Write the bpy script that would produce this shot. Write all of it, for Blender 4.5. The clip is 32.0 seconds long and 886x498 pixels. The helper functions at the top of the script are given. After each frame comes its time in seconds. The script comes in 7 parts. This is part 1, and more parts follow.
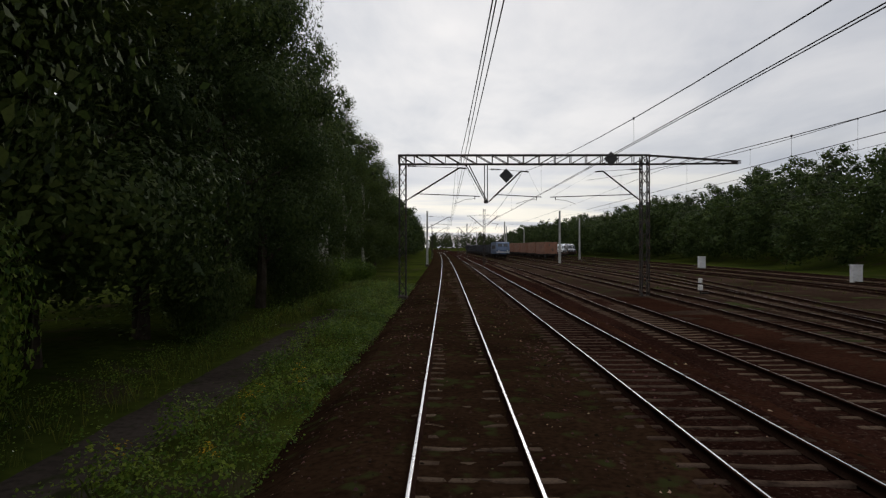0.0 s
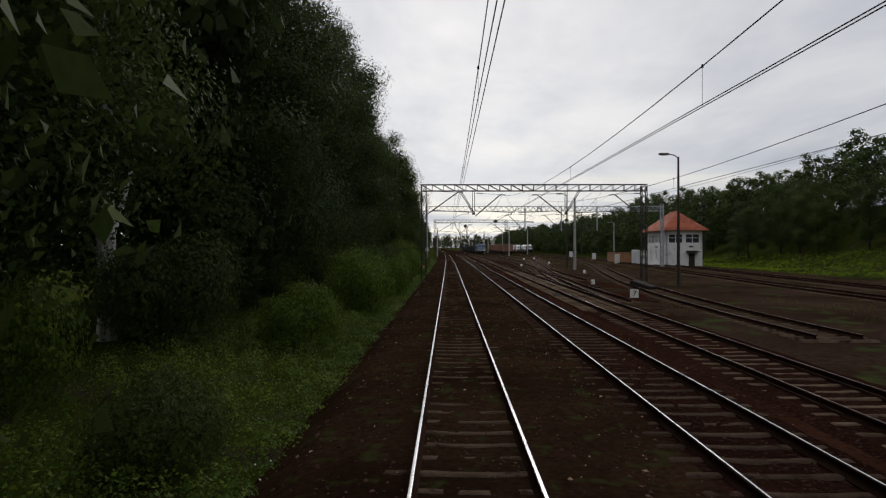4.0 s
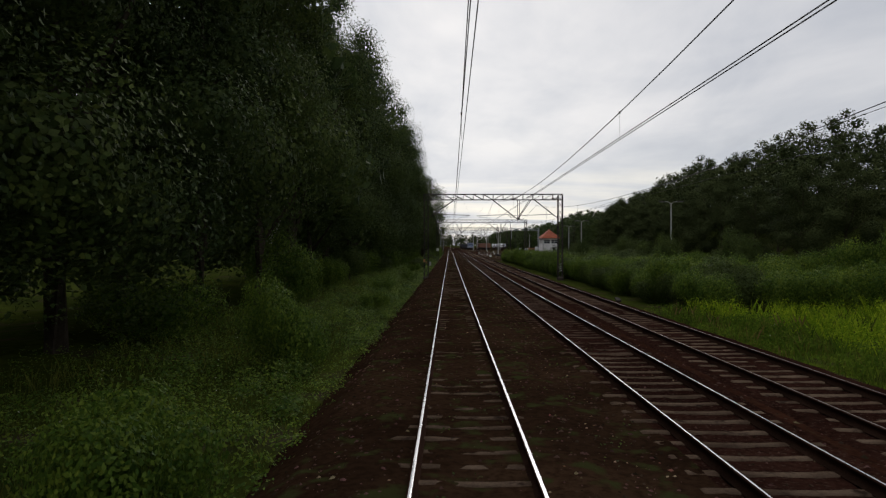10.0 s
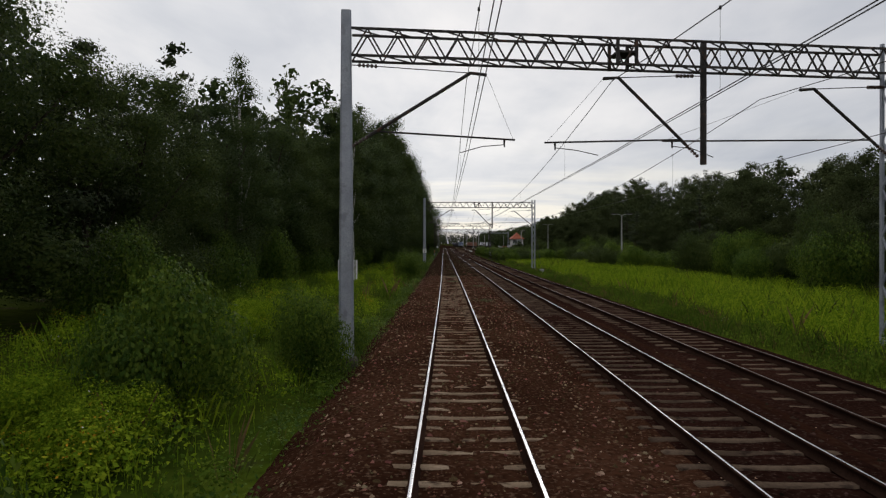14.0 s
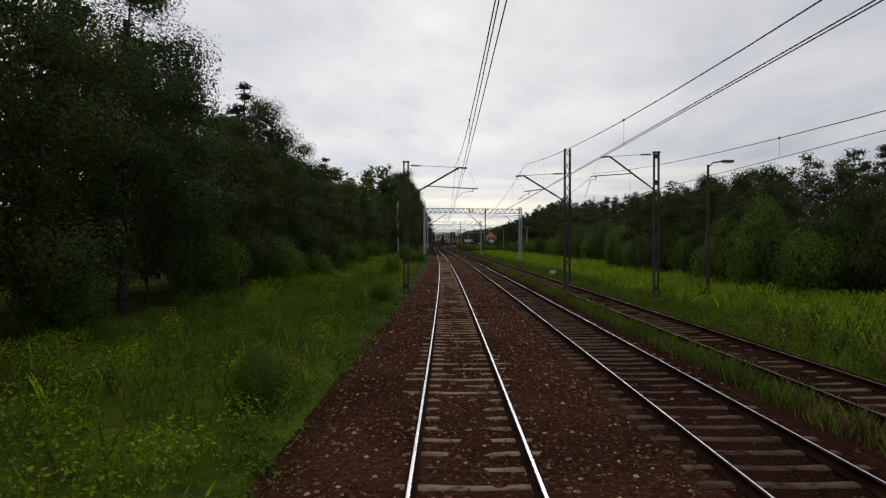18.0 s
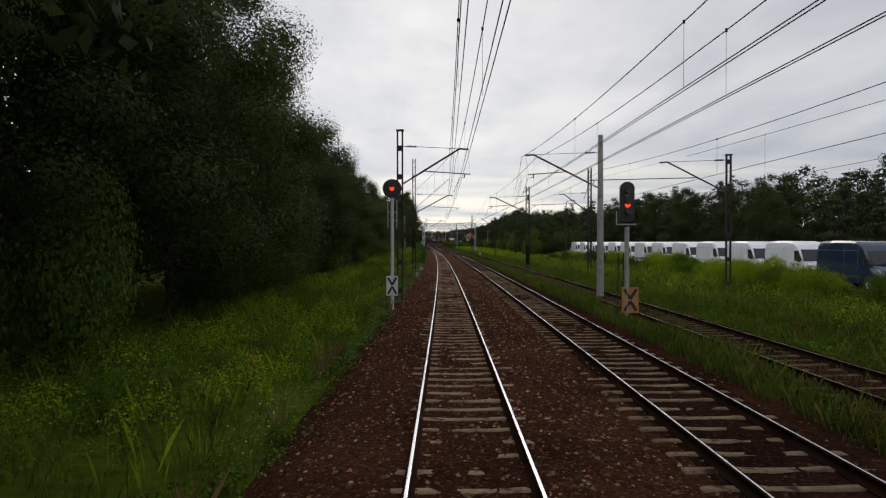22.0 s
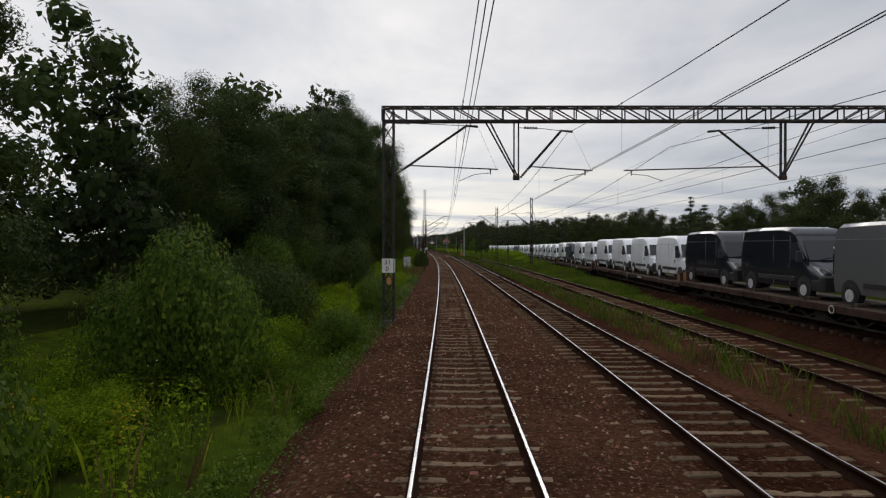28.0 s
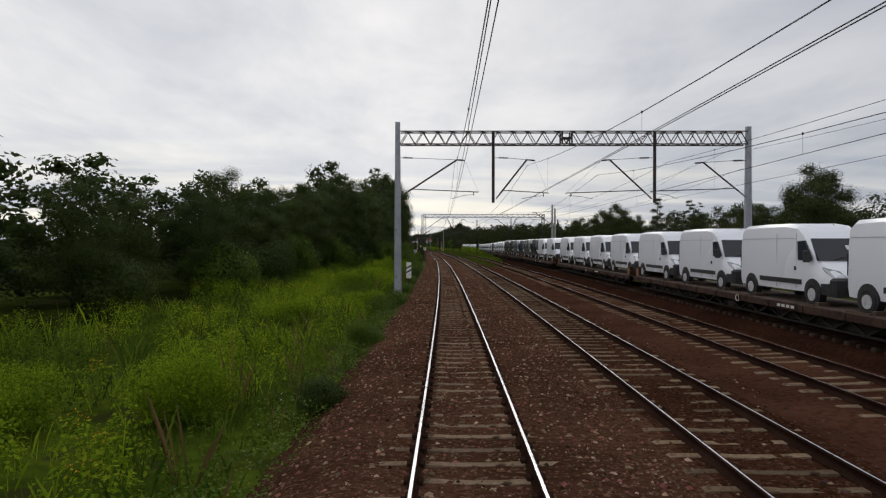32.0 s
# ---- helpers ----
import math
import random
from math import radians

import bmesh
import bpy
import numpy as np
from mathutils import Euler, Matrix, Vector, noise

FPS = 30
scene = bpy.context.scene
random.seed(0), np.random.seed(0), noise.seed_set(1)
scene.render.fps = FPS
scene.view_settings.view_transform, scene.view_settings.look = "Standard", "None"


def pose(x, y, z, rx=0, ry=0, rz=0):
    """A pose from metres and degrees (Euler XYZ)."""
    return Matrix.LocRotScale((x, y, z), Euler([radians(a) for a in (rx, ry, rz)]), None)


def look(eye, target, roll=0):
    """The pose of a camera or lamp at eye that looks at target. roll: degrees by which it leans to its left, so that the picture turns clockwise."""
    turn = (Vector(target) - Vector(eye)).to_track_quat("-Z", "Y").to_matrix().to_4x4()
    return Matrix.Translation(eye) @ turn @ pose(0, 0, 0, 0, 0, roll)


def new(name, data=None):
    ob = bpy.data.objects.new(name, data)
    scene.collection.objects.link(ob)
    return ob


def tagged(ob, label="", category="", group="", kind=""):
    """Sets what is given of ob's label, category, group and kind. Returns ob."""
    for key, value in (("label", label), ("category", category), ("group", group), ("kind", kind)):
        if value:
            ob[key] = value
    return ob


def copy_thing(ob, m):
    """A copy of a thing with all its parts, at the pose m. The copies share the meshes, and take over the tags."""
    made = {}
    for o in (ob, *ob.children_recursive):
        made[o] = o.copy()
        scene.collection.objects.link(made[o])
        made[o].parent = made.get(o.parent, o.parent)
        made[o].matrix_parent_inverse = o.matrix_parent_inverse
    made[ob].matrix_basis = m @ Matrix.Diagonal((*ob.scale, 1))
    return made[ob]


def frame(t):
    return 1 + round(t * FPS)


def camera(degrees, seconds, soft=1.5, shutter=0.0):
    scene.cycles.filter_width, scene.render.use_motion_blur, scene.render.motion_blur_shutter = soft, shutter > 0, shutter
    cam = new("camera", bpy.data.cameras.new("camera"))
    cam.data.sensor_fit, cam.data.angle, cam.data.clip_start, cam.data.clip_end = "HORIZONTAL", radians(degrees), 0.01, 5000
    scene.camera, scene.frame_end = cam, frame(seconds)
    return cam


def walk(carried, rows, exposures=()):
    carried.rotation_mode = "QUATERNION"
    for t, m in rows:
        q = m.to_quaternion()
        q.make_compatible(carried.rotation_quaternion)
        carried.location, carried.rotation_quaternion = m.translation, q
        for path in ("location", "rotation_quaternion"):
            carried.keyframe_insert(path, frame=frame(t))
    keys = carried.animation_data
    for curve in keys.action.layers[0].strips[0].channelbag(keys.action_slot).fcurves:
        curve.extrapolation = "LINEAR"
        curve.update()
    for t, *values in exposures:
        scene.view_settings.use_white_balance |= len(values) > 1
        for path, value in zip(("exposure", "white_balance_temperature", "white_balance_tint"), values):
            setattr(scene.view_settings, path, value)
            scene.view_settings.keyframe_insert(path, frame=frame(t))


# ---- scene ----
# ================= the line of the track =================
# Chainage runs along y; the camera backs away along falling y.
# Curvature of the centre line (1e-4 per metre) and of its level, at even stations.
BEND_Y = np.arange(-760, 800, 80.0)
BEND = [-3.71, -3.38, -3.14, -2.03, -2.08, -2.17, -1.45, 0.31, 0.10, -0.11, -0.77, -1.10, -0.86, -0.58, -0.39, -0.27, -0.19, -0.13, -0.10, -0.09]
CREST_Y = np.arange(-760, 800, 160.0)
CREST = [0.09, -0.10, 0.12, 0.29, 0.22, 0.05, -0.06, -0.02, -0.01, 0.0]
YG = np.arange(-1600, 2400, 4.0)


def integrate(nodes, values):
    inside = (YG > -800) & (YG < 800)
    c = np.where(inside, np.interp(YG, nodes, values), 0) * 1e-4
    slope = np.cumsum(c) * 4
    slope -= np.interp(-370, YG, slope)
    level = np.cumsum(slope) * 4
    return slope, level - np.interp(-370, YG, level)


HEAD, LINE_X = integrate(BEND_Y, BEND)
GRADE, LINE_Z = integrate(CREST_Y, CREST)


def P(lat, y, z=0.0):
    """World place at a lateral offset, chainage and height over rail level."""
    return Vector((np.interp(y, YG, LINE_X) + lat, y, np.interp(y, YG, LINE_Z) + z))


def at(lat, y, z=0.0, turn=0.0):
    """Pose of a thing set along the line."""
    return Matrix.Translation(P(lat, y, z)) @ Matrix.Rotation(-float(np.interp(y, YG, HEAD)) + radians(turn), 4, "Z")


# ================= camera and walk =================
cam = camera(69.5, 32.0, soft=1.25, shutter=0.0)
EYE_UP, EYE_SIDE = 2.734, -0.318
# seconds, distance gone, yaw and pitch against the track in thousandths
RIDE = [
    (0.0, -6.89, -6.8, -4.2), (0.5, 4.89, -7.4, -3.6), (1.0, 16.7, -6.5, -3.5), (1.5, 28.53, -7.6, -3.8),
    (2.0, 40.34, -9.4, -3.5), (2.5, 52.13, -9.2, -2.5), (3.0, 63.88, -8.7, -3.1), (3.5, 75.56, -9.1, -2.9),
    (4.5, 98.66, -8.6, -2.7), (5.5, 121.41, -8.1, -2.6), (6.0, 132.71, -9.4, -1.4), (6.5, 143.98, -10.2, -1.6),
    (7.0, 155.25, -10.9, -2.5), (7.5, 166.55, -10.9, -3.1), (8.0, 177.88, -10.7, -2.8), (8.5, 189.26, -10.7, -2.7),
    (9.0, 200.67, -10.6, -3.6), (9.5, 212.09, -9.3, -3.5), (10.0, 223.52, -9.4, -3.2), (10.5, 234.93, -9.3, -3.0),
    (11.0, 246.32, -10.7, -3.6), (11.5, 257.68, -12.4, -2.9), (12.0, 268.98, -12.3, -2.5), (12.5, 280.25, -11.5, -1.6),
    (13.0, 291.47, -11.1, -1.4), (13.5, 302.67, -10.9, -2.4), (14.0, 313.84, -10.1, -3.6), (14.5, 325.0, -9.2, -4.5),
    (15.5, 347.25, -9.4, -4.8), (17.0, 380.3, -9.7, -5.3), (17.5, 391.14, -9.4, -5.9), (18.0, 402.0, -8.6, -7.2),
    (18.5, 412.92, -7.5, -8.1), (19.0, 423.98, -7.7, -8.6), (20.0, 446.77, -8.4, -7.2), (20.5, 458.62, -7.7, -7.5),
    (21.0, 470.77, -6.5, -7.5), (21.5, 483.13, -6.2, -8.7), (22.0, 495.62, -5.6, -9.5), (22.5, 508.16, -5.0, -8.7),
    (23.0, 520.67, -5.9, -7.2), (23.5, 533.07, -5.8, -7.1), (24.0, 545.27, -6.3, -6.3), (24.5, 557.32, -6.9, -5.3),
    (25.0, 569.31, -7.1, -5.5), (25.5, 581.25, -8.9, -4.3), (26.5, 604.94, -9.9, -3.7), (27.5, 628.38, -11.0, -3.1),
    (28.0, 640.0, -11.1, -5.2), (28.5, 651.53, -10.1, -6.2), (29.0, 662.95, -9.2, -7.2), (29.5, 674.29, -8.9, -8.2),
    (30.0, 685.58, -10.2, -7.2), (30.5, 696.84, -9.7, -6.7), (31.0, 708.08, -10.9, -7.1), (31.5, 719.35, -12.7, -7.5),
    (32.0, 730.65, -12.2, -7.0),
]


def ride_pose(s, yaw, pitch):
    p = P(EYE_SIDE, -s, EYE_UP)
    a = float(np.interp(-s, YG, HEAD)) + yaw * 1e-3
    b = float(np.interp(-s, YG, GRADE)) + pitch * 1e-3
    d = Vector((math.sin(a) * math.cos(b), math.cos(a) * math.cos(b), math.sin(b)))
    return look(p, p + d * 50)


walk(cam, [(t, ride_pose(s, yaw, pitch)) for t, s, yaw, pitch in RIDE], exposures=[(0.0, 0.0, 6620, 11.3), (32.0, 0.0, 6620, 11.3)])

# ================= sky and sun =================
SUN_UP, SUN_ROUND = radians(38), radians(8)
world = bpy.data.worlds.new("overcast_sky")
scene.world = world
world.use_nodes = True
wn, wl = world.node_tree.nodes, world.node_tree.links
wn.clear()
w_out = wn.new("ShaderNodeOutputWorld")
w_bg = wn.new("ShaderNodeBackground")
w_sky = wn.new("ShaderNodeTexSky")
w_sky.sky_type, w_sky.sun_disc, w_sky.sun_elevation, w_sky.sun_rotation = "NISHITA", False, SUN_UP, SUN_ROUND
w_dim = wn.new("ShaderNodeMix")
w_dim.data_type, w_dim.blend_type = "RGBA", "MULTIPLY"
w_dim.inputs["Factor"].default_value = 1.0
w_dim.inputs["B"].default_value = (0.10, 0.10, 0.10, 1)
wl.new(w_sky.outputs[0], w_dim.inputs["A"])
w_tc = wn.new("ShaderNodeTexCoord")
w_sep = wn.new("ShaderNodeSeparateXYZ")
wl.new(w_tc.outputs["Generated"], w_sep.inputs[0])


def wmath(op, a, b=None, c=None):
    n = wn.new("ShaderNodeMath")
    n.operation = op
    for i, v in enumerate((a, b, c)):
        if v is None:
            continue
        if isinstance(v, (int, float)):
            n.inputs[i].default_value = v
        else:
            wl.new(v, n.inputs[i])
    return n.outputs[0]


up = wmath("ADD", wmath("MAXIMUM", w_sep.outputs[2], 0.0), 0.10)
w_flat = wn.new("ShaderNodeCombineXYZ")
wl.new(wmath("DIVIDE", w_sep.outputs[0], up), w_flat.inputs[0])
wl.new(wmath("DIVIDE", w_sep.outputs[1], up), w_flat.inputs[1])


def cloud(scale, detail, rough, lo, hi, stretch=(1, 1, 1)):
    m = wn.new("ShaderNodeMapping")
    m.inputs["Scale"].default_value = stretch
    wl.new(w_flat.outputs[0], m.inputs[0])
    n = wn.new("ShaderNodeTexNoise")
    n.inputs["Scale"].default_value, n.inputs["Detail"].default_value, n.inputs["Roughness"].default_value = scale, detail, rough
    n.inputs["Distortion"].default_value = 0.35
    wl.new(m.outputs[0], n.inputs["Vector"])
    r = wn.new("ShaderNodeMapRange")
    r.inputs["From Min"].default_value, r.inputs["From Max"].default_value = lo, hi
    wl.new(n.outputs["Fac"], r.inputs["Value"])
    return r.outputs[0]


def wramp(fac, stops):
    r = wn.new("ShaderNodeValToRGB")
    wl.new(fac, r.inputs[0])
    while len(r.color_ramp.elements) < len(stops):
        r.color_ramp.elements.new(0.5)
    for e, (p, c) in zip(r.color_ramp.elements, stops):
        e.position, e.color = p, (*c, 1)
    return r.outputs[0]


big = cloud(0.55, 5, 0.55, 0.32, 0.70, (1.0, 0.55, 1))
fine = cloud(2.1, 6, 0.6, 0.30, 0.72, (1.0, 0.45, 1))
cover = wmath("ADD", wmath("MULTIPLY", big, 0.7), wmath("MULTIPLY", fine, 0.3))
w_cloud = wramp(cover, [(0.0, (0.46, 0.49, 0.55)), (0.35, (0.66, 0.68, 0.71)), (0.62, (0.83, 0.83, 0.83)), (1.0, (0.95, 0.94, 0.92))])
# low in the sky the sheet of cloud breaks into blue-grey and cream bands
band = cloud(1.4, 4, 0.5, 0.38, 0.62, (0.35, 0.9, 1))
w_low = wramp(band, [(0.0, (0.42, 0.47, 0.56)), (0.5, (0.68, 0.70, 0.72)), (1.0, (1.0, 0.96, 0.84))])
w_band = wn.new("ShaderNodeMix")
w_band.data_type = "RGBA"
fade = wn.new("ShaderNodeMapRange")
fade.inputs["From Min"].default_value, fade.inputs["From Max"].default_value = 0.04, 0.17
fade.inputs["To Min"].default_value, fade.inputs["To Max"].default_value = 0.85, 0.0
wl.new(w_sep.outputs[2], fade.inputs["Value"])
wl.new(fade.outputs[0], w_band.inputs["Factor"])
wl.new(w_cloud, w_band.inputs["A"])
wl.new(w_low, w_band.inputs["B"])
w_mix = wn.new("ShaderNodeMix")
w_mix.data_type = "RGBA"
w_mix.inputs["Factor"].default_value = 0.93
wl.new(w_dim.outputs["Result"], w_mix.inputs["A"])
w_side = wn.new("ShaderNodeMix")
w_side.data_type, w_side.blend_type = "RGBA", "MULTIPLY"
w_side.inputs["B"].default_value = (0.66, 0.68, 0.72, 1)
side = wn.new("ShaderNodeMapRange")
side.inputs["From Min"].default_value, side.inputs["From Max"].default_value = 0.05, 0.62
wl.new(w_sep.outputs[0], side.inputs["Value"])
wl.new(side.outputs[0], w_side.inputs["Factor"])
wl.new(w_band.outputs["Result"], w_side.inputs["A"])
wl.new(w_side.outputs["Result"], w_mix.inputs["B"])
wl.new(w_mix.outputs["Result"], w_bg.inputs["Color"])
w_bg.inputs["Strength"].default_value = 1.06
wl.new(w_bg.outputs[0], w_out.inputs[0])

sun = new("sun", bpy.data.lights.new("sun", "SUN"))
sun.data.energy, sun.data.angle, sun.data.color = 0.5, radians(25), (1.0, 0.96, 0.9)
sun.matrix_world = look((60, 300, 260), (0, -100, 0))


# ================= materials =================
def paint(name, low, high, scale=3.0, rough=0.8, metal=0.0, bump=0.3, grain=40.0, spots=None, spot_scale=8.0, island=0.0, piece=0.0, fine_mix=0.35, spec=0.5, thin=0.0):
    """A surface with a broad and a fine variation, relief, and optional stains; island and piece vary it from leaf to leaf or piece to piece."""
    m = bpy.data.materials.new(name)
    m.use_nodes = True
    n, l = m.node_tree.nodes, m.node_tree.links
    b = n["Principled BSDF"]
    b.inputs["Roughness"].default_value, b.inputs["Metallic"].default_value = rough, metal
    b.inputs["Specular IOR Level"].default_value = spec
    tc = n.new("ShaderNodeTexCoord")

    def noise_at(s, detail=4.0):
        t = n.new("ShaderNodeTexNoise")
        t.inputs["Scale"].default_value, t.inputs["Detail"].default_value = s, detail
        l.new(tc.outputs["Object"], t.inputs["Vector"])
        return t.outputs["Fac"]

    def mix(a, c, f):
        x = n.new("ShaderNodeMix")
        x.data_type = "RGBA"
        for sock, v in ((x.inputs["Factor"], f), (x.inputs["A"], a), (x.inputs["B"], c)):
            if isinstance(v, (int, float)):
                sock.default_value = v
            elif isinstance(v, tuple):
                sock.default_value = (*v, 1)
            else:
                l.new(v, sock)
        return x.outputs["Result"]

    def span(v, lo, hi, a=0.0, c=1.0):
        r = n.new("ShaderNodeMapRange")
        r.inputs["From Min"].default_value, r.inputs["From Max"].default_value = lo, hi
        r.inputs["To Min"].default_value, r.inputs["To Max"].default_value = a, c
        l.new(v, r.inputs["Value"])
        return r.outputs[0]

    col = mix(low, high, span(noise_at(scale), 0.3, 0.7))
    g = noise_at(grain, 6.0)
    dark = tuple(c * 0.45 for c in low)
    col = mix(col, dark, span(g, 0.42, 0.68, 0.0, fine_mix))
    if spots:
        col = mix(col, spots, span(noise_at(spot_scale, 5.0), 0.56, 0.68))
    if island:
        geo = n.new("ShaderNodeNewGeometry")
        hsv = n.new("ShaderNodeHueSaturation")
        l.new(col, hsv.inputs["Color"])
        l.new(span(geo.outputs["Random Per Island"], 0, 1, 1 - island, 1 + island), hsv.inputs["Value"])
        l.new(span(geo.outputs["Random Per Island"], 0, 1, 0.5 + island * 0.06, 0.5 - island * 0.06), hsv.inputs["Hue"])
        col = hsv.outputs[0]
    if piece:
        info = n.new("ShaderNodeObjectInfo")
        hsv = n.new("ShaderNodeHueSaturation")
        l.new(col, hsv.inputs["Color"])
        l.new(span(info.outputs["Random"], 0, 1, 1 - piece, 1 + piece), hsv.inputs["Value"])
        col = hsv.outputs[0]
    l.new(col, b.inputs["Base Color"])
    if bump:
        bp = n.new("ShaderNodeBump")
        bp.inputs["Strength"].default_value, bp.inputs["Distance"].default_value = bump, 0.02
        l.new(g, bp.inputs["Height"])
        l.new(bp.outputs[0], b.inputs["Normal"])
    l.new(span(noise_at(scale * 2.3), 0.3, 0.7, max(rough - 0.12, 0.02), min(rough + 0.1, 1)), b.inputs["Roughness"])
    if thin:
        tr, both = n.new("ShaderNodeBsdfTranslucent"), n.new("ShaderNodeMixShader")
        l.new(col, tr.inputs["Color"])
        both.inputs[0].default_value = thin
        l.new(b.outputs[0], both.inputs[1])
        l.new(tr.outputs[0], both.inputs[2])
        l.new(both.outputs[0], n["Material Output"].inputs["Surface"])
    return m


M_BALLAST = paint("ballast_brown", (0.040, 0.0190, 0.0118), (0.090, 0.0435, 0.0265), 0.35, 0.95, bump=1.0, grain=9.0, spots=(0.135, 0.082, 0.054), spot_scale=16.0, fine_mix=0.65, spec=0.0)
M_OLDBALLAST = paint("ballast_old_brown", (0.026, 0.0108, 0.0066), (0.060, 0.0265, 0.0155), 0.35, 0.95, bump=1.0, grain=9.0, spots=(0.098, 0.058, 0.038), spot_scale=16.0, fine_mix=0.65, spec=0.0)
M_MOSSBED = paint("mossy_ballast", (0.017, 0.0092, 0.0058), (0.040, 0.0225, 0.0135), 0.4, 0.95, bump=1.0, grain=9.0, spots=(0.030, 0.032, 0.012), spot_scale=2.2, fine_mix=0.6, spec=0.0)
# oily stone, coloured darker still to stand for vignetting at the lower right
M_DARKBED = paint("oily_vignetted_ballast", (0.0140, 0.0060, 0.0046), (0.033, 0.0145, 0.0105), 0.3, 0.95, bump=1.0, grain=9.0, spots=(0.050, 0.030, 0.023), spot_scale=16.0, fine_mix=0.65, spec=0.0)
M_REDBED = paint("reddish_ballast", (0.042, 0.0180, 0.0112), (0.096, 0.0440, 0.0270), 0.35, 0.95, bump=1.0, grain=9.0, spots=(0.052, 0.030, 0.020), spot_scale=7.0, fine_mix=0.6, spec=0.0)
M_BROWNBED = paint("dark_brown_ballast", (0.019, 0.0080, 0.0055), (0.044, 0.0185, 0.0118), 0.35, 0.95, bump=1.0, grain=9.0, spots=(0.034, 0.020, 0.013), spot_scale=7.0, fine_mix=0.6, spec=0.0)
M_TANSTONE = paint("tan_ballast_stone", (0.120, 0.082, 0.048), (0.330, 0.250, 0.165), 2.5, 0.95, bump=0.4, island=0.60, spec=0.0)
M_PATH = paint("trodden_path_earth", (0.030, 0.024, 0.020), (0.062, 0.051, 0.044), 0.5, 1.0, bump=0.7, grain=7.0, spots=(0.024, 0.026, 0.012), spot_scale=2.0, fine_mix=0.5, spec=0.0)
M_DARKSTONE = paint("dark_ballast_stone", (0.022, 0.013, 0.010), (0.080, 0.050, 0.038), 0.6, 0.95, bump=0.4, island=0.75, spec=0.0)
M_STONE = paint("ballast_stone", (0.046, 0.022, 0.013), (0.185, 0.108, 0.066), 3.5, 0.95, bump=0.4, island=0.80, spec=0.0)
M_SLEEPER = paint("sleeper_concrete", (0.130, 0.090, 0.060), (0.265, 0.198, 0.138), 1.6, 0.92, bump=0.5, grain=22.0, spots=(0.040, 0.025, 0.018), spot_scale=4.0, piece=0.3, spec=0.0)
# dark partly to paint in vignetting at lower right; also laid under the wagons
M_SLEEPER_DARKENED = paint("darkened_sleeper_concrete", (0.033, 0.021, 0.016), (0.085, 0.058, 0.043), 1.6, 0.92, bump=0.5, grain=22.0, spots=(0.020, 0.013, 0.010), spot_scale=4.0, piece=0.35, spec=0.0)
M_SLEEPER_BROWN = paint("brown_sleeper_concrete", (0.105, 0.072, 0.047), (0.235, 0.175, 0.118), 1.6, 0.92, bump=0.5, grain=22.0, spots=(0.045, 0.028, 0.020), spot_scale=4.0, piece=0.35, spec=0.0)
M_SLEEPER_WORN = paint("worn_sleeper", (0.055, 0.037, 0.026), (0.130, 0.092, 0.066), 1.6, 0.92, bump=0.5, grain=22.0, spots=(0.026, 0.017, 0.013), spot_scale=4.0, piece=0.35, spec=0.0)
M_RAILTOP = paint("polished_rail_head", (0.50, 0.50, 0.52), (0.68, 0.68, 0.70), 0.5, 0.30, metal=1.0, bump=0.05, grain=60.0, fine_mix=0.15)
M_RUST = paint("rusty_rail_side", (0.022, 0.012, 0.009), (0.050, 0.027, 0.019), 1.2, 0.9, bump=0.4, grain=30.0, spec=0.0)
M_DULLTOP = paint("dull_rail_head", (0.13, 0.105, 0.095), (0.24, 0.215, 0.20), 0.8, 0.45, metal=1.0, bump=0.1, grain=40.0, fine_mix=0.3)
M_GROUND = paint("grassy_ground", (0.020, 0.028, 0.007), (0.052, 0.066, 0.011), 0.12, 1.0, bump=1.0, grain=3.0, spots=(0.045, 0.036, 0.022), spot_scale=0.5, fine_mix=0.5, spec=0.0)
M_DIRT = paint("yard_dirt", (0.024, 0.0145, 0.0105), (0.052, 0.033, 0.024), 0.2, 1.0, bump=0.8, grain=5.0, spots=(0.04, 0.050, 0.018), spot_scale=0.7, fine_mix=0.5, spec=0.0)
M_GRASS = paint("grass_blades", (0.050, 0.068, 0.014), (0.115, 0.130, 0.026), 0.20, 0.8, bump=0.0, island=0.45, spec=0.0, thin=0.42)
M_MEADOW = paint("tall_green_weeds", (0.128, 0.210, 0.012), (0.255, 0.355, 0.024), 0.25, 0.8, bump=0.0, island=0.38, spec=0.0, thin=0.42)
M_WEED = paint("deep_green_weeds", (0.052, 0.096, 0.012), (0.122, 0.185, 0.022), 0.30, 0.8, bump=0.0, island=0.32, spec=0.0, thin=0.42)
M_DRY = paint("dry_grass", (0.13, 0.085, 0.035), (0.22, 0.16, 0.07), 0.3, 0.9, bump=0.0, island=0.35, spec=0.0)
M_YELLOW = paint("yellow_flower_heads", (0.34, 0.20, 0.015), (0.55, 0.36, 0.03), 0.9, 0.8, bump=0.0, island=0.35, spec=0.0)
M_WHITEFLOWER = paint("white_flower_heads", (0.45, 0.46, 0.38), (0.62, 0.62, 0.55), 0.6, 0.8, bump=0.0, island=0.2, spec=0.0)
M_LEAF = paint("dark_broad_leaves", (0.030, 0.050, 0.016), (0.066, 0.096, 0.025), 0.35, 0.65, bump=0.0, island=0.32, spec=0.10, thin=0.35)
M_LEAF2 = paint("olive_broad_leaves", (0.038, 0.060, 0.016), (0.080, 0.110, 0.026), 0.35, 0.65, bump=0.0, island=0.32, spec=0.10, thin=0.35)
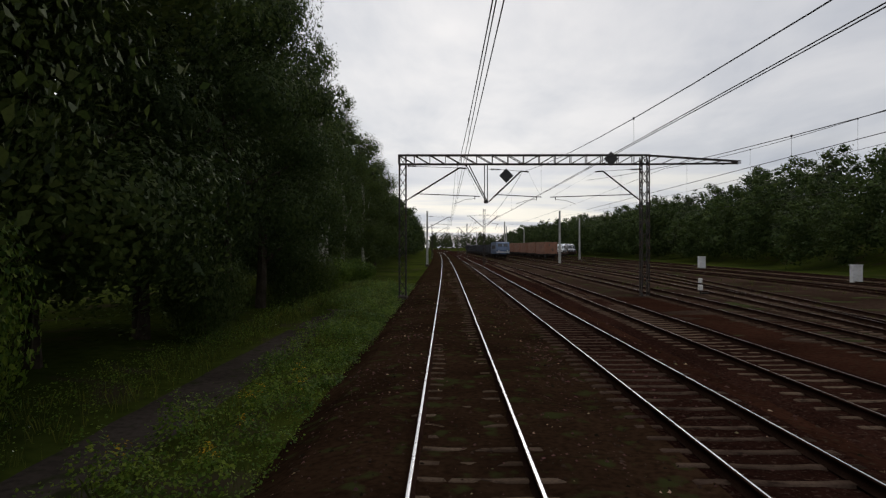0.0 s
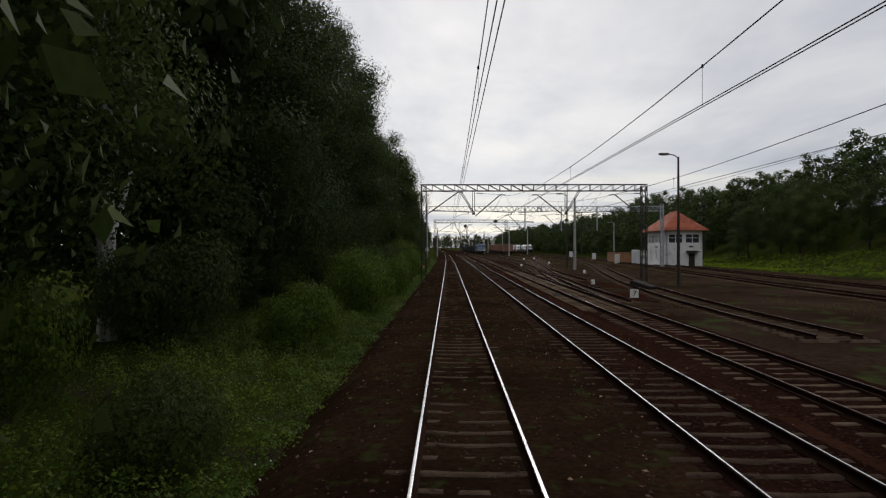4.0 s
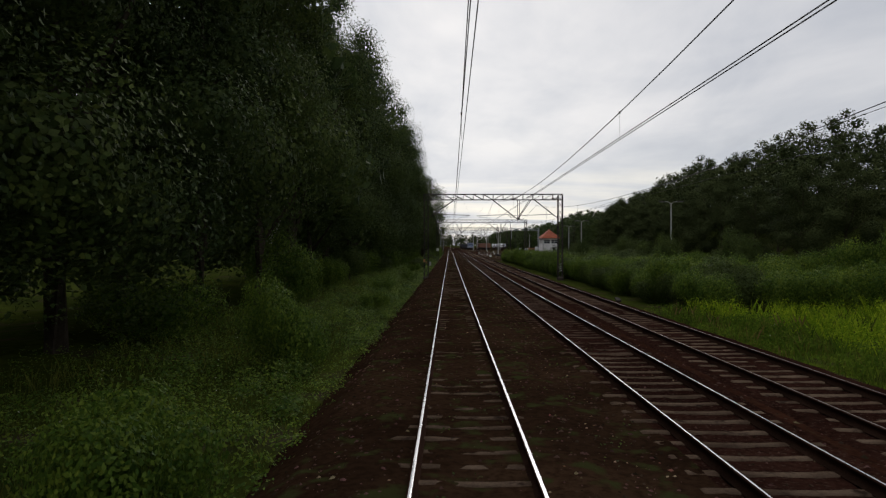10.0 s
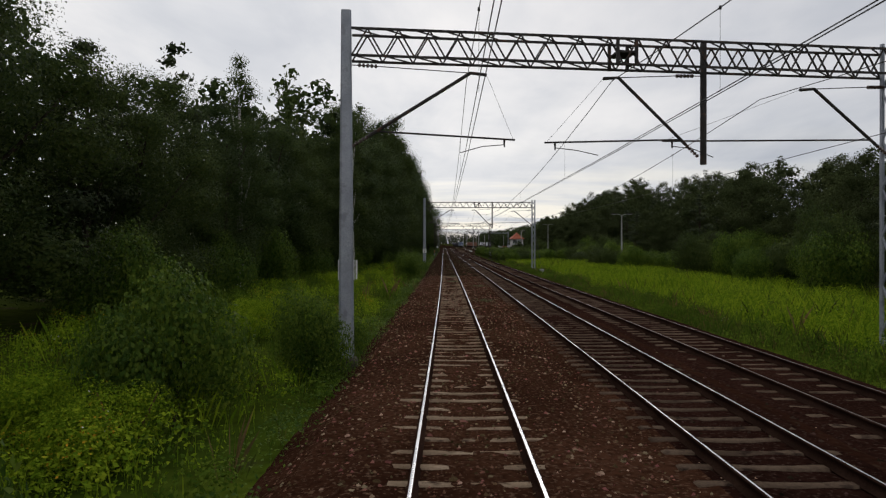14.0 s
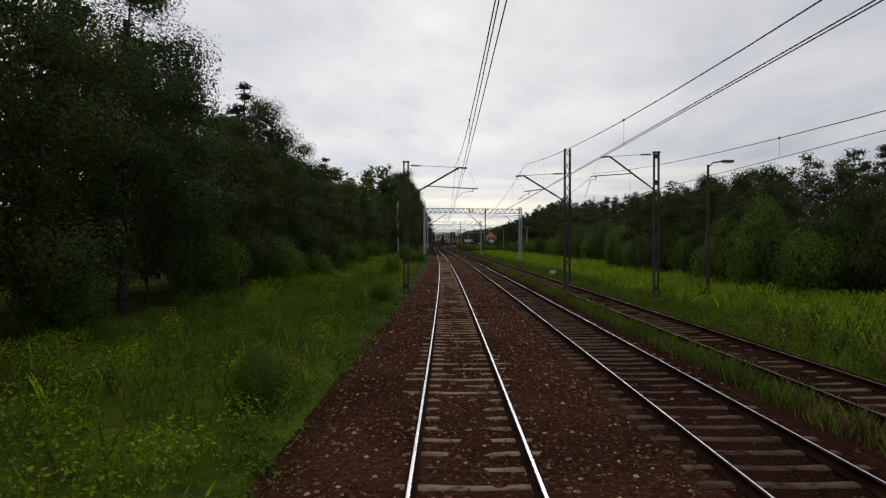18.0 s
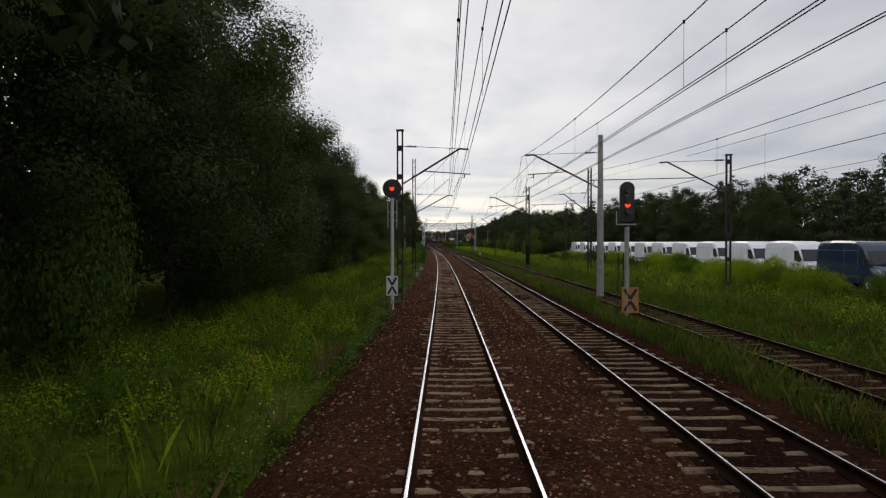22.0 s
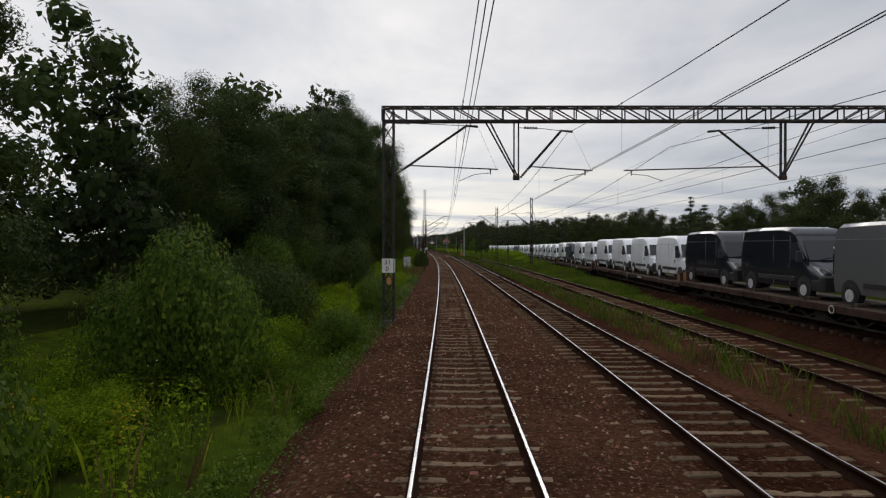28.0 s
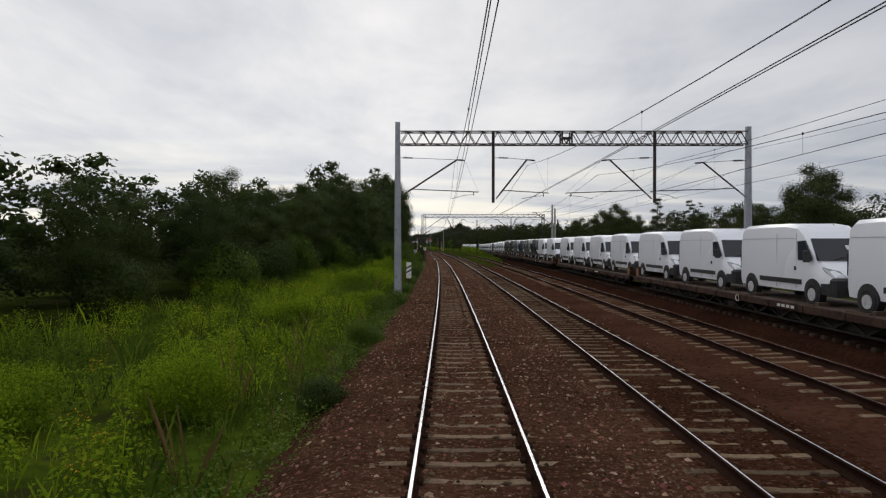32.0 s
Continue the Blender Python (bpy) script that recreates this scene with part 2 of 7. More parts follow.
# olive leaves; distance haze is mixed in as duller, more even colour
M_SLOPE = paint("haze_dulled_olive_leaves", (0.034, 0.047, 0.020), (0.078, 0.094, 0.036), 0.06, 0.8, bump=0.0, island=0.22, spec=0.0)
M_MEADOWSOIL = paint("green_meadow_floor", (0.036, 0.060, 0.007), (0.082, 0.112, 0.012), 0.3, 1.0, bump=1.0, grain=3.0, spots=(0.036, 0.040, 0.012), spot_scale=0.8, fine_mix=0.6, spec=0.0)
M_PINE = paint("pine_needles", (0.030, 0.042, 0.020), (0.062, 0.078, 0.034), 0.5, 0.7, bump=0.0, island=0.45, spec=0.1)
M_SHRUB = paint("shrub_leaves", (0.050, 0.098, 0.014), (0.135, 0.200, 0.026), 0.5, 0.6, bump=0.0, island=0.42, spec=0.10, thin=0.42)
M_BARK = paint("dark_bark", (0.030, 0.024, 0.018), (0.075, 0.060, 0.046), 2.0, 0.95, bump=0.8, grain=12.0, spec=0.0)
M_BIRCH = paint("birch_bark", (0.38, 0.36, 0.32), (0.58, 0.56, 0.52), 2.0, 0.8, bump=0.4, grain=12.0, spots=(0.04, 0.035, 0.03), spot_scale=5.0)
M_STEEL = paint("dark_painted_steel", (0.018, 0.016, 0.015), (0.040, 0.034, 0.030), 1.5, 0.7, bump=0.3, grain=25.0, spots=(0.075, 0.038, 0.022), spot_scale=6.0, spec=0.3)
M_GALV = paint("galvanised_steel", (0.25, 0.27, 0.31), (0.37, 0.39, 0.43), 2.0, 0.55, metal=0.3, bump=0.2, grain=30.0, spots=(0.21, 0.22, 0.25), spot_scale=4.0)
M_FOOTING = paint("stained_footing", (0.045, 0.036, 0.028), (0.10, 0.085, 0.07), 1.5, 0.95, bump=0.4, grain=18.0, spec=0.1)
M_CONCRETE = paint("grey_concrete", (0.26, 0.26, 0.25), (0.40, 0.40, 0.38), 1.2, 0.9, bump=0.4, grain=25.0, spots=(0.20, 0.19, 0.17), spot_scale=3.0)
M_WIRE = paint("wire_copper_dark", (0.020, 0.018, 0.018), (0.040, 0.036, 0.034), 0.5, 0.6, metal=0.5, bump=0.0)
M_INSUL = paint("brown_porcelain", (0.030, 0.014, 0.010), (0.055, 0.026, 0.018), 3.0, 0.3, bump=0.0)
M_SIGN = paint("white_enamel_plate", (0.62, 0.62, 0.60), (0.74, 0.74, 0.72), 4.0, 0.45, bump=0.1, spots=(0.50, 0.48, 0.44), spot_scale=7.0, fine_mix=0.1)
M_BLACK = paint("black_paint", (0.010, 0.010, 0.011), (0.022, 0.022, 0.023), 4.0, 0.5, bump=0.1)
M_ORANGE = paint("orange_plate", (0.42, 0.17, 0.05), (0.52, 0.24, 0.08), 4.0, 0.6, bump=0.1, spots=(0.30, 0.16, 0.08), spot_scale=9.0)
M_VANWHITE = paint("white_van_paint", (0.80, 0.83, 0.90), (0.83, 0.86, 0.92), 0.02, 0.30, bump=0.0, fine_mix=0.0)
M_VANDARK = paint("black_van_paint", (0.012, 0.014, 0.022), (0.022, 0.025, 0.036), 0.02, 0.13, bump=0.0, fine_mix=0.05, spec=0.8)
M_VANBLUE = paint("navy_van_paint", (0.020, 0.035, 0.075), (0.030, 0.052, 0.105), 0.02, 0.13, bump=0.0, fine_mix=0.05, spec=0.8)
M_VANSILVER = paint("silver_van_paint", (0.215, 0.222, 0.240), (0.245, 0.252, 0.268), 0.02, 0.24, metal=0.5, bump=0.0, fine_mix=0.0)
M_PLASTIC = paint("black_plastic_trim", (0.014, 0.014, 0.015), (0.026, 0.026, 0.028), 3.0, 0.6, bump=0.1, grain=60.0)
M_TYRE = paint("tyre_rubber", (0.012, 0.012, 0.012), (0.025, 0.024, 0.023), 3.0, 0.85, bump=0.3, grain=30.0)
M_RIM = paint("silver_wheel_trim", (0.56, 0.57, 0.60), (0.70, 0.71, 0.73), 3.0, 0.35, metal=0.15, bump=0.05)
M_SEAM = paint("grey_door_seam", (0.22, 0.23, 0.25), (0.30, 0.31, 0.33), 3.0, 0.6, bump=0.0)
M_BOX = paint("rusty_red_brown_housing", (0.040, 0.018, 0.014), (0.085, 0.038, 0.028), 2.0, 0.85, bump=0.4, grain=16.0, spots=(0.020, 0.014, 0.012), spot_scale=3.0, spec=0.15)
M_WAGON = paint("wagon_brown_steel", (0.036, 0.019, 0.014), (0.080, 0.043, 0.030), 0.9, 0.85, bump=0.3, grain=14.0, spots=(0.022, 0.017, 0.014), spot_scale=2.0, spec=0.2)
M_RUSTPLATE = paint("rust_brown_plate", (0.075, 0.032, 0.018), (0.15, 0.068, 0.036), 2.5, 0.9, bump=0.4, grain=18.0, spots=(0.05, 0.03, 0.022), spot_scale=6.0, spec=0.1)
M_UNDER = paint("grimy_underframe", (0.014, 0.012, 0.010), (0.034, 0.028, 0.024), 1.5, 0.9, bump=0.4, grain=18.0, spec=0.2)
M_TIMBER = paint("wagon_deck_timber", (0.050, 0.030, 0.020), (0.105, 0.068, 0.046), 1.5, 0.9, bump=0.4, grain=16.0)
M_BOXWAGON = paint("rust_brown_wagon_side", (0.16, 0.070, 0.042), (0.28, 0.14, 0.09), 0.8, 0.85, bump=0.3, grain=10.0, spots=(0.10, 0.06, 0.045), spot_scale=1.6)
M_DARKWAGON = paint("dark_wagon_side", (0.020, 0.022, 0.030), (0.040, 0.042, 0.052), 0.8, 0.8, bump=0.3, grain=10.0)
M_LOCO = paint("blue_loco_paint", (0.030, 0.055, 0.11), (0.050, 0.085, 0.16), 0.8, 0.5, bump=0.1, fine_mix=0.15)
M_WALL = paint("white_render", (0.56, 0.56, 0.57), (0.68, 0.68, 0.68), 0.7, 0.9, bump=0.3, grain=20.0, spots=(0.46, 0.45, 0.44), spot_scale=1.2, fine_mix=0.12)
M_ROOF = paint("red_roof_tile", (0.24, 0.060, 0.030), (0.38, 0.115, 0.055), 1.5, 0.85, bump=0.4, grain=10.0, piece=0.15, island=0.2)
M_WOOD = paint("orange_brown_boards", (0.20, 0.10, 0.045), (0.32, 0.17, 0.08), 1.5, 0.85, bump=0.4, grain=14.0)
M_CABINET = paint("pale_grey_cabinet", (0.45, 0.46, 0.47), (0.58, 0.59, 0.60), 2.0, 0.6, bump=0.1, spots=(0.36, 0.36, 0.36), spot_scale=5.0, fine_mix=0.1)
M_SCRAWL = paint("dark_scrawl", (0.03, 0.05, 0.08), (0.05, 0.07, 0.10), 4.0, 0.7, bump=0.0)


def glass_mat(name, tint, rough):
    m = bpy.data.materials.new(name)
    m.use_nodes = True
    b = m.node_tree.nodes["Principled BSDF"]
    b.inputs["Base Color"].default_value = (*tint, 1)
    b.inputs["Roughness"].default_value = rough
    b.inputs["Specular IOR Level"].default_value = 0.5
    return m


M_GLASS = glass_mat("dark_window_glass", (0.035, 0.042, 0.055), 0.06)
M_SCREEN = glass_mat("windscreen_glass", (0.020, 0.024, 0.030), 0.10)
M_HEADLAMP = glass_mat("headlamp_glass", (0.45, 0.46, 0.48), 0.12)


def glow_mat(name, colour, strength):
    m = bpy.data.materials.new(name)
    m.use_nodes = True
    b = m.node_tree.nodes["Principled BSDF"]
    b.inputs["Base Color"].default_value = (*colour, 1)
    b.inputs["Emission Color"].default_value = (*colour, 1)
    b.inputs["Emission Strength"].default_value = strength
    return m


M_RED = glow_mat("red_signal_lamp", (1.0, 0.06, 0.02), 1.2)


# ================= mesh helpers =================
class Geo:
    """Gathers plain faces for one mesh."""

    def __init__(self):
        self.v, self.f = [], []

    def add(self, verts, faces):
        n = len(self.v)
        self.v += [tuple(p) for p in verts]
        self.f += [tuple(i + n for i in q) for q in faces]

    def box(self, c, s, turn=None, chamfer=0.0):
        x, y, z = (a / 2 for a in s)
        m = turn or Matrix.Identity(3)
        c = Vector(c)
        if chamfer:
            k = chamfer
            ring = [(-x + k, -y), (x - k, -y), (x, -y + k), (x, y - k), (x - k, y), (-x + k, y), (-x, y - k), (-x, -y + k)]
            pts = [c + m @ Vector((a, b, -z)) for a, b in ring] + [c + m @ Vector((a, b, z - k)) for a, b in ring]
            top = [c + m @ Vector((a * (1 - k / x), b * (1 - k / y), z)) for a, b in ring]
            fs = [(i, (i + 1) % 8, 8 + (i + 1) % 8, 8 + i) for i in range(8)] + [(8 + i, 8 + (i + 1) % 8, 16 + (i + 1) % 8, 16 + i) for i in range(8)]
            self.add(pts + top, fs + [tuple(range(7, -1, -1)), tuple(range(16, 24))])
            return self
        pts = [c + m @ Vector((sx * x, sy * y, sz * z)) for sz in (-1, 1) for sx, sy in ((-1, -1), (1, -1), (1, 1), (-1, 1))]
        self.add(pts, [(3, 2, 1, 0), (4, 5, 6, 7), (0, 1, 5, 4), (1, 2, 6, 5), (2, 3, 7, 6), (3, 0, 4, 7)])
        return self

    def tube(self, path, r, n=6, r2=None):
        path = [Vector(p) for p in path]
        rings = []
        for i, p in enumerate(path):
            d = (path[min(i + 1, len(path) - 1)] - path[max(i - 1, 0)]).normalized()
            a = d.cross(Vector((0, 0, 1)))
            a = a.normalized() if a.length > 1e-3 else Vector((1, 0, 0))
            b = d.cross(a)
            rr = r if r2 is None else r + (r2 - r) * i / max(len(path) - 1, 1)
            rings.append([p + (a * math.cos(t) + b * math.sin(t)) * rr for t in (math.tau * (j + 0.5) / n for j in range(n))])
        fs = [(i * n + j, i * n + (j + 1) % n, (i + 1) * n + (j + 1) % n, (i + 1) * n + j) for i in range(len(path) - 1) for j in range(n)]
        fs += [tuple(range(n - 1, -1, -1)), tuple(range((len(path) - 1) * n, len(path) * n))]
        self.add([p for q in rings for p in q], fs)
        return self

    def bar(self, a, b, w=0.06):
        return self.tube([a, b], w * 0.7, 4)

    def prism(self, outline, axis, a, b):
        """An outline of (u, v) pulled along an axis from a to b; axis x: (y, z), y: (x, z), z: (x, y)."""
        put = {"x": lambda u, v, w: (w, u, v), "y": lambda u, v, w: (u, w, v), "z": lambda u, v, w: (u, v, w)}[axis]
        n = len(outline)
        pts = [put(u, v, a) for u, v in outline] + [put(u, v, b) for u, v in outline]
        fs = [(i, (i + 1) % n, n + (i + 1) % n, n + i) for i in range(n)] + [tuple(range(n - 1, -1, -1)), tuple(range(n, 2 * n))]
        self.add(pts, fs)
        return self

    def disc(self, c, axis, r, h, n=16):
        """A short round solid about c along axis."""
        d = {"x": Vector((1, 0, 0)), "y": Vector((0, 1, 0)), "z": Vector((0, 0, 1))}[axis]
        return self.tube([Vector(c) - d * h / 2, Vector(c) + d * h / 2], r, n)

    def mesh(self, name, *mats):
        me = bpy.data.meshes.new(name)
        me.from_pydata(self.v, [], self.f)
        for m in mats:
            me.materials.append(m)
        bm = bmesh.new()
        bm.from_mesh(me)
        bmesh.ops.recalc_face_normals(bm, faces=bm.faces)
        bm.to_mesh(me)
        bm.free()
        return me


def part(name, g, mat, parent, label="", smooth=False):
    """Links gathered faces, or a finished mesh, as one object under its thing."""
    me = g.mesh(name, mat) if isinstance(g, Geo) else g
    if smooth:
        me.polygons.foreach_set("use_smooth", [True] * len(me.polygons))
    ob = new(name, me)
    ob.parent = parent
    if label:
        ob["label"] = label
    return ob


def thing(name, m=None, label="", category="", group="", kind=""):
    ob = new(name)
    ob.empty_display_size = 0.2
    if m is not None:
        ob.matrix_world = m
    return tagged(ob, label, category, group, kind)


def quick_mesh(name, verts, faces, mat, smooth=False):
    """A mesh from arrays of corners and equal-sided faces."""
    me = bpy.data.meshes.new(name)
    k = faces.shape[1]
    me.vertices.add(len(verts))
    me.vertices.foreach_set("co", np.asarray(verts, np.float32).ravel())
    me.loops.add(faces.size)
    me.loops.foreach_set("vertex_index", np.asarray(faces, np.int32).ravel())
    me.polygons.add(len(faces))
    me.polygons.foreach_set("loop_start", np.arange(0, faces.size, k, dtype=np.int32))
    me.polygons.foreach_set("loop_total", np.full(len(faces), k, np.int32))
    if smooth:
        me.polygons.foreach_set("use_smooth", np.ones(len(faces), bool))
    me.materials.append(mat)
    me.update(calc_edges=True)
    return me


def line_xyz(lat, y, z):
    """Arrays of lateral offset, chainage and height turned into world places."""
    return np.stack([np.interp(y, YG, LINE_X) + lat, y, np.interp(y, YG, LINE_Z) + z], -1)

# ================= ground =================
HILL_Y = [-900, -650, -450, -304, -206, -118, -50, 0, 88, 150, 300, 500, 900]
HILL_H = [-0.4, -0.4, 1.5, 5.0, 7.0, 11.5, 12.5, 11.0, 9.0, 9.0, 6.0, 3.0, 0.0]
SIDING_Y = [-830, -760, -690, -612, -535, -475, -432, -380, -300]
SIDING_LAT = [12.4, 12.6, 13.0, 14.2, 18.6, 23.0, 25.0, 26.5, 27.5]
SIDING_DROP = [0.0, 0.0, 0.0, 0.0, -0.45, -0.62, -0.65, -0.65, -0.65]
THIRD_Y = [-830, -720, -627, -507, -400, -270, -120, 20, 60, 700]
THIRD_LAT = [7.9, 7.9, 8.3, 8.3, 7.45, 6.95, 7.1, 7.5, 7.7, 7.7]


def ground_z(lat, y):
    """Height of the soil over rail level, for arrays."""
    lat, y = np.broadcast_arrays(np.asarray(lat, float), np.asarray(y, float))
    z = np.full(lat.shape, -0.62)
    hill = np.interp(y, HILL_Y, HILL_H)
    start = np.interp(y, [-800, -400, -250, -100, 0, 100, 300], [40, 32, 26, 28, 44, 50, 60])
    k = np.clip((lat - start) / 32, 0, 1)
    z = z + (hill + 0.5) * (k * k * (3 - 2 * k)) * (lat > 0)
    z = z + 0.35 * np.clip((-lat - 5) / 8, 0, 1)
    z = z + 0.10 * np.sin(lat * 0.9 + y * 0.21) * np.clip((np.abs(lat - 2) - 7) / 6, 0, 1)
    return z


lat_st = np.concatenate([[-2200, -900, -400, -200, -120, -80, -55, -40, -30, -24, -20], np.arange(-18, -2, 1.0), np.arange(-2, 30, 2.0), np.arange(30, 90, 5.0), [95, 110, 140, 200, 400, 900, 2200]])
y_st = np.concatenate([[-1590, -1200, -1000], np.arange(-900, 420, 5.0), [450, 500, 600, 700, 900, 1300, 1900, 2390]])
LL, YY = np.meshgrid(lat_st, y_st)
gv = line_xyz(LL.ravel(), YY.ravel(), ground_z(LL, YY).ravel())
nl = len(lat_st)
qi = np.arange((len(y_st) - 1) * nl).reshape(-1, nl)[:, :-1].ravel()
gf = np.stack([qi, qi + 1, qi + nl + 1, qi + nl], -1)
ground = new("ground", quick_mesh("ground", gv, gf, M_GROUND, True))
gc = (LL[:-1, :-1] + LL[1:, 1:]).ravel() / 2, (YY[:-1, :-1] + YY[1:, 1:]).ravel() / 2
green = ((gc[0] < -3) & (gc[0] > -14) & (gc[1] < -228) & (gc[1] > -790)) | ((gc[0] > 9) & (gc[0] < 27) & (gc[1] < -196) & (gc[1] > -585))
ground.data.materials.append(M_MEADOWSOIL)
ground.data.polygons.foreach_set("material_index", green.astype(np.int32))
tagged(ground, "grassy earth with bare brown patches beside the railway", "ground", kind="structure")


LATTICE = np.random.RandomState(5).rand(251, 257)


def waves(a, b):
    """Smooth random heights from 0 to 1 over arrays of two coordinates."""
    i, j = np.floor(a).astype(int), np.floor(b).astype(int)
    u, v = a - i, b - j
    u, v = u * u * (3 - 2 * u), v * v * (3 - 2 * v)
    g = lambda p, q: LATTICE[p % 251, q % 257]
    return (g(i, j) * (1 - u) + g(i + 1, j) * u) * (1 - v) + (g(i, j + 1) * (1 - u) + g(i + 1, j + 1) * u) * v


def relief(lat, y):
    """Unevenness of the crushed stone."""
    return 0.030 * (waves(lat / 0.42 + 7, y / 0.50) - 0.5) + 0.022 * (waves(lat / 0.19 + 31, y / 0.21) - 0.5) + 0.022 * (waves(lat / 1.3 + 3, y / 3.1) - 0.5)


def strip(name, profile, y0, y1, step, mat, label, base=lambda y: 0.0, level=lambda y: 0.0, cell=0.0):
    """A bed with a fixed cross-section of (lateral, height) laid along the line; cell: how finely its unevenness is built where the line is ridden."""
    if cell:
        px, pz = [p[0] for p in profile], [p[1] for p in profile]
        fine = np.unique(np.round(np.concatenate([px, np.arange(px[0], px[-1], cell)]), 3))
        profile = list(zip(fine, np.interp(fine, px, pz)))
        ys = np.concatenate([np.arange(y0, min(y1, 20), step), np.arange(max(y0, 20), y1, 4.0), [y1]])
    else:
        ys = np.arange(y0, y1 + step, step)
    n = len(profile)
    lat = np.array([p[0] for p in profile])[None, :] + np.array([base(y) for y in ys])[:, None]
    rough = relief(lat, np.broadcast_to(ys[:, None], lat.shape)) if cell else np.random.uniform(-0.015, 0.015, (len(ys), n))
    z = np.array([p[1] for p in profile])[None, :] + np.array([level(y) for y in ys])[:, None] + rough
    v = line_xyz(lat.ravel(), np.repeat(ys, n), z.ravel())
    q = np.arange((len(ys) - 1) * n).reshape(-1, n)[:, :-1].ravel()
    ob = new(name, quick_mesh(name, v, np.stack([q, q + 1, q + n + 1, q + n], -1), mat, True))
    return tagged(ob, label, "ballast bed", kind="structure")


def third(y):
    return float(np.interp(y, THIRD_Y, THIRD_LAT))


def siding(y):
    return float(np.interp(y, SIDING_Y, SIDING_LAT))


def siding_drop(y):
    return float(np.interp(y, SIDING_Y, SIDING_DROP))


MAIN_BED = [(-3.3, -0.75), (-2.3, -0.24), (-1.5, -0.142), (-1.15, -0.142), (-0.86, -0.160), (-0.64, -0.172), (0, -0.176), (0.64, -0.172), (0.86, -0.160), (1.15, -0.142), (1.5, -0.140), (2.2, -0.20), (2.62, -0.185), (2.95, -0.162)]
MOSS_BED = [(a, b + (0.012 if abs(a) < 0.9 else 0.006)) for a, b in MAIN_BED]
SECOND_BED = [(2.95, -0.166), (3.3, -0.178), (3.95, -0.184), (4.6, -0.178), (4.82, -0.164), (5.25, -0.160)]
BETWEEN_BED = [(5.25, -0.160), (5.6, -0.20), (6.1, -0.26), (7.2, -0.75)]
THIRD_BED = [(-2.6, -0.75), (-1.9, -0.25), (-1.3, -0.168), (-0.7, -0.170), (0, -0.178), (0.7, -0.170), (1.3, -0.185), (1.9, -0.3), (2.9, -0.75)]
strip("ballast_bed", MAIN_BED, -830, -515, 0.19, M_BALLAST, "brown crushed-stone bed under the main track", cell=0.17)
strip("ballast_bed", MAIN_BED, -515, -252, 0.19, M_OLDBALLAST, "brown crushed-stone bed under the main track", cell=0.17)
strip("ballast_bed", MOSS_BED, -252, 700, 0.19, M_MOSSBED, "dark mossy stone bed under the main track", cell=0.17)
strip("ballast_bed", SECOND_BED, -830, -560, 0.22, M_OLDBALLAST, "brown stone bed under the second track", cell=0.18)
strip("ballast_bed", SECOND_BED, -560, 700, 0.22, M_DARKBED, "oily stone bed under the second track, vignette in its colour", cell=0.18)
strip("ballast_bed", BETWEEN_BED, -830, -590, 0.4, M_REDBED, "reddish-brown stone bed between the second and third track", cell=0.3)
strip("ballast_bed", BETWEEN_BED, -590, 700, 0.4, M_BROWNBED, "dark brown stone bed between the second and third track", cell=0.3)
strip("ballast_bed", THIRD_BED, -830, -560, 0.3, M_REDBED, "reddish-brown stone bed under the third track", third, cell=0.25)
# this stretch takes the dark colour in place of the window's vignette
strip("ballast_bed", THIRD_BED, -560, 700, 0.3, M_DARKBED, "dark stone bed under the third track, vignette in its colour", third, cell=0.25)
strip("ballast_bed", [(-2.9, -0.9), (-1.9, -0.30), (0, -0.23), (1.9, -0.30), (2.8, -0.9)], -830, -330, 3.0, M_BROWNBED, "dark stone bed under the siding with the wagons", siding, siding_drop)


# ================= tracks =================
def rail_meshes(name, y0, y1, base, level, side, top, band):
    ys = np.concatenate([np.arange(y0, min(y1, 60), 3.0), np.arange(max(y0, 60), y1, 12.0), [y1]]) if y0 < 60 else np.arange(y0, y1 + 12, 12.0)
    prof = [(-0.075, -0.172), (0.075, -0.172), (0.075, -0.155), (0.012, -0.13), (0.012, -0.045), (0.036, -0.035), (0.036, -0.006), (0.030, -0.002), (band, 0.0), (-band, 0.0), (-0.030, -0.002), (-0.036, -0.006), (-0.036, -0.035), (-0.012, -0.045), (-0.012, -0.13), (-0.075, -0.155)]
    n = len(prof)
    b = np.array([base(y) for y in ys]) + side * 0.7535
    z = np.array([level(y) for y in ys])
    lat = b[:, None] + np.array([p[0] for p in prof])[None, :]
    zz = z[:, None] + np.array([p[1] for p in prof])[None, :]
    v = line_xyz(lat.ravel(), np.repeat(ys, n), zz.ravel())
    q = np.arange((len(ys) - 1) * n).reshape(-1, n)
    nxt = np.roll(q, -1, 1)
    me = quick_mesh(name, v, np.stack([q, nxt, nxt + n, q + n], -1).reshape(-1, 4), M_RUST)
    me.materials.append(top)
    me.polygons.foreach_set("material_index", np.tile([1 if i == 8 else 0 for i in range(n)], len(ys) - 1))
    return me


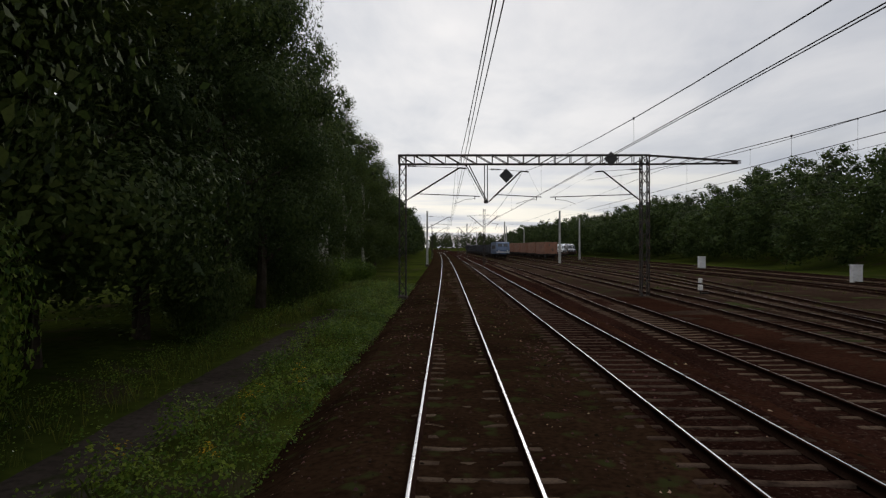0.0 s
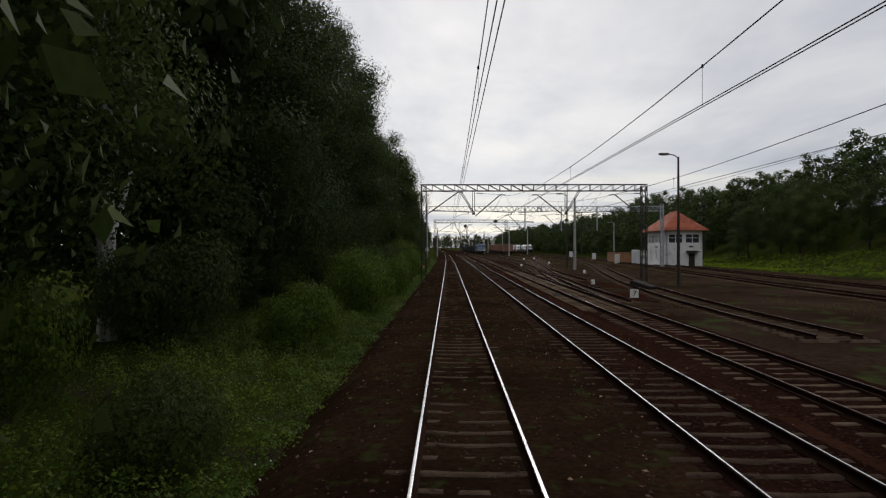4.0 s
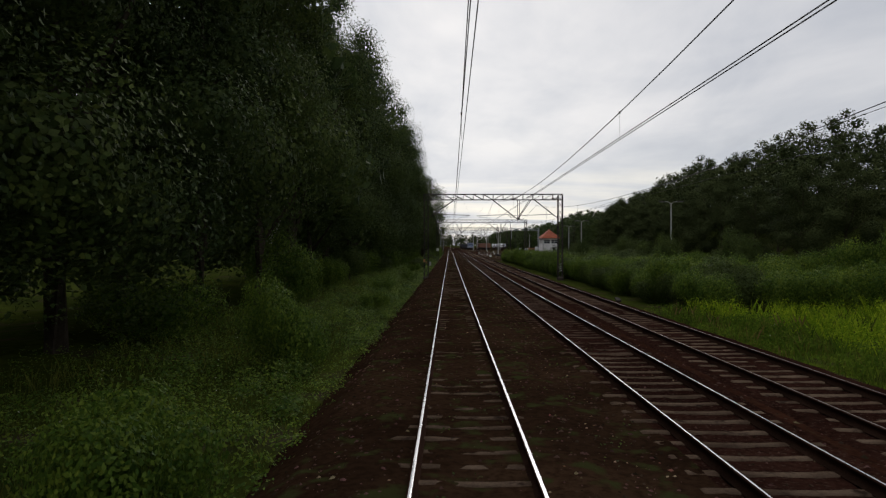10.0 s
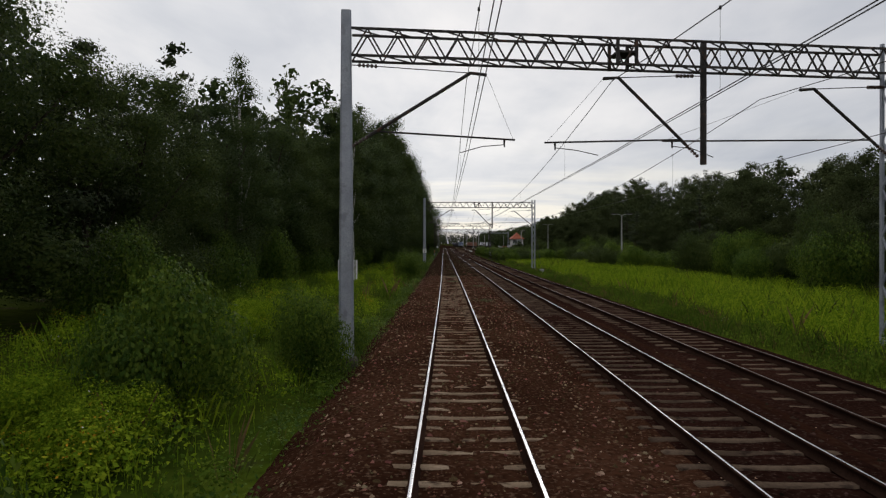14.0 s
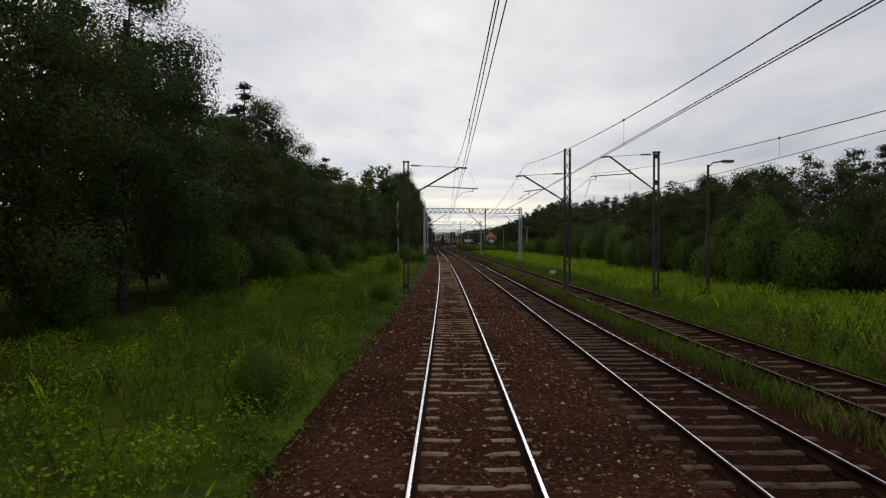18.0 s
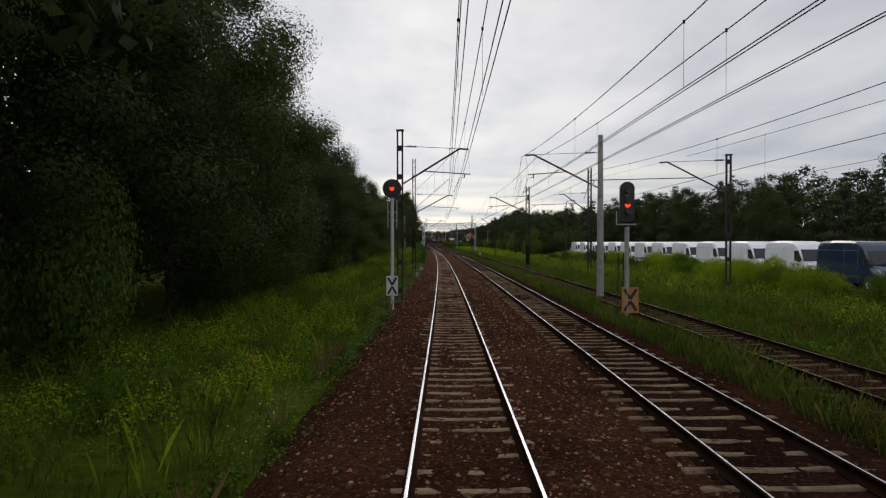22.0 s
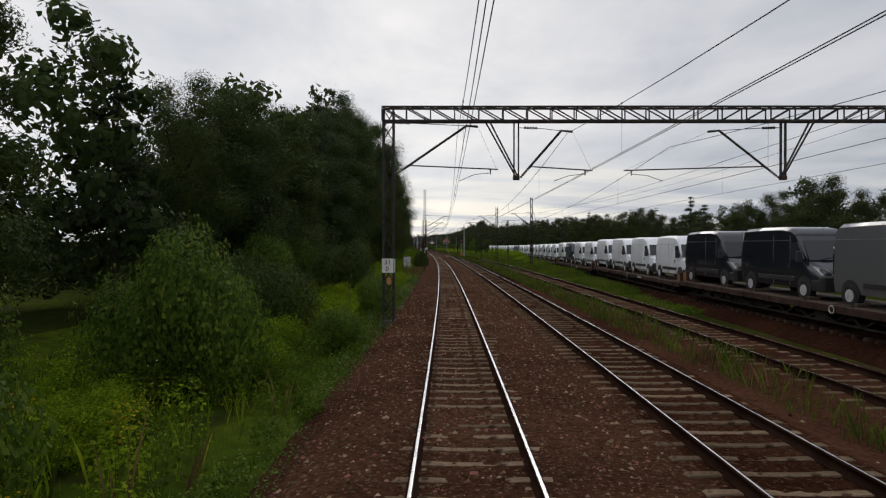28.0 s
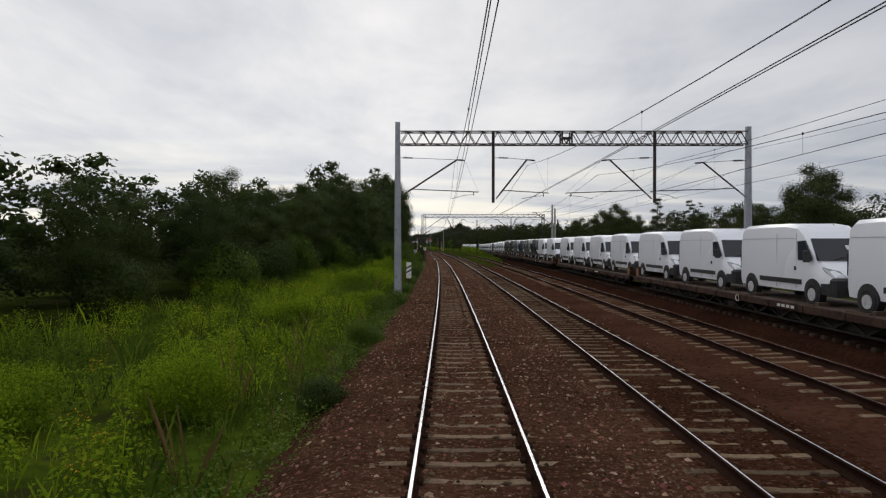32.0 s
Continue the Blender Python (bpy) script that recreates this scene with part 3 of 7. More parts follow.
def sleeper_geo():
    """A concrete sleeper with raised rail seats and a lower waist."""
    g = Geo()
    prof = [(-1.25, 0.11, 0.0), (-1.2, 0.11, 0.018), (-0.55, 0.105, 0.02), (-0.3, 0.10, 0.006), (0.3, 0.10, 0.006), (0.55, 0.105, 0.02), (1.2, 0.11, 0.018), (1.25, 0.11, 0.0)]
    pts = []
    for x, w, t in prof:
        pts += [(x, -w, -0.12), (x, -w * 0.72, t), (x, w * 0.72, t), (x, w, -0.12)]
    fs = []
    for i in range(len(prof) - 1):
        a, b = i * 4, i * 4 + 4
        fs += [(a, a + 1, b + 1, b), (a + 1, a + 2, b + 2, b + 1), (a + 2, a + 3, b + 3, b + 2)]
    fs += [(0, 3, 2, 1), (28, 29, 30, 31)]
    g.add(pts, fs)
    return g


SLEEPER = sleeper_geo().mesh("sleeper", M_SLEEPER)
DARKENED = sleeper_geo().mesh("sleeper", M_SLEEPER_DARKENED)
BROWN = sleeper_geo().mesh("sleeper", M_SLEEPER_BROWN)
WORN = sleeper_geo().mesh("sleeper", M_SLEEPER_WORN)
SL_V = np.array([v.co[:] for v in SLEEPER.vertices])
SL_F = np.array([p.vertices[:] for p in SLEEPER.polygons])


def clip_geo():
    g = Geo()
    for s in (-1, 1):
        g.box((s * 0.085, 0, 0.025), (0.07, 0.16, 0.05), chamfer=0.012)
    return g


CLIP = clip_geo().mesh("rail_fastening", M_RUST)


def track(label, y0, y1, base, level=lambda y: 0.0, top=M_DULLTOP, pick=None, fasten=False, step=0.605, wood=None, band=0.010):
    wood = wood or WORN
    t = thing("railway_track", None, label, "railway track", "railway tracks", "structure")
    for s in (-1, 1):
        part("rail", rail_meshes("rail", y0, y1, base, level, s, top, band), None, t)
    rng = np.random.RandomState(int(abs(y0)) + 7)
    ys = np.arange(y0, min(y1, 120), step)
    picked = (ys > pick[0]) & (ys < pick[1]) if pick else np.zeros(len(ys), bool)
    for y in ys[picked][:300]:
        ob = new("sleeper", wood)
        ob.parent = t
        ob.matrix_world = at(base(y) + rng.uniform(-0.02, 0.02), y, -0.175 + level(y) + rng.uniform(-0.008, 0.006), rng.uniform(-0.8, 0.8))
    rest = ys[~picked]
    k = len(SL_V)
    b = np.array([base(y) for y in rest]) + rng.uniform(-0.02, 0.02, len(rest))
    zl = np.array([level(y) for y in rest]) + rng.uniform(-0.008, 0.006, len(rest))
    lat = b[:, None] + SL_V[None, :, 0]
    yy = rest[:, None] + SL_V[None, :, 1]
    v = line_xyz(lat.ravel(), yy.ravel(), (SL_V[None, :, 2] + zl[:, None] - 0.175).ravel())
    f = (SL_F[None] + (np.arange(len(rest)) * k)[:, None, None]).reshape(-1, 4)
    ob = part("sleepers", quick_mesh("sleepers", v, f, wood.materials[0]), None, t, "weathered concrete sleepers half sunk in stone")
    ob["kind"] = "stuff"
    if fasten:
        for y in ys[picked][:150]:
            for s in (-1, 1):
                c = new("rail_fastening", CLIP)
                c.parent = t
                c.matrix_world = at(base(y) + s * 0.7535, y, -0.155 + level(y))
    return t


track("main track with polished rails on concrete sleepers", -830, -252, lambda y: 0.0, top=M_RAILTOP, pick=(-742, -560), fasten=True, band=0.020, wood=SLEEPER)
track("main track with polished rails on mossy sleepers", -252, 700, lambda y: 0.0, top=M_RAILTOP, band=0.020, wood=WORN)
track("second main track with polished rails on brown concrete sleepers", -830, -430, lambda y: 3.95, top=M_RAILTOP, pick=(-742, -560), band=0.0125, wood=BROWN)
track("second main track with polished rails on worn sleepers", -430, -206, lambda y: 3.95, top=M_RAILTOP, band=0.0125, wood=WORN)
track("second main track with polished rails on darkened sleepers", -206, 700, lambda y: 3.95, top=M_RAILTOP, band=0.0125, wood=DARKENED)
track("third track with worn rails on pale sleepers", -830, -500, third, top=M_RAILTOP, band=0.0065, pick=(-700, -520), wood=BROWN)
track("third track with dull rails on worn sleepers", -500, 700, third, top=M_DULLTOP)
track("siding under the wagons loaded with vans", -830, -330, siding, siding_drop, top=M_DULLTOP, wood=DARKENED)


def fan(y0, y1, a, b):
    """Lateral offset of a yard track that leaves a at y0 and lies at b from y1 on."""
    def f(y):
        k = min(max((y - y0) / (y1 - y0), 0), 1)
        return a + (b - a) * k * k * (3 - 2 * k)
    return f


YARD = [(-76, 50, 7.2, 12.9), (-52, 70, 8.9, 17.8), (-30, 95, 11.2, 22.6), (-66, 60, 12.4, 27.4), (-70, 60, 24.0, 32.2), (-70, 60, 30.0, 37.0)]
for y0, y1, a, b in YARD:
    track("yard track with rusty rails on worn sleepers", y0, 420, fan(y0, y1, a, b), lambda y: -0.12, top=M_DULLTOP, step=0.63)
t = thing("turnout", None, "railway switch on new pale sleepers beside the main line", "railway switch", "", "structure")
PALE = sleeper_geo().mesh("switch_sleeper", M_SLEEPER)
leave = fan(*YARD[0])
for y in np.arange(-500, 0, 0.605):
    if -58 < y < -13.5:
        ob = new("switch_sleeper", PALE)
        ob.parent = t
        ob.matrix_world = at(third(y) - 0.12, y, -0.166) @ Matrix.Diagonal((1.0 if y > -30 else 1.06, 1.12, 1, 1))
for y in np.arange(YARD[0][0], 0, 0.63):
    if -30 < y < -17.5:
        ob = new("switch_sleeper", PALE)
        ob.parent = t
        ob.matrix_world = at(leave(y) + 0.1, y, -0.284) @ Matrix.Diagonal((0.8, 1.12, 1, 1))
strip("switch_bed", [(8.6, -0.34), (9.6, -0.305), (11.0, -0.30), (14.0, -0.31), (16.0, -0.36)], -60, 45, 1.0, M_BROWNBED, "reddish stony soil beside the switch")
strip("yard_soil", [(7.5, -0.7), (9.4, -0.31), (14, -0.30), (19, -0.31), (24, -0.30), (29, -0.32), (34, -0.31), (39.5, -0.33), (42, -0.75)], -92, 430, 4.0, M_DIRT, "brown and grassy soil of the goods yard", level=lambda y: -0.5 * min(max((-62 - y) / 30, 0), 1))

# ---- loose stones over the bed
rng = np.random.RandomState(3)
N = 240000
oct_v = np.array([(1, 0, 0), (-1, 0, 0), (0, 1, 0), (0, -1, 0), (0, 0, 1)], float)
oct_f = np.array([(0, 2, 4), (2, 1, 4), (1, 3, 4), (3, 0, 4)])
s_lat = np.where(rng.rand(N) < 0.80, rng.uniform(-2.6, 2.6, N), rng.uniform(2.0, 6.2, N))
s_y = -742 + 800 * rng.rand(N) ** 1.25
s_r = 0.019 + 0.038 * rng.rand(N) ** 1.6
# few stones lie on top of the sleepers
over = (np.abs((s_y + 830 + 0.3025) % 0.605 - 0.3025) < 0.085) & ((np.abs(s_lat) < 1.2) | (np.abs(s_lat - 3.95) < 0.8))
clear = ~over | (rng.rand(N) < np.where(s_lat < 2.5, 0.60, 0.35))
s_lat, s_y = s_lat[clear], s_y[clear]
N = len(s_y)
s_r = s_r[clear]
pts = oct_v[None] * s_r[:, None, None] * rng.uniform(0.55, 1.3, (N, 5, 1))
ca, sa = np.cos(rng.rand(N) * 6.3), np.sin(rng.rand(N) * 6.3)
px = pts[..., 0] * ca[:, None] - pts[..., 1] * sa[:, None]
py = pts[..., 0] * sa[:, None] + pts[..., 1] * ca[:, None]
pz = pts[..., 2] - 0.25 * s_r[:, None] * (pts[..., 2] == 0)
bed = np.interp(s_lat, [p[0] for p in MAIN_BED[:-1] + SECOND_BED + BETWEEN_BED[1:]], [p[1] for p in MAIN_BED[:-1] + SECOND_BED + BETWEEN_BED[1:]]) + relief(s_lat, s_y)
on_dark = (s_lat > 3.0 + 0.25 * rng.normal(size=N)) | (s_y > -246 + 16 * rng.normal(size=N))
tan = rng.rand(N) < np.where(on_dark, 0.05, 0.24)
for pick, mat, words in ((~on_dark & ~tan, M_STONE, "loose brown ballast stones along the main track"), (on_dark & ~tan, M_DARKSTONE, "loose dark ballast stones"), (tan, M_TANSTONE, "loose tan ballast stones among the brown ones")):
    v = line_xyz((s_lat[pick][:, None] + px[pick]).ravel(), (s_y[pick][:, None] + py[pick]).ravel(), (bed[pick][:, None] + 0.6 * pz[pick]).ravel())
    f = (oct_f[None] + (np.arange(pick.sum()) * 5)[:, None, None]).reshape(-1, 3)
    tagged(new("ballast_stones", quick_mesh("ballast_stones", v, f, mat)), words, "stones", kind="stuff")


# ================= plants =================
def leaf_faces(c, size, rng, out=None, droop=0.0):
    """Folded leaf-shaped faces about the points c; out turns them roughly outward."""
    n = len(c)
    a = rng.normal(size=(n, 3))
    if out is not None:
        a = a - (a * out).sum(1, keepdims=True) * out * 0.7
    a[:, 2] -= droop
    a /= np.linalg.norm(a, axis=1, keepdims=True) + 1e-6
    b = np.cross(a, rng.normal(size=(n, 3)) if out is None else out + 0.35 * rng.normal(size=(n, 3)))
    b /= np.linalg.norm(b, axis=1, keepdims=True) + 1e-6
    s = (size * rng.uniform(0.6, 1.35, n))[:, None]
    fold = np.cross(a, b) * s * 0.12
    v = np.stack([c - a * s * 0.5, c + b * s * 0.30 + fold, c + a * s * 0.5, c - b * s * 0.30 + fold], 1)
    return v.reshape(-1, 3), np.arange(n * 4).reshape(n, 4)


def crown_arrays(lobes, leaf, per_area, rng, core=0.55, droop=0.0, cull=0.80):
    vs, fs, n = [], [], 0
    cs, rr = np.array([l[0] for l in lobes]), np.array([l[1] for l in lobes])
    for i, (c, r) in enumerate(lobes):
        area = 4 * math.pi * ((r[0] * r[1]) ** 1.6 / 3 + (r[0] * r[2]) ** 1.6 / 3 + (r[1] * r[2]) ** 1.6 / 3) ** (1 / 1.6)
        k = int(area * per_area)
        d = rng.normal(size=(k, 3))
        d /= np.linalg.norm(d, axis=1, keepdims=True)
        rad = 0.62 + 0.50 * rng.rand(k, 1) ** 0.6 + 0.14 * np.sin(d[:, :1] * 7 + c[0] * 3) * np.cos(d[:, 2:] * 6) + 0.07 * rng.normal(size=(k, 1))
        p = np.array(c) + d * np.array(r) * np.clip(rad, 0.5, 1.5)
        q = (((p[:, None] - cs[None]) / rr[None]) ** 2).sum(-1)
        q[:, i] = 9
        keep = q.min(1) > cull ** 2
        p, d = p[keep], d[keep]
        v, f = leaf_faces(p, np.full(len(p), leaf), rng, d, droop)
        vs.append(v), fs.append(f + n)
        n += len(v)
        if core:
            k = int(k * core)
            d = rng.normal(size=(k, 3))
            d /= np.linalg.norm(d, axis=1, keepdims=True)
            v, f = leaf_faces(np.array(c) + d * np.array(r) * rng.uniform(0.35, 0.72, (k, 1)), np.full(k, leaf * 1.5), rng, d, droop)
            vs.append(v), fs.append(f + n)
            n += len(v)
    return np.concatenate(vs), np.concatenate(fs)


def crown_mesh(name, lobes, leaf, per_area, rng, mat, core=0.55, droop=0.0):
    v, f = crown_arrays(lobes, leaf, per_area, rng, core, droop)
    return quick_mesh(name, v, f, mat)


def trunk_mesh(name, h, r, limbs, rng, mat, lean=0.0):
    g = Geo()
    path = [(lean * t * h * 0.3 + rng.uniform(-0.05, 0.05) * h * 0.2, rng.uniform(-0.04, 0.04) * h * 0.2, t * h - 0.3) for t in (0, 0.15, 0.35, 0.6, 0.85)]
    g.tube(path, r, 7, r * 0.3)
    for c, k in limbs:
        a = Vector(path[min(int(k * 5), 4)])
        b = Vector(c)
        g.tube([a, a.lerp(b, 0.5) + Vector((0, 0, -0.2)), b], r * 0.38, 5, r * 0.1)
    return g.mesh(name, mat)


BACK = {"broad": [], "slim": [], "pine": [], "hill": []}


def make_tree(kind, seed):
    """One tree at the origin; its height is the design height that copies are scaled from."""
    rng = np.random.RandomState(seed)
    lobes = []
    if kind in ("broad", "hill"):
        h, w, low = 16.0, rng.uniform(3.6, 4.6), 1.0 if kind == "broad" else 0.8
        for i in range(15):
            t = (i + 0.5) / 15
            z = low + (h - low) * (0.10 + 0.84 * t)
            reach = w * math.sin(math.pi * min(0.16 + 0.80 * t, 1.0)) ** 0.7 * 0.78
            a = i * 2.4 + rng.uniform(-0.4, 0.4)
            r = rng.uniform(1.35, 2.15) * (1.1 - 0.35 * t)
            lobes.append(((math.cos(a) * reach, math.sin(a) * reach, z), (r, r, r * rng.uniform(0.75, 1.0))))
        lobes.append(((0, 0, h * 0.55), (w * 0.62, w * 0.62, h * 0.34)))
        leaf, dens, mat = (0.115, 54.0, M_LEAF if seed % 2 else M_LEAF2) if kind == "broad" else (0.155, 36.0, M_SLOPE)
    elif kind == "slim":
        h, w, low = 16.0, 2.2, 2.0
        for i in range(14):
            t = (i + 0.5) / 14
            z = low + (h - low) * t
            reach = w * (1 - t) ** 0.6 * rng.uniform(0.4, 0.9)
            a = i * 2.4
            r = rng.uniform(0.8, 1.3) * (1.15 - 0.55 * t)
            lobes.append(((math.cos(a) * reach, math.sin(a) * reach, z), (r, r, r * 1.25)))
        leaf, dens, mat = 0.12, 50.0, M_LEAF2
    elif kind == "pine":
        h, w = 16.0, 2.6
        for i in range(13):
            t = i / 12
            z = h * (0.34 + 0.63 * t)
            reach = w * (1 - t) ** 0.75 * rng.uniform(0.45, 1.0)
            a = i * 2.4
            r = rng.uniform(0.9, 1.35) * (1.15 - 0.6 * t)
            lobes.append(((math.cos(a) * reach, math.sin(a) * reach, z), (r * 1.15, r * 1.15, r * 0.62)))
        leaf, dens, mat = 0.18, 34.0, M_PINE
    limbs = [(l[0], 0.25 + 0.6 * i / len(lobes)) for i, l in enumerate(lobes) if i % 2 == 0][:7]
    t = thing("tree", None, "", "tree")
    part("trunk", trunk_mesh("trunk", h * 0.93, h * 0.017, limbs, rng, M_BARK if kind != "slim" else M_BIRCH), None, t)
    part("crown", crown_mesh("crown", lobes, leaf, dens, rng, mat), None, t)
    BACK[kind].append(crown_arrays(lobes, 0.52 if kind == "broad" else 0.40, 3.0 if kind == "broad" else 4.0, rng, 0.4))
    return t


def make_shrub(seed, mat, leaf, dens, flat=1.0):
    rng = np.random.RandomState(seed)
    lobes = []
    for i in range(7):
        a, q = i * 2.4, 0.62 * math.sqrt(i / 6)
        r = rng.uniform(0.42, 0.62)
        lobes.append(((math.cos(a) * q, math.sin(a) * q, 0.35 + rng.uniform(0.0, 0.45) * flat), (r, r, r * rng.uniform(0.7, 1.0) * flat)))
    t = thing("shrub", None, "", "shrub")
    g = Geo()
    for i in range(4):
        a = i * 1.6
        g.tube([(0.05 * math.cos(a), 0.05 * math.sin(a), -0.3), (0.3 * math.cos(a), 0.3 * math.sin(a), 0.7)], 0.025, 4, 0.01)
    part("stem", g, M_BARK, t)
    part("foliage", crown_mesh("foliage", lobes, leaf, dens, rng, mat, 0.14, 0.4), None, t)
    return t


TREES = {"broad": [make_tree("broad", s) for s in (11, 12, 13, 14)], "slim": [make_tree("slim", s) for s in (21, 22)], "pine": [make_tree("pine", s) for s in (31, 32, 33)], "hill": [make_tree("hill", s) for s in (51, 52, 53)]}
SHRUBS = [make_shrub(41, M_SHRUB, 0.054, 700), make_shrub(42, M_SHRUB, 0.050, 760), make_shrub(43, M_LEAF2, 0.050, 720), make_shrub(44, M_SHRUB, 0.058, 620, 1.2), make_shrub(45, M_MEADOW, 0.050, 700), make_shrub(46, M_WEED, 0.050, 700)]
rng = np.random.RandomState(77)
WORDS = {"hill": "dull green leafy tree with full crown", "broad": "leafy tree with dense dark crown", "slim": "slender birch with pale trunk", "pine": "dark pine with high ragged crown"}


def plant(kind, lat, y, h, where, group):
    src = TREES[kind][rng.randint(len(TREES[kind]))]
    k = h / 16.0
    w = k ** 0.75 * rng.uniform(0.9, 1.15)
    m = Matrix.Translation(P(lat, y, float(ground_z(lat, y)))) @ Matrix.Rotation(rng.uniform(0, 6.28), 4, "Z") @ Matrix.Diagonal((w, w, k, 1))
    tagged(copy_thing(src, m), WORDS[kind] + " " + where, "tree", group)


def bush(lat, y, w, h, where, group, src=None, z=None):
    s = SHRUBS[rng.randint(4) if src is None else src]
    zz = float(ground_z(lat, y)) if z is None else z
    m = Matrix.Translation(P(lat, y, zz)) @ Matrix.Rotation(rng.uniform(0, 6.28), 4, "Z") @ Matrix.Diagonal((w, w, h, 1))
    tagged(copy_thing(s, m), "leafy green shrub " + where, "shrub", group)


def heap(name, spots, label):
    """Many shrubs as one object; spots: lateral, chainage, width, height and pattern of each."""
    vs, fs, n, mat = [], [], 0, None
    for lat, y, w, h, src in spots:
        me = next(o for o in SHRUBS[src].children if o.name.startswith("foliage")).data
        v = np.empty(len(me.vertices) * 3, np.float32)
        me.vertices.foreach_get("co", v)
        v = v.reshape(-1, 3)
        a = rng.uniform(0, 6.28)
        p = P(lat, y, float(ground_z(lat, y)))
        vs.append(np.stack([(v[:, 0] * math.cos(a) - v[:, 1] * math.sin(a)) * w + p.x, (v[:, 0] * math.sin(a) + v[:, 1] * math.cos(a)) * w + p.y, v[:, 2] * h + p.z], -1))
        fs.append(np.arange(len(v)).reshape(-1, 4) + n)
        n += len(v)
        mat = me.materials[0]
    tagged(new(name, quick_mesh(name, np.concatenate(vs), np.concatenate(fs), mat)), label, "shrubs", kind="stuff")


WOODS = {"broad": [], "slim": [], "pine": [], "hill": []}


def far_tree(kind, lat, y, h):
    """Notes a tree of the depth of the wood, joined with the rest of its kind."""
    v, f = BACK[kind][rng.randint(len(BACK[kind]))]
    k = h / 16.0
    w = k ** 0.75 * rng.uniform(0.95, 1.2)
    a = rng.uniform(0, 6.28)
    p = P(lat, y, float(ground_z(lat, y)))
    x, y2 = v[:, 0] * w, v[:, 1] * w
    WOODS[kind].append((np.stack([x * math.cos(a) - y2 * math.sin(a) + p.x, x * math.sin(a) + y2 * math.cos(a) + p.y, v[:, 2] * k + p.z], -1), f))


# ---- the wood beside the line: how far off its edge stands, and how tall it is
EDGE_Y = [-860, -760, -700, -670, -650, -634, -600, -575, -562, -545, -530, -508, -495, -470, -440, -400, -370, -330, -300, -270, -255, -240, -215, -190, -100, -40, 0, 18, 32, 60, 200, 420]
EDGE_LAT = [-14, -13, -12.5, -12.2, -10.8, -10.0, -9.8, -9.6, -9.6, -9.6, -9.4, -9.2, -9.2, -9.2, -10.2, -11.5, -11.5, -11.5, -11.8, -12.2, -11.8, -10.6, -9.7, -8.7, -8.4, -8.8, -8.6, -7.6, -7.3, -7.6, -8.0, -8.0]
EDGE_H = [7, 6.5, 7.0, 8.6, 11.5, 13.5, 11.8, 16.5, 20.5, 21.5, 24, 22.5, 17, 16, 14.5, 13, 14.5, 13, 12.5, 14.5, 16.5, 21, 23.5, 25, 26, 21.5, 22, 21, 19, 16.5, 13.5, 13]
y = -850.0
while y < 330:
    e, h = float(np.interp(y, EDGE_Y, EDGE_LAT)), float(np.interp(y, EDGE_Y, EDGE_H))
    for row in range(2):
        lat = e - row * 4.6 - rng.uniform(0, 2.0) - (1.8 if row == 0 else 0)
        kind = "broad" if rng.rand() < 0.78 or y < -636 else ("pine" if -620 < y < -560 or rng.rand() < 0.3 else "slim")
        hh = h * rng.uniform(0.78, 1.12) * (1 + 0.05 * row)
        if row == 0 and -770 < y < 110:
            plant(kind, lat, y + rng.uniform(-2, 2), hh, "at the edge of the wood", "trees of the roadside wood")
        else:
            far_tree(kind, lat, y + rng.uniform(-2, 2), hh)
    if -760 < y < 80 and int(y / 5.6) % 2:
        bush(e - 1.1 + rng.uniform(-0.6, 0.5), y + rng.uniform(-2, 2), rng.uniform(1.6, 2.4), rng.uniform(2.0, 3.4), "under the trees", "shrubs along the wood")
    far_tree("broad", e - 8.5 - rng.uniform(0, 2), y, max(h * 0.45, 4.5))
    y += 5.6 if y < 60 else 9.0
# ---- wooded slope and tree belt on the other side
y = -860.0
while y < 420:
    first = float(np.interp(y, [-860, -650, -480, -380, -300, -200, -80, -10, 60, 420], [34, 34, 38, 36, 32, 32, 36, 54, 52, 48]))
    top = float(np.interp(y, [-860, -650, -592, -520, -480, -380, -340, -300, -200, -120, 0, 150, 420], [8.0, 8.6, 10.6, 9.2, 10.6, 11.2, 10.6, 10.8, 10.3, 11, 12, 14, 14]))
    for row in range(4):
        lat = first + row * 7.0 + rng.uniform(-2, 2)
        kind = "pine" if rng.rand() < (0.40 if y < -250 else 0.20) else "broad" if y > -15 else "hill"
        hh = top * rng.uniform(0.75, 1.15)
        if row == 0 and -700 < y < 60:
            plant(kind, lat, y + rng.uniform(-3, 3), hh, "on the wooded slope", "trees of the far slope")
        else:
            far_tree(kind, lat, y + rng.uniform(-3, 3), hh)
    y += 7.0 if y > -760 else 11.0
# ---- woods that close the view along the line
for k in range(90):
    far_tree("hill" if k % 3 else "pine", rng.uniform(-70, 120), rng.uniform(560, 720), rng.uniform(12, 18))
for k in range(60):
    far_tree("broad", rng.uniform(-40, -14), rng.uniform(330, 640), rng.uniform(11, 15))
for k in range(70):
    far_tree("hill" if k % 2 else "pine", rng.uniform(58, 95), rng.uniform(330, 640), rng.uniform(11, 16))
for kind, bits in WOODS.items():
    off = np.cumsum([0] + [len(v) for v, f in bits])
    v = np.concatenate([v for v, f in bits])
    f = np.concatenate([f + o for (v2, f), o in zip(bits, off)])
    tagged(new("deep_wood", quick_mesh("deep_wood", v, f, {"broad": M_LEAF, "slim": M_LEAF2, "pine": M_PINE, "hill": M_SLOPE}[kind])), "depth of the dark wood behind the first trees", "wood", kind="stuff")


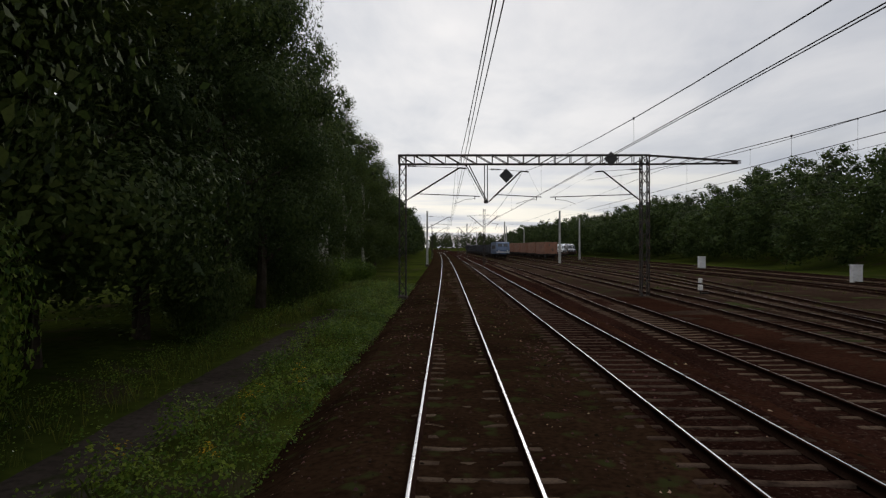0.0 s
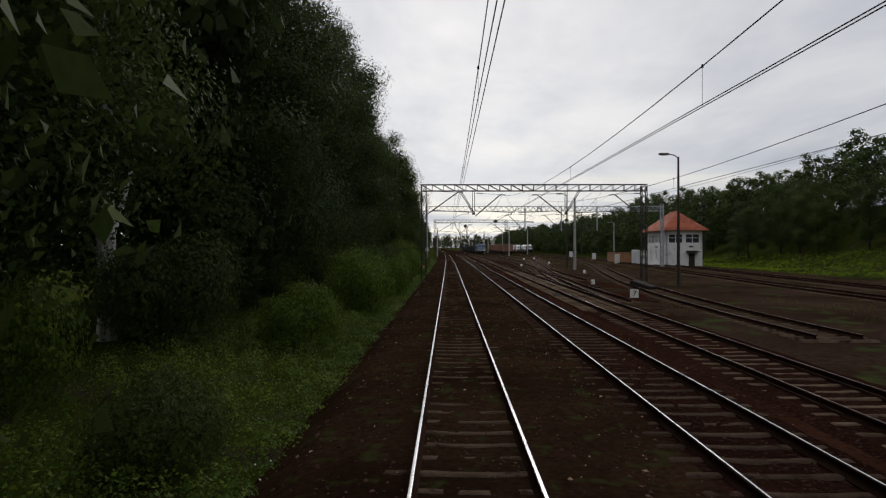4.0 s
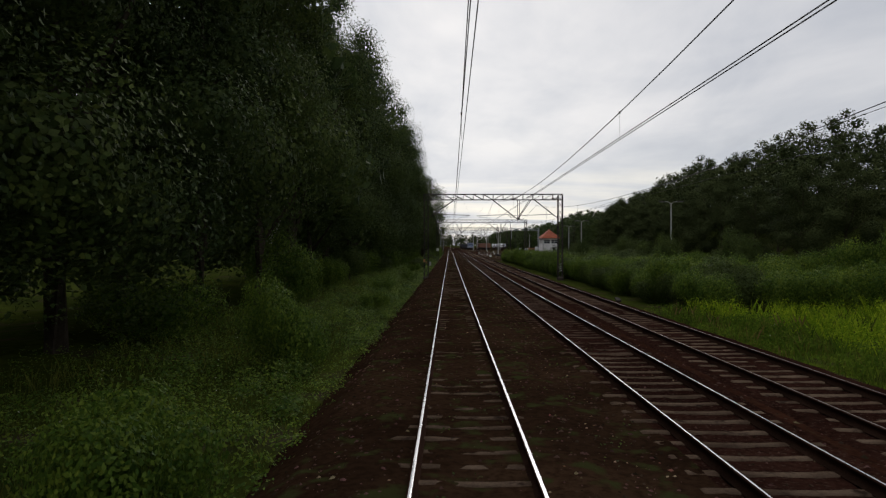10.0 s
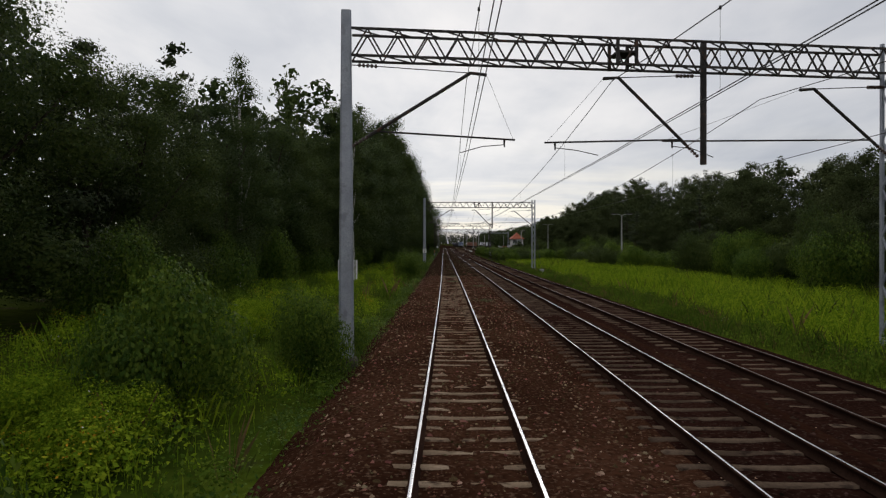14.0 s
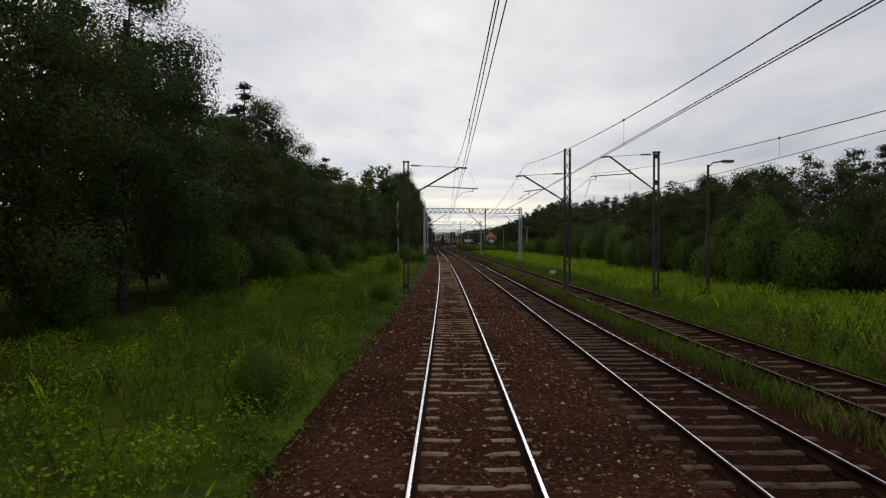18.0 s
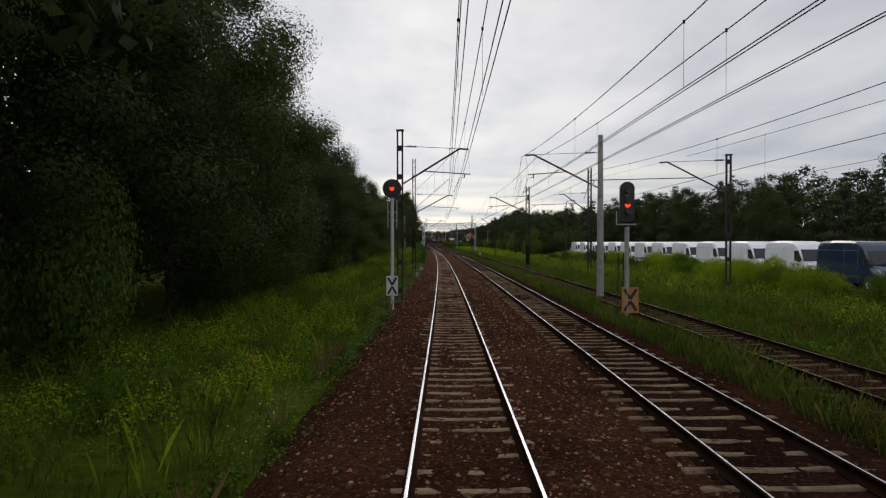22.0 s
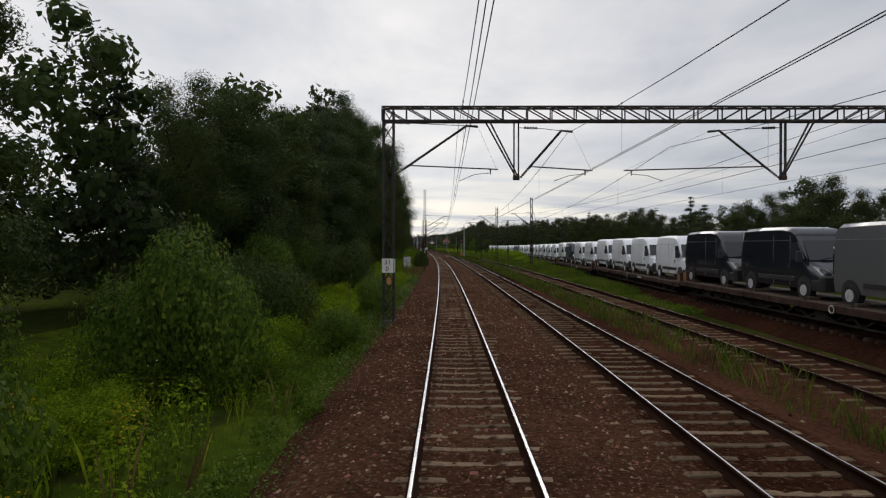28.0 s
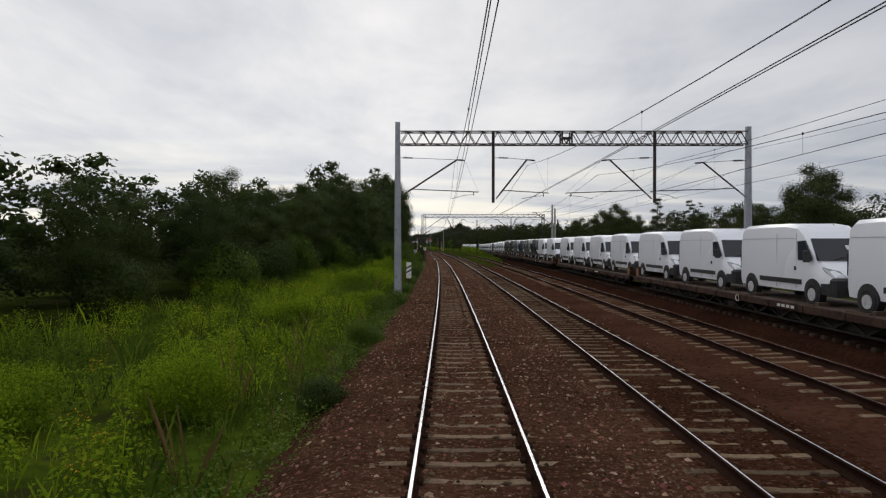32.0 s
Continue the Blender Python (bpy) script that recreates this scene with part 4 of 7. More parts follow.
# ================= masts, gantries and wires =================
def lattice_column(g, lat, z0, z1, w=0.30, d=0.30, step=0.62, bar=0.034, chord=0.060):
    """Four corner angles with zigzag lacing on each side, in a thing's own space."""
    c = [(lat + sx * w / 2, sy * d / 2) for sx, sy in ((-1, -1), (1, -1), (1, 1), (-1, 1))]
    for x, y in c:
        g.bar((x, y, z0), (x, y, z1), chord)
    n = max(int((z1 - z0) / step), 1)
    for i in range(n):
        a, b = z0 + (z1 - z0) * i / n, z0 + (z1 - z0) * (i + 1) / n
        for k in range(4):
            p, q = c[k], c[(k + 1) % 4]
            if (i + k) % 2:
                p, q = q, p
            g.bar((p[0], p[1], a), (q[0], q[1], b), bar)


def ladder_column(g, lat, z0, z1, w=0.25, step=1.45):
    """Two channels joined by batten plates."""
    for s in (-1, 1):
        g.box((lat + s * w / 2, 0, (z0 + z1) / 2), (0.08, 0.15, z1 - z0), chamfer=0.01)
    z = z0 + 0.9
    while z < z1:
        g.box((lat, -0.07, z), (w, 0.03, 0.26))
        g.box((lat, 0.07, z), (w, 0.03, 0.26))
        z += step
    g.box((lat, 0, z1 - 0.04), (w + 0.14, 0.2, 0.08))


def concrete_column(g, lat, z0, z1, w0=0.42, w1=0.27):
    n = 8
    ring = lambda w, z: [(lat + w / 2 * x, w / 2 * y, z) for x, y in ((-1, -.7), (-.7, -1), (.7, -1), (1, -.7), (1, .7), (.7, 1), (-.7, 1), (-1, .7))]
    g.add(ring(w0, z0) + ring(w1, z1), [(i, (i + 1) % n, n + (i + 1) % n, n + i) for i in range(n)] + [tuple(range(n - 1, -1, -1)), tuple(range(n, 2 * n))])


def round_column(g, lat, z0, z1, r0=0.20, r1=0.13):
    g.tube([(lat, 0, z0), (lat, 0, z1)], r0, 12, r1)


def footing(t, lat, z=-0.62):
    part("footing", Geo().box((lat, 0, z + 0.12), (0.62, 0.62, 0.5), chamfer=0.08), M_FOOTING, t)


def insulator(g, a, b, r=0.055, n=5):
    a, b = Vector(a), Vector(b)
    g.tube([a, b], r * 0.4, 5)
    for i in range(n):
        p = a.lerp(b, (i + 0.5) / n)
        d = (b - a) / n * 0.28
        g.tube([p - d, p + d], r, 7)


def cantilever(t, lat, way, wire, low=5.75, high=7.65, mat=M_STEEL, thick=0.05, stag=0.0, over=1.55, rise=0.36, arm=3.0):
    """A slanted bracket from a mast at lat, reaching way (+1, -1) to a wire's lateral offset."""
    tip = lat + way * min(abs(wire - lat) + 0.75, arm if way < 0 else 4.5)
    g = Geo()
    root = Vector((lat + way * 0.16, 0, low))
    tipv = Vector((tip - way * 0.45, 0, high - 0.12))
    d = (tipv - root).normalized()
    g.tube([root + d * 0.5, tipv, (tip, 0, high - 0.16)], thick, 6)
    part("bracket_arm", g, mat, t)
    g = Geo()
    insulator(g, root, root + d * 0.5)
    part("insulator", g, M_INSUL, t)
    g = Geo()
    insulator(g, (lat + way * 0.3, 0, high), (lat + way * 0.85, 0, high - 0.02))
    part("insulator", g, M_INSUL, t)
    part("stay", Geo().tube([(lat + way * 0.1, 0, high), (lat + way * 0.9, 0, high - 0.02), tipv], 0.014, 5), mat, t)
    on = root + (tipv - root) * rise
    end = wire + way * over
    g = Geo().tube([on, (end, 0, on.z - 0.16)], 0.026, 6)
    part("registration_tube", g, mat, t)
    hook = end - way * 0.3
    g = Geo().tube([(hook, 0, on.z - 0.13), (hook, 0, on.z - 0.36)], 0.035, 5, 0.02)
    g.tube([(hook, 0, on.z - 0.30), ((hook + wire) / 2, 0, on.z - 0.36), (wire + stag * 0.5, 0, 5.32)], 0.013, 5)
    part("steady_arm", g, mat, t)
    part("hanger", Geo().tube([(tip, 0, high - 0.16), (end - way * 0.05, 0, on.z - 0.15)], 0.005, 3), M_WIRE, t)


def lattice_beam(g, x0, x1, z, h=0.55, d=0.42, step=0.95, bar=0.045, chord=0.07, vee=False):
    for zz in (z - h, z):
        for yy in (-d / 2, d / 2):
            g.bar((x0, yy, zz), (x1, yy, zz), chord)
    n = max(int((x1 - x0) / step), 1)
    for i in range(n):
        a, b = x0 + (x1 - x0) * i / n, x0 + (x1 - x0) * (i + 1) / n
        for yy in (-d / 2, d / 2):
            if vee:
                m = (a + b) / 2
                g.bar((a, yy, z - h), (m, yy, z), bar)
                g.bar((m, yy, z), (b, yy, z - h), bar)
            else:
                g.bar((a, yy, z - h), (a, yy, z), bar)
                g.bar((a, yy, z), (b, yy, z - h), bar) if i < n / 2 else g.bar((a, yy, z - h), (b, yy, z), bar)
        for zz in (z - h, z):
            g.bar((a, -d / 2, zz), (b, d / 2, zz), bar * 0.8)


def km_board(lat, y, z, top, low, side=0.55):
    """A white plate with black figures on both lines, facing back down the line."""
    t = thing("hectometre_board", at(lat, y, z), "white enamel distance plate with black figures on a mast", "sign", "distance plates")
    part("plate", Geo().box((0, 0, 0), (side * 0.82, 0.03, side), chamfer=0.01), M_SIGN, t)
    part("side_plate", Geo().box((side * 0.47, 0.14, 0), (0.02, 0.24, side * 0.96)), M_SIGN, t)
    for txt, dz, sx in ((top, 0.12, 0.0), (low, -0.12, -0.02)):
        letters(txt, t, (sx, -0.022, dz * side / 0.5), 0.24 * side / 0.5)
    return t


def letters(txt, parent, loc, size, mat=M_BLACK, name="figure"):
    cu = bpy.data.curves.new(name, "FONT")
    cu.body, cu.size, cu.align_x, cu.align_y, cu.extrude = txt, size, "CENTER", "CENTER", 0.004
    cu.materials.append(mat)
    tmp = bpy.data.objects.new("text_source", cu)
    scene.collection.objects.link(tmp)
    me = bpy.data.meshes.new_from_object(tmp.evaluated_get(bpy.context.evaluated_depsgraph_get()))
    bpy.data.objects.remove(tmp)
    ob = new(name, me)
    ob.parent = parent
    ob.matrix_local = Matrix.Translation(loc) @ Matrix.Rotation(radians(90), 4, "X")
    return ob


def v_drop(t, lat, z_top, z_low, mat, lean=-1):
    g = Geo()
    for s in (-0.09, 0.09):
        g.box((lat + s, 0, (z_top + z_low) / 2), (0.05, 0.12, z_top - z_low))
        g.bar((lat + lean * 1.15 + s, 0, z_top), (lat + s * 0.5, 0, z_low + 0.1), 0.06)
    g.box((lat, 0, z_low), (0.26, 0.2, 0.18), chamfer=0.02)
    part("hanging_post", g, mat, t)


def steel_gantry(y, left, right, top, drops, over=0.0, label="dark rusty lattice steel catenary gantry across the tracks", left_arm=True, z_low=5.45):
    t = thing("catenary_gantry", at(0, y), label, "gantry", "catenary gantries")
    for lat, w in ((left, 0.40), (right, 0.44)):
        g = Geo()
        lattice_column(g, lat, -0.55, top - 0.1, w, 0.45, bar=0.04, chord=0.07)
        part("column", g, M_STEEL, t)
        footing(t, lat)
    g = Geo()
    lattice_beam(g, left - 0.25, right + 0.25, top)
    if over:
        for yy in (-0.2, 0.2):
            g.bar((right, yy, top), (right + over, yy, top - 0.38), 0.06)
            g.bar((right, yy, top - 0.55), (right + over, yy, top - 0.5), 0.06)
            for i in range(6):
                a, b = right + over * i / 6, right + over * (i + 1) / 6
                g.bar((a, yy, top - 0.55), (b, yy, top - 0.38 * (i + 1) / 6), 0.04)
    part("beam", g, M_STEEL, t)
    if left_arm:
        cantilever(t, left, 1, 0.17, low=5.5, rise=0.22)
    for lat, way, wire, lean in drops:
        if lean:
            v_drop(t, lat, top - 0.55, z_low, M_STEEL, lean)
        cantilever(t, lat, way, wire, low=5.45, rise=0.24, high=7.45)
    return t


def grey_gantry(y, left, right, top, drops, label="grey galvanised catenary gantry on slender concrete posts", skew=0.0, right_arm=None, steel=False, left_arm=True):
    t = thing("catenary_gantry", at(0, y, 0, skew), label, "gantry", "catenary gantries")
    g = Geo()
    concrete_column(g, left, -0.6, top + 0.55)
    part("post", g, M_GALV, t, "slender pale grey post")
    g = Geo()
    lattice_column(g, right, -0.6, top + 0.3, 0.38, 0.38, 0.7, 0.05, 0.09) if steel else concrete_column(g, right, -0.6, top + 0.3)
    part("post", g, M_GALV, t, "slender pale grey post")
    footing(t, left)
    footing(t, right)
    g = Geo()
    lattice_beam(g, left + 0.15, right - 0.15, top, 0.72, 0.6, 0.82, 0.04, 0.06, True)
    mid = left + (right - left) * 0.48
    g.box((mid, 0, top - 0.36), (0.55, 0.64, 0.06))
    for s in (-0.27, 0.27):
        for yy in (-0.32, 0.32):
            g.bar((mid + s, yy, top - 0.75), (mid + s, yy, top + 0.02), 0.08)
    part("beam", g, M_STEEL if y < -200 else M_GALV, t)
    if left_arm:
        cantilever(t, left, 1, 0.0, mat=M_STEEL, low=5.45, rise=0.2)
    for lat, way, wire in drops:
        g = Geo()
        g.tube([(lat, 0, top + 0.05), (lat, 0, 5.1)], 0.09, 8)
        part("hanging_post", g, M_STEEL if y < -200 else M_GALV, t)
        cantilever(t, lat, way, wire, low=5.32, rise=0.22)
    if right_arm is not None:
        cantilever(t, right, -1, right_arm, low=5.45, rise=0.24, high=7.5)
    return t


def mast(kind, lat, y, top, way=None, wire=None, base=-0.6, label=None, guy=None, arm=3.0, high=7.65, over=None, low=5.75):
    words = {"ladder": "dark ladder mast of two steel channels", "lattice": "dark lattice steel mast", "round": "round grey concrete mast", "concrete": "pale square concrete mast"}
    t = thing("catenary_mast", at(lat, y), label or words[kind] + " holding overhead wires", "mast", "catenary masts")
    g = Geo()
    {"ladder": ladder_column, "lattice": lattice_column, "round": round_column, "concrete": concrete_column}[kind](g, 0.0, base, top)
    part("post", g, {"ladder": M_STEEL, "lattice": M_STEEL, "round": M_CONCRETE, "concrete": M_CONCRETE}[kind], t)
    footing(t, 0.0, base)
    if way:
        cantilever(t, 0.0, way, wire - lat, high=min(high, top - 0.15), low=low, arm=arm, over=over if over is not None else 0.85 if way > 0 else -0.3, rise=0.36 if way > 0 else 0.48)
    if guy:
        part("guy_wire", Geo().tube([(0, 0, top - 1.2), guy], 0.018, 4), M_WIRE, t)
        part("guy_anchor", Geo().box((guy[0], guy[1], guy[2] + 0.1), (0.5, 0.5, 0.35), chamfer=0.05), M_CONCRETE, t)
    return t


def balance_weight(t, lat, z_low, z_high):
    n = 14
    for i in range(n):
        part("balance_weight", Geo().disc((lat, -0.26, z_low + (z_high - z_low) * (i + 0.5) / n), "z", 0.17, (z_high - z_low) / n * 0.86, 10), M_RUST, t, "rusty round tension weight")
    for q in (-0.2, 0.2):
        part("guide_rod", Geo().tube([(lat + q, -0.26, 0.6), (lat + q, -0.26, 7)], 0.015, 4), M_STEEL, t)
    g = Geo().disc((lat, -0.26, 7.2), "x", 0.28, 0.09, 14)
    g.tube([(lat, -0.26, z_high), (lat, -0.26, 7.2)], 0.012, 4)
    part("pulley", g, M_STEEL, t)


T3a, T3b = 7.1, 8.3
gz = steel_gantry(46, -3.0, 11.8, 8.3, [(2.1, 1, 3.95, -1), (11.8, -1, 7.6, 0)], over=5.8)
for lat, z in ((3.3, 7.0), (9.6, 8.0)):
    d = thing("diamond_sign", at(lat, 45.6, z), "small black diamond board on the gantry", "sign", "diamond boards")
    part("board", Geo().box((0, 0, 0), (0.62, 0.04, 0.62), Matrix.Rotation(radians(45), 3, "Y")), M_BLACK, d)
gb = grey_gantry(9.7, -3.6, 32.0, 8.85, left_arm=False, drops=[(11.3, -1, 8.0), (16.8, -1, 13.0), (22.2, -1, 18.0)], steel=True)
steel_gantry(-31, -2.5, 16.8, 8.2, [(1.87, 1, 3.95, -1), (10.0, -1, 7.3, 1), (16.8, -1, 12.4, 0)], z_low=5.65)
steel_gantry(-94.5, -2.75, 15.0, 8.0, [(2.0, 1, 3.95, -1), (10.0, -1, 7.1, 1)])
gs = steel_gantry(-160.5, -2.6, 10.6, 7.87, [(6.5, -1, 3.95, 1), (10.6, -1, 7.0, 0)])
g = Geo()
for dz in (0.0, 0.42):
    g.tube([(10.40, -0.27, 0.25 + dz), (10.72, -0.27, 0.38 + dz), (10.45, -0.27, 0.50 + dz), (10.75, -0.27, 0.62 + dz)], 0.022, 4)
part("scrawl", g, M_SIGN, gs, "pale spray-paint squiggle")
grey_gantry(-228.7, -3.12, 11.4, 8.55, [(5.9, -1, 3.95)], right_arm=6.9, steel=True)
grey_gantry(-296.2, -3.1, 13.1, 8.55, [(7.1, -1, 3.95)], right_arm=7.4, steel=True, skew=7.0)
mast("ladder", -2.62, -364.9, 7.55, 1, 0.17, low=5.5, high=7.3, over=1.4)
mast("lattice", 6.78, -364.7, 8.3, -1, 3.95, low=5.25, high=6.85)
mast("ladder", 11.2, -367, 7.8, -1, 7.3)
m = mast("lattice", -3.15, -431, 11.2, 1, 0.0, over=1.5)
balance_weight(m, 0.0, 2.2, 4.2)
m = mast("lattice", 8.15, -432.5, 8.3, -1, 3.95, arm=3.75, high=7.35)
balance_weight(m, 0.0, 0.6, 2.4)
mast("lattice", 14.2, -433, 10.1, -1, 8.2)
mast("ladder", -2.57, -463, 8.5, 1, 0.17)
mast("round", 8.2, -461, 8.6, -1, 3.95, arm=4.1)
mast("ladder", 16.6, -458, 8.0, -1, 8.0, arm=4.1)
mast("ladder", -2.6, -508.6, 8.0, 1, 0.17)
mast("ladder", 8.75, -508, 8.1, -1, 3.95)
mast("ladder", 14.4, -508, 8.0, -1, 8.3)
m = mast("lattice", -2.7, -537.2, 11.8, 1, 0.17, guy=(-0.9, -6.5, -0.5))
balance_weight(m, 0.0, 2.4, 4.0)
m = mast("lattice", 8.8, -538.5, 8.9, -1, 3.95, guy=(1.6, -5.5, -0.5))
m = mast("lattice", 13.2, -546, 9.9, -1, 8.4, guy=(1.8, -5.5, -0.5))
balance_weight(m, 0.0, 1.6, 3.6)
steel_gantry(-614.5, -2.65, 19.0, 8.25, [(2.45, 1, 3.95, -1), (13.1, -1, 8.3, 1)])
mast("round", 16.6, -636.5, 8.7, -1, 13.2)
mast("round", 17.9, -632, 8.4)
grey_gantry(-694.6, -3.06, 16.8, 9.1, [(2.35, 1, 3.95), (11.5, -1, 8.0)], right_arm=12.8)
steel_gantry(-765, -2.8, 18.5, 8.2, [(2.4, 1, 3.95, -1), (13.1, -1, 8.0, 1)])
mast("round", 16.4, -2.2, 9.2, base=-0.75, guy=(2.6, -9.0, -0.7))
mast("round", -3.2, 112, 8.5, 1, 0.0)
mast("ladder", -3.2, 175, 8.5, 1, 0.0)
mast("lattice", -3.2, 240, 8.5, 1, 0.0)
for yy in (108, 172, 238, 300):
    m = mast("lattice", 5.9, yy, 8.6, -1, 3.95)
    cantilever(m, 0.0, 1, 1.8, over=0.6)
for yy, lat in ((120, 20), (170, 15.4), (150, 30), (210, 20.2), (240, 30), (280, 15.4)):
    mast("concrete", lat, yy, 9.0)
for lat, y, z, a, b in ((-3.6, 9.4, 2.35, "31", "6"), (-2.75, -94.85, 2.0, "31", "5"), (-3.12, -229.0, 2.1, "31", "4"), (-3.1, -296.5, 2.1, "31", "3"), (-2.6, -508.8, 2.15, "31", "1"), (-2.65, -614.85, 1.95, "31", "0")):
    km_board(lat, y, z, a, b)


# ---- wires, span by span
def span_wires(lat_a, lat_b, ya, yb, za=7.45, zb=7.45, contact=5.30, sag=0.55, twin=True, label="catenary and contact wires above a track"):
    t = thing("overhead_wire_span", None, label, "overhead wire", "overhead wire spans")
    n = 20
    pts = []
    for i in range(n + 1):
        k = i / n
        pts.append(P(lat_a + (lat_b - lat_a) * k, ya + (yb - ya) * k, za + (zb - za) * k - sag * 4 * k * (1 - k)))
    part("messenger_wire", Geo().tube(pts, 0.011, 4), M_WIRE, t)
    for s in ((-0.04, 0.04) if twin else (0.0,)):
        c = [P(lat_a + (lat_b - lat_a) * i / n + s, ya + (yb - ya) * i / n, contact) for i in range(n + 1)]
        part("contact_wire", Geo().tube(c, 0.009, 4), M_WIRE, t)
    for i in range(2, n, 4):
        a = pts[i]
        part("dropper", Geo().tube([a, Vector((a.x, a.y, P(0, a.y, contact).z))], 0.004, 3).disc((a.x, a.y, a.z), "z", 0.022, 0.06, 5), M_WIRE, t)


SUP = [300, 238, 174, 110, 46, -31, -94.5, -160.5, -228.7, -296.2, -365.7, -432, -461, -508, -538, -614.5, -694.6, -765, -830]
# where the wires hang beside the centre of the main track, support by support
WIRE_Y = [-830, -694.6, -614.5, -538, -508, -461, -432, -365.7, -296.2, -228.7, -160.5, -94.5, -31, 300]
WIRE_MAIN = [0.16, 0.16, 0.10, 0.34, 0.33, 0.32, 0.26, 0.26, 0.18, -0.10, 0.17, 0.22, 0.24, 0.20]
WIRE_SECOND = [4.35, 4.35, 4.55, 4.60, 4.62, 4.58, 4.20, 4.22, 4.18, 3.58, 4.10, 4.25, 4.38, 4.10]
for a, b in zip(SUP[:-1], SUP[1:]):
    sg = 1.62 * min((a - b) / 66, 1.0) ** 2
    for lats in (WIRE_MAIN, WIRE_SECOND):
        span_wires(float(np.interp(a, WIRE_Y, lats)), float(np.interp(b, WIRE_Y, lats)), a, b, 7.28, 7.28, sag=sg)
    if a <= 46:
        span_wires(max(third(a) + 0.45, 8.2), max(third(b) + 0.45, 8.2), a, b, 6.75, 6.75, 4.95, sag=sg * 0.95, twin=False)
# overlap of two tension lengths
for lat in (0.0, 3.95):
    span_wires(lat + (3.3 if lat else -3.3) * 0.9, lat - 0.05, -432, -461, 8.0, 7.4, 6.2, 0.1)
    span_wires(lat - 0.05, lat - 0.15, -461, -508, 7.4, 7.4, 5.42, 0.8)
    span_wires(lat - 0.15, lat + (4.6 if lat else -2.9), -508, -538, 7.6, 7.9, 6.4, 0.1)
for a, b in ((-461, -546), (-546, -636.5), (-636.5, -694.6), (-694.6, -765)):
    span_wires(siding(a) - 0.6 if a < -560 else 12.9, siding(b) - 0.4 if b < -560 else 13.0, a, b, sag=0.7, twin=False)
for la, lb, a, b in ((12.9, 13.0, 46, 9.7), (13.0, 12.2, 9.7, -31), (17.6, 18.0, 110, 9.7), (18.0, 13.0, 9.7, -31), (12.9, 12.9, 174, 46)):
    span_wires(la, lb, a, b, sag=0.6, twin=False)
# feeder wires high on the far masts
for la, lb, a, b, z in ((16.5, 18.8, -694.6, -614.5, 8.3), (17.2, 19.4, -694.6, -614.5, 7.2), (16.8, 17.6, -765, -694.6, 8.3), (14.4, 18.8, -546, -614.5, 8.3), (16.4, 14.8, -2, -94.5, 7.6), (14.8, 11.4, -94.5, -228.7, 7.2)):
    w = thing("feeder_wire", None, "thin dark feeder wire slung between masts", "overhead wire", "feeder wires")
    part("wire", Geo().tube([P(la + (lb - la) * k / 12, a + (b - a) * k / 12, z - 0.9 * 4 * k / 12 * (1 - k / 12)) for k in range(13)], 0.010, 4), M_WIRE, w)


# ================= vans on wagons =================
def van_body():
    st = [(-2.98, 0.50, 0.86, 0.84), (-2.94, 0.42, 1.02, 0.95), (-2.72, 0.40, 1.18, 1.0), (-2.12, 0.40, 1.40, 1.02), (-1.70, 0.40, 1.86, 1.02), (-1.34, 0.40, 2.26, 1.025), (-0.98, 0.40, 2.44, 1.025), (-0.3, 0.40, 2.52, 1.025), (1.2, 0.40, 2.53, 1.025), (2.7, 0.40, 2.50, 1.025), (2.93, 0.42, 2.38, 1.0), (2.98, 0.50, 2.2, 0.95)]
    g = Geo()
    pts = []
    for y, zb, zt, hw in st:
        h = zt - zb
        belt = zb + min(h * 0.45, 0.72)
        side = [(hw * 0.96, zb), (hw, zb + min(h * 0.2, 0.3)), (hw, belt), (hw * (0.985 if h > 1.2 else 0.96), zb + h * 0.74), (hw * (0.93 if h > 1.2 else 0.88), zt - min(0.10, h * 0.08)), (hw * 0.80, zt)]
        ring = side + [(-x, z) for x, z in reversed(side)]
        pts += [(x, y, z) for x, z in ring]
    n = 12
    fs = [(i * n + j, i * n + (j + 1) % n, (i + 1) * n + (j + 1) % n, (i + 1) * n + j) for i in range(len(st) - 1) for j in range(n)]
    fs += [tuple(range(n)), tuple(range((len(st) - 1) * n, len(st) * n))]
    g.add(pts, fs)
    return g


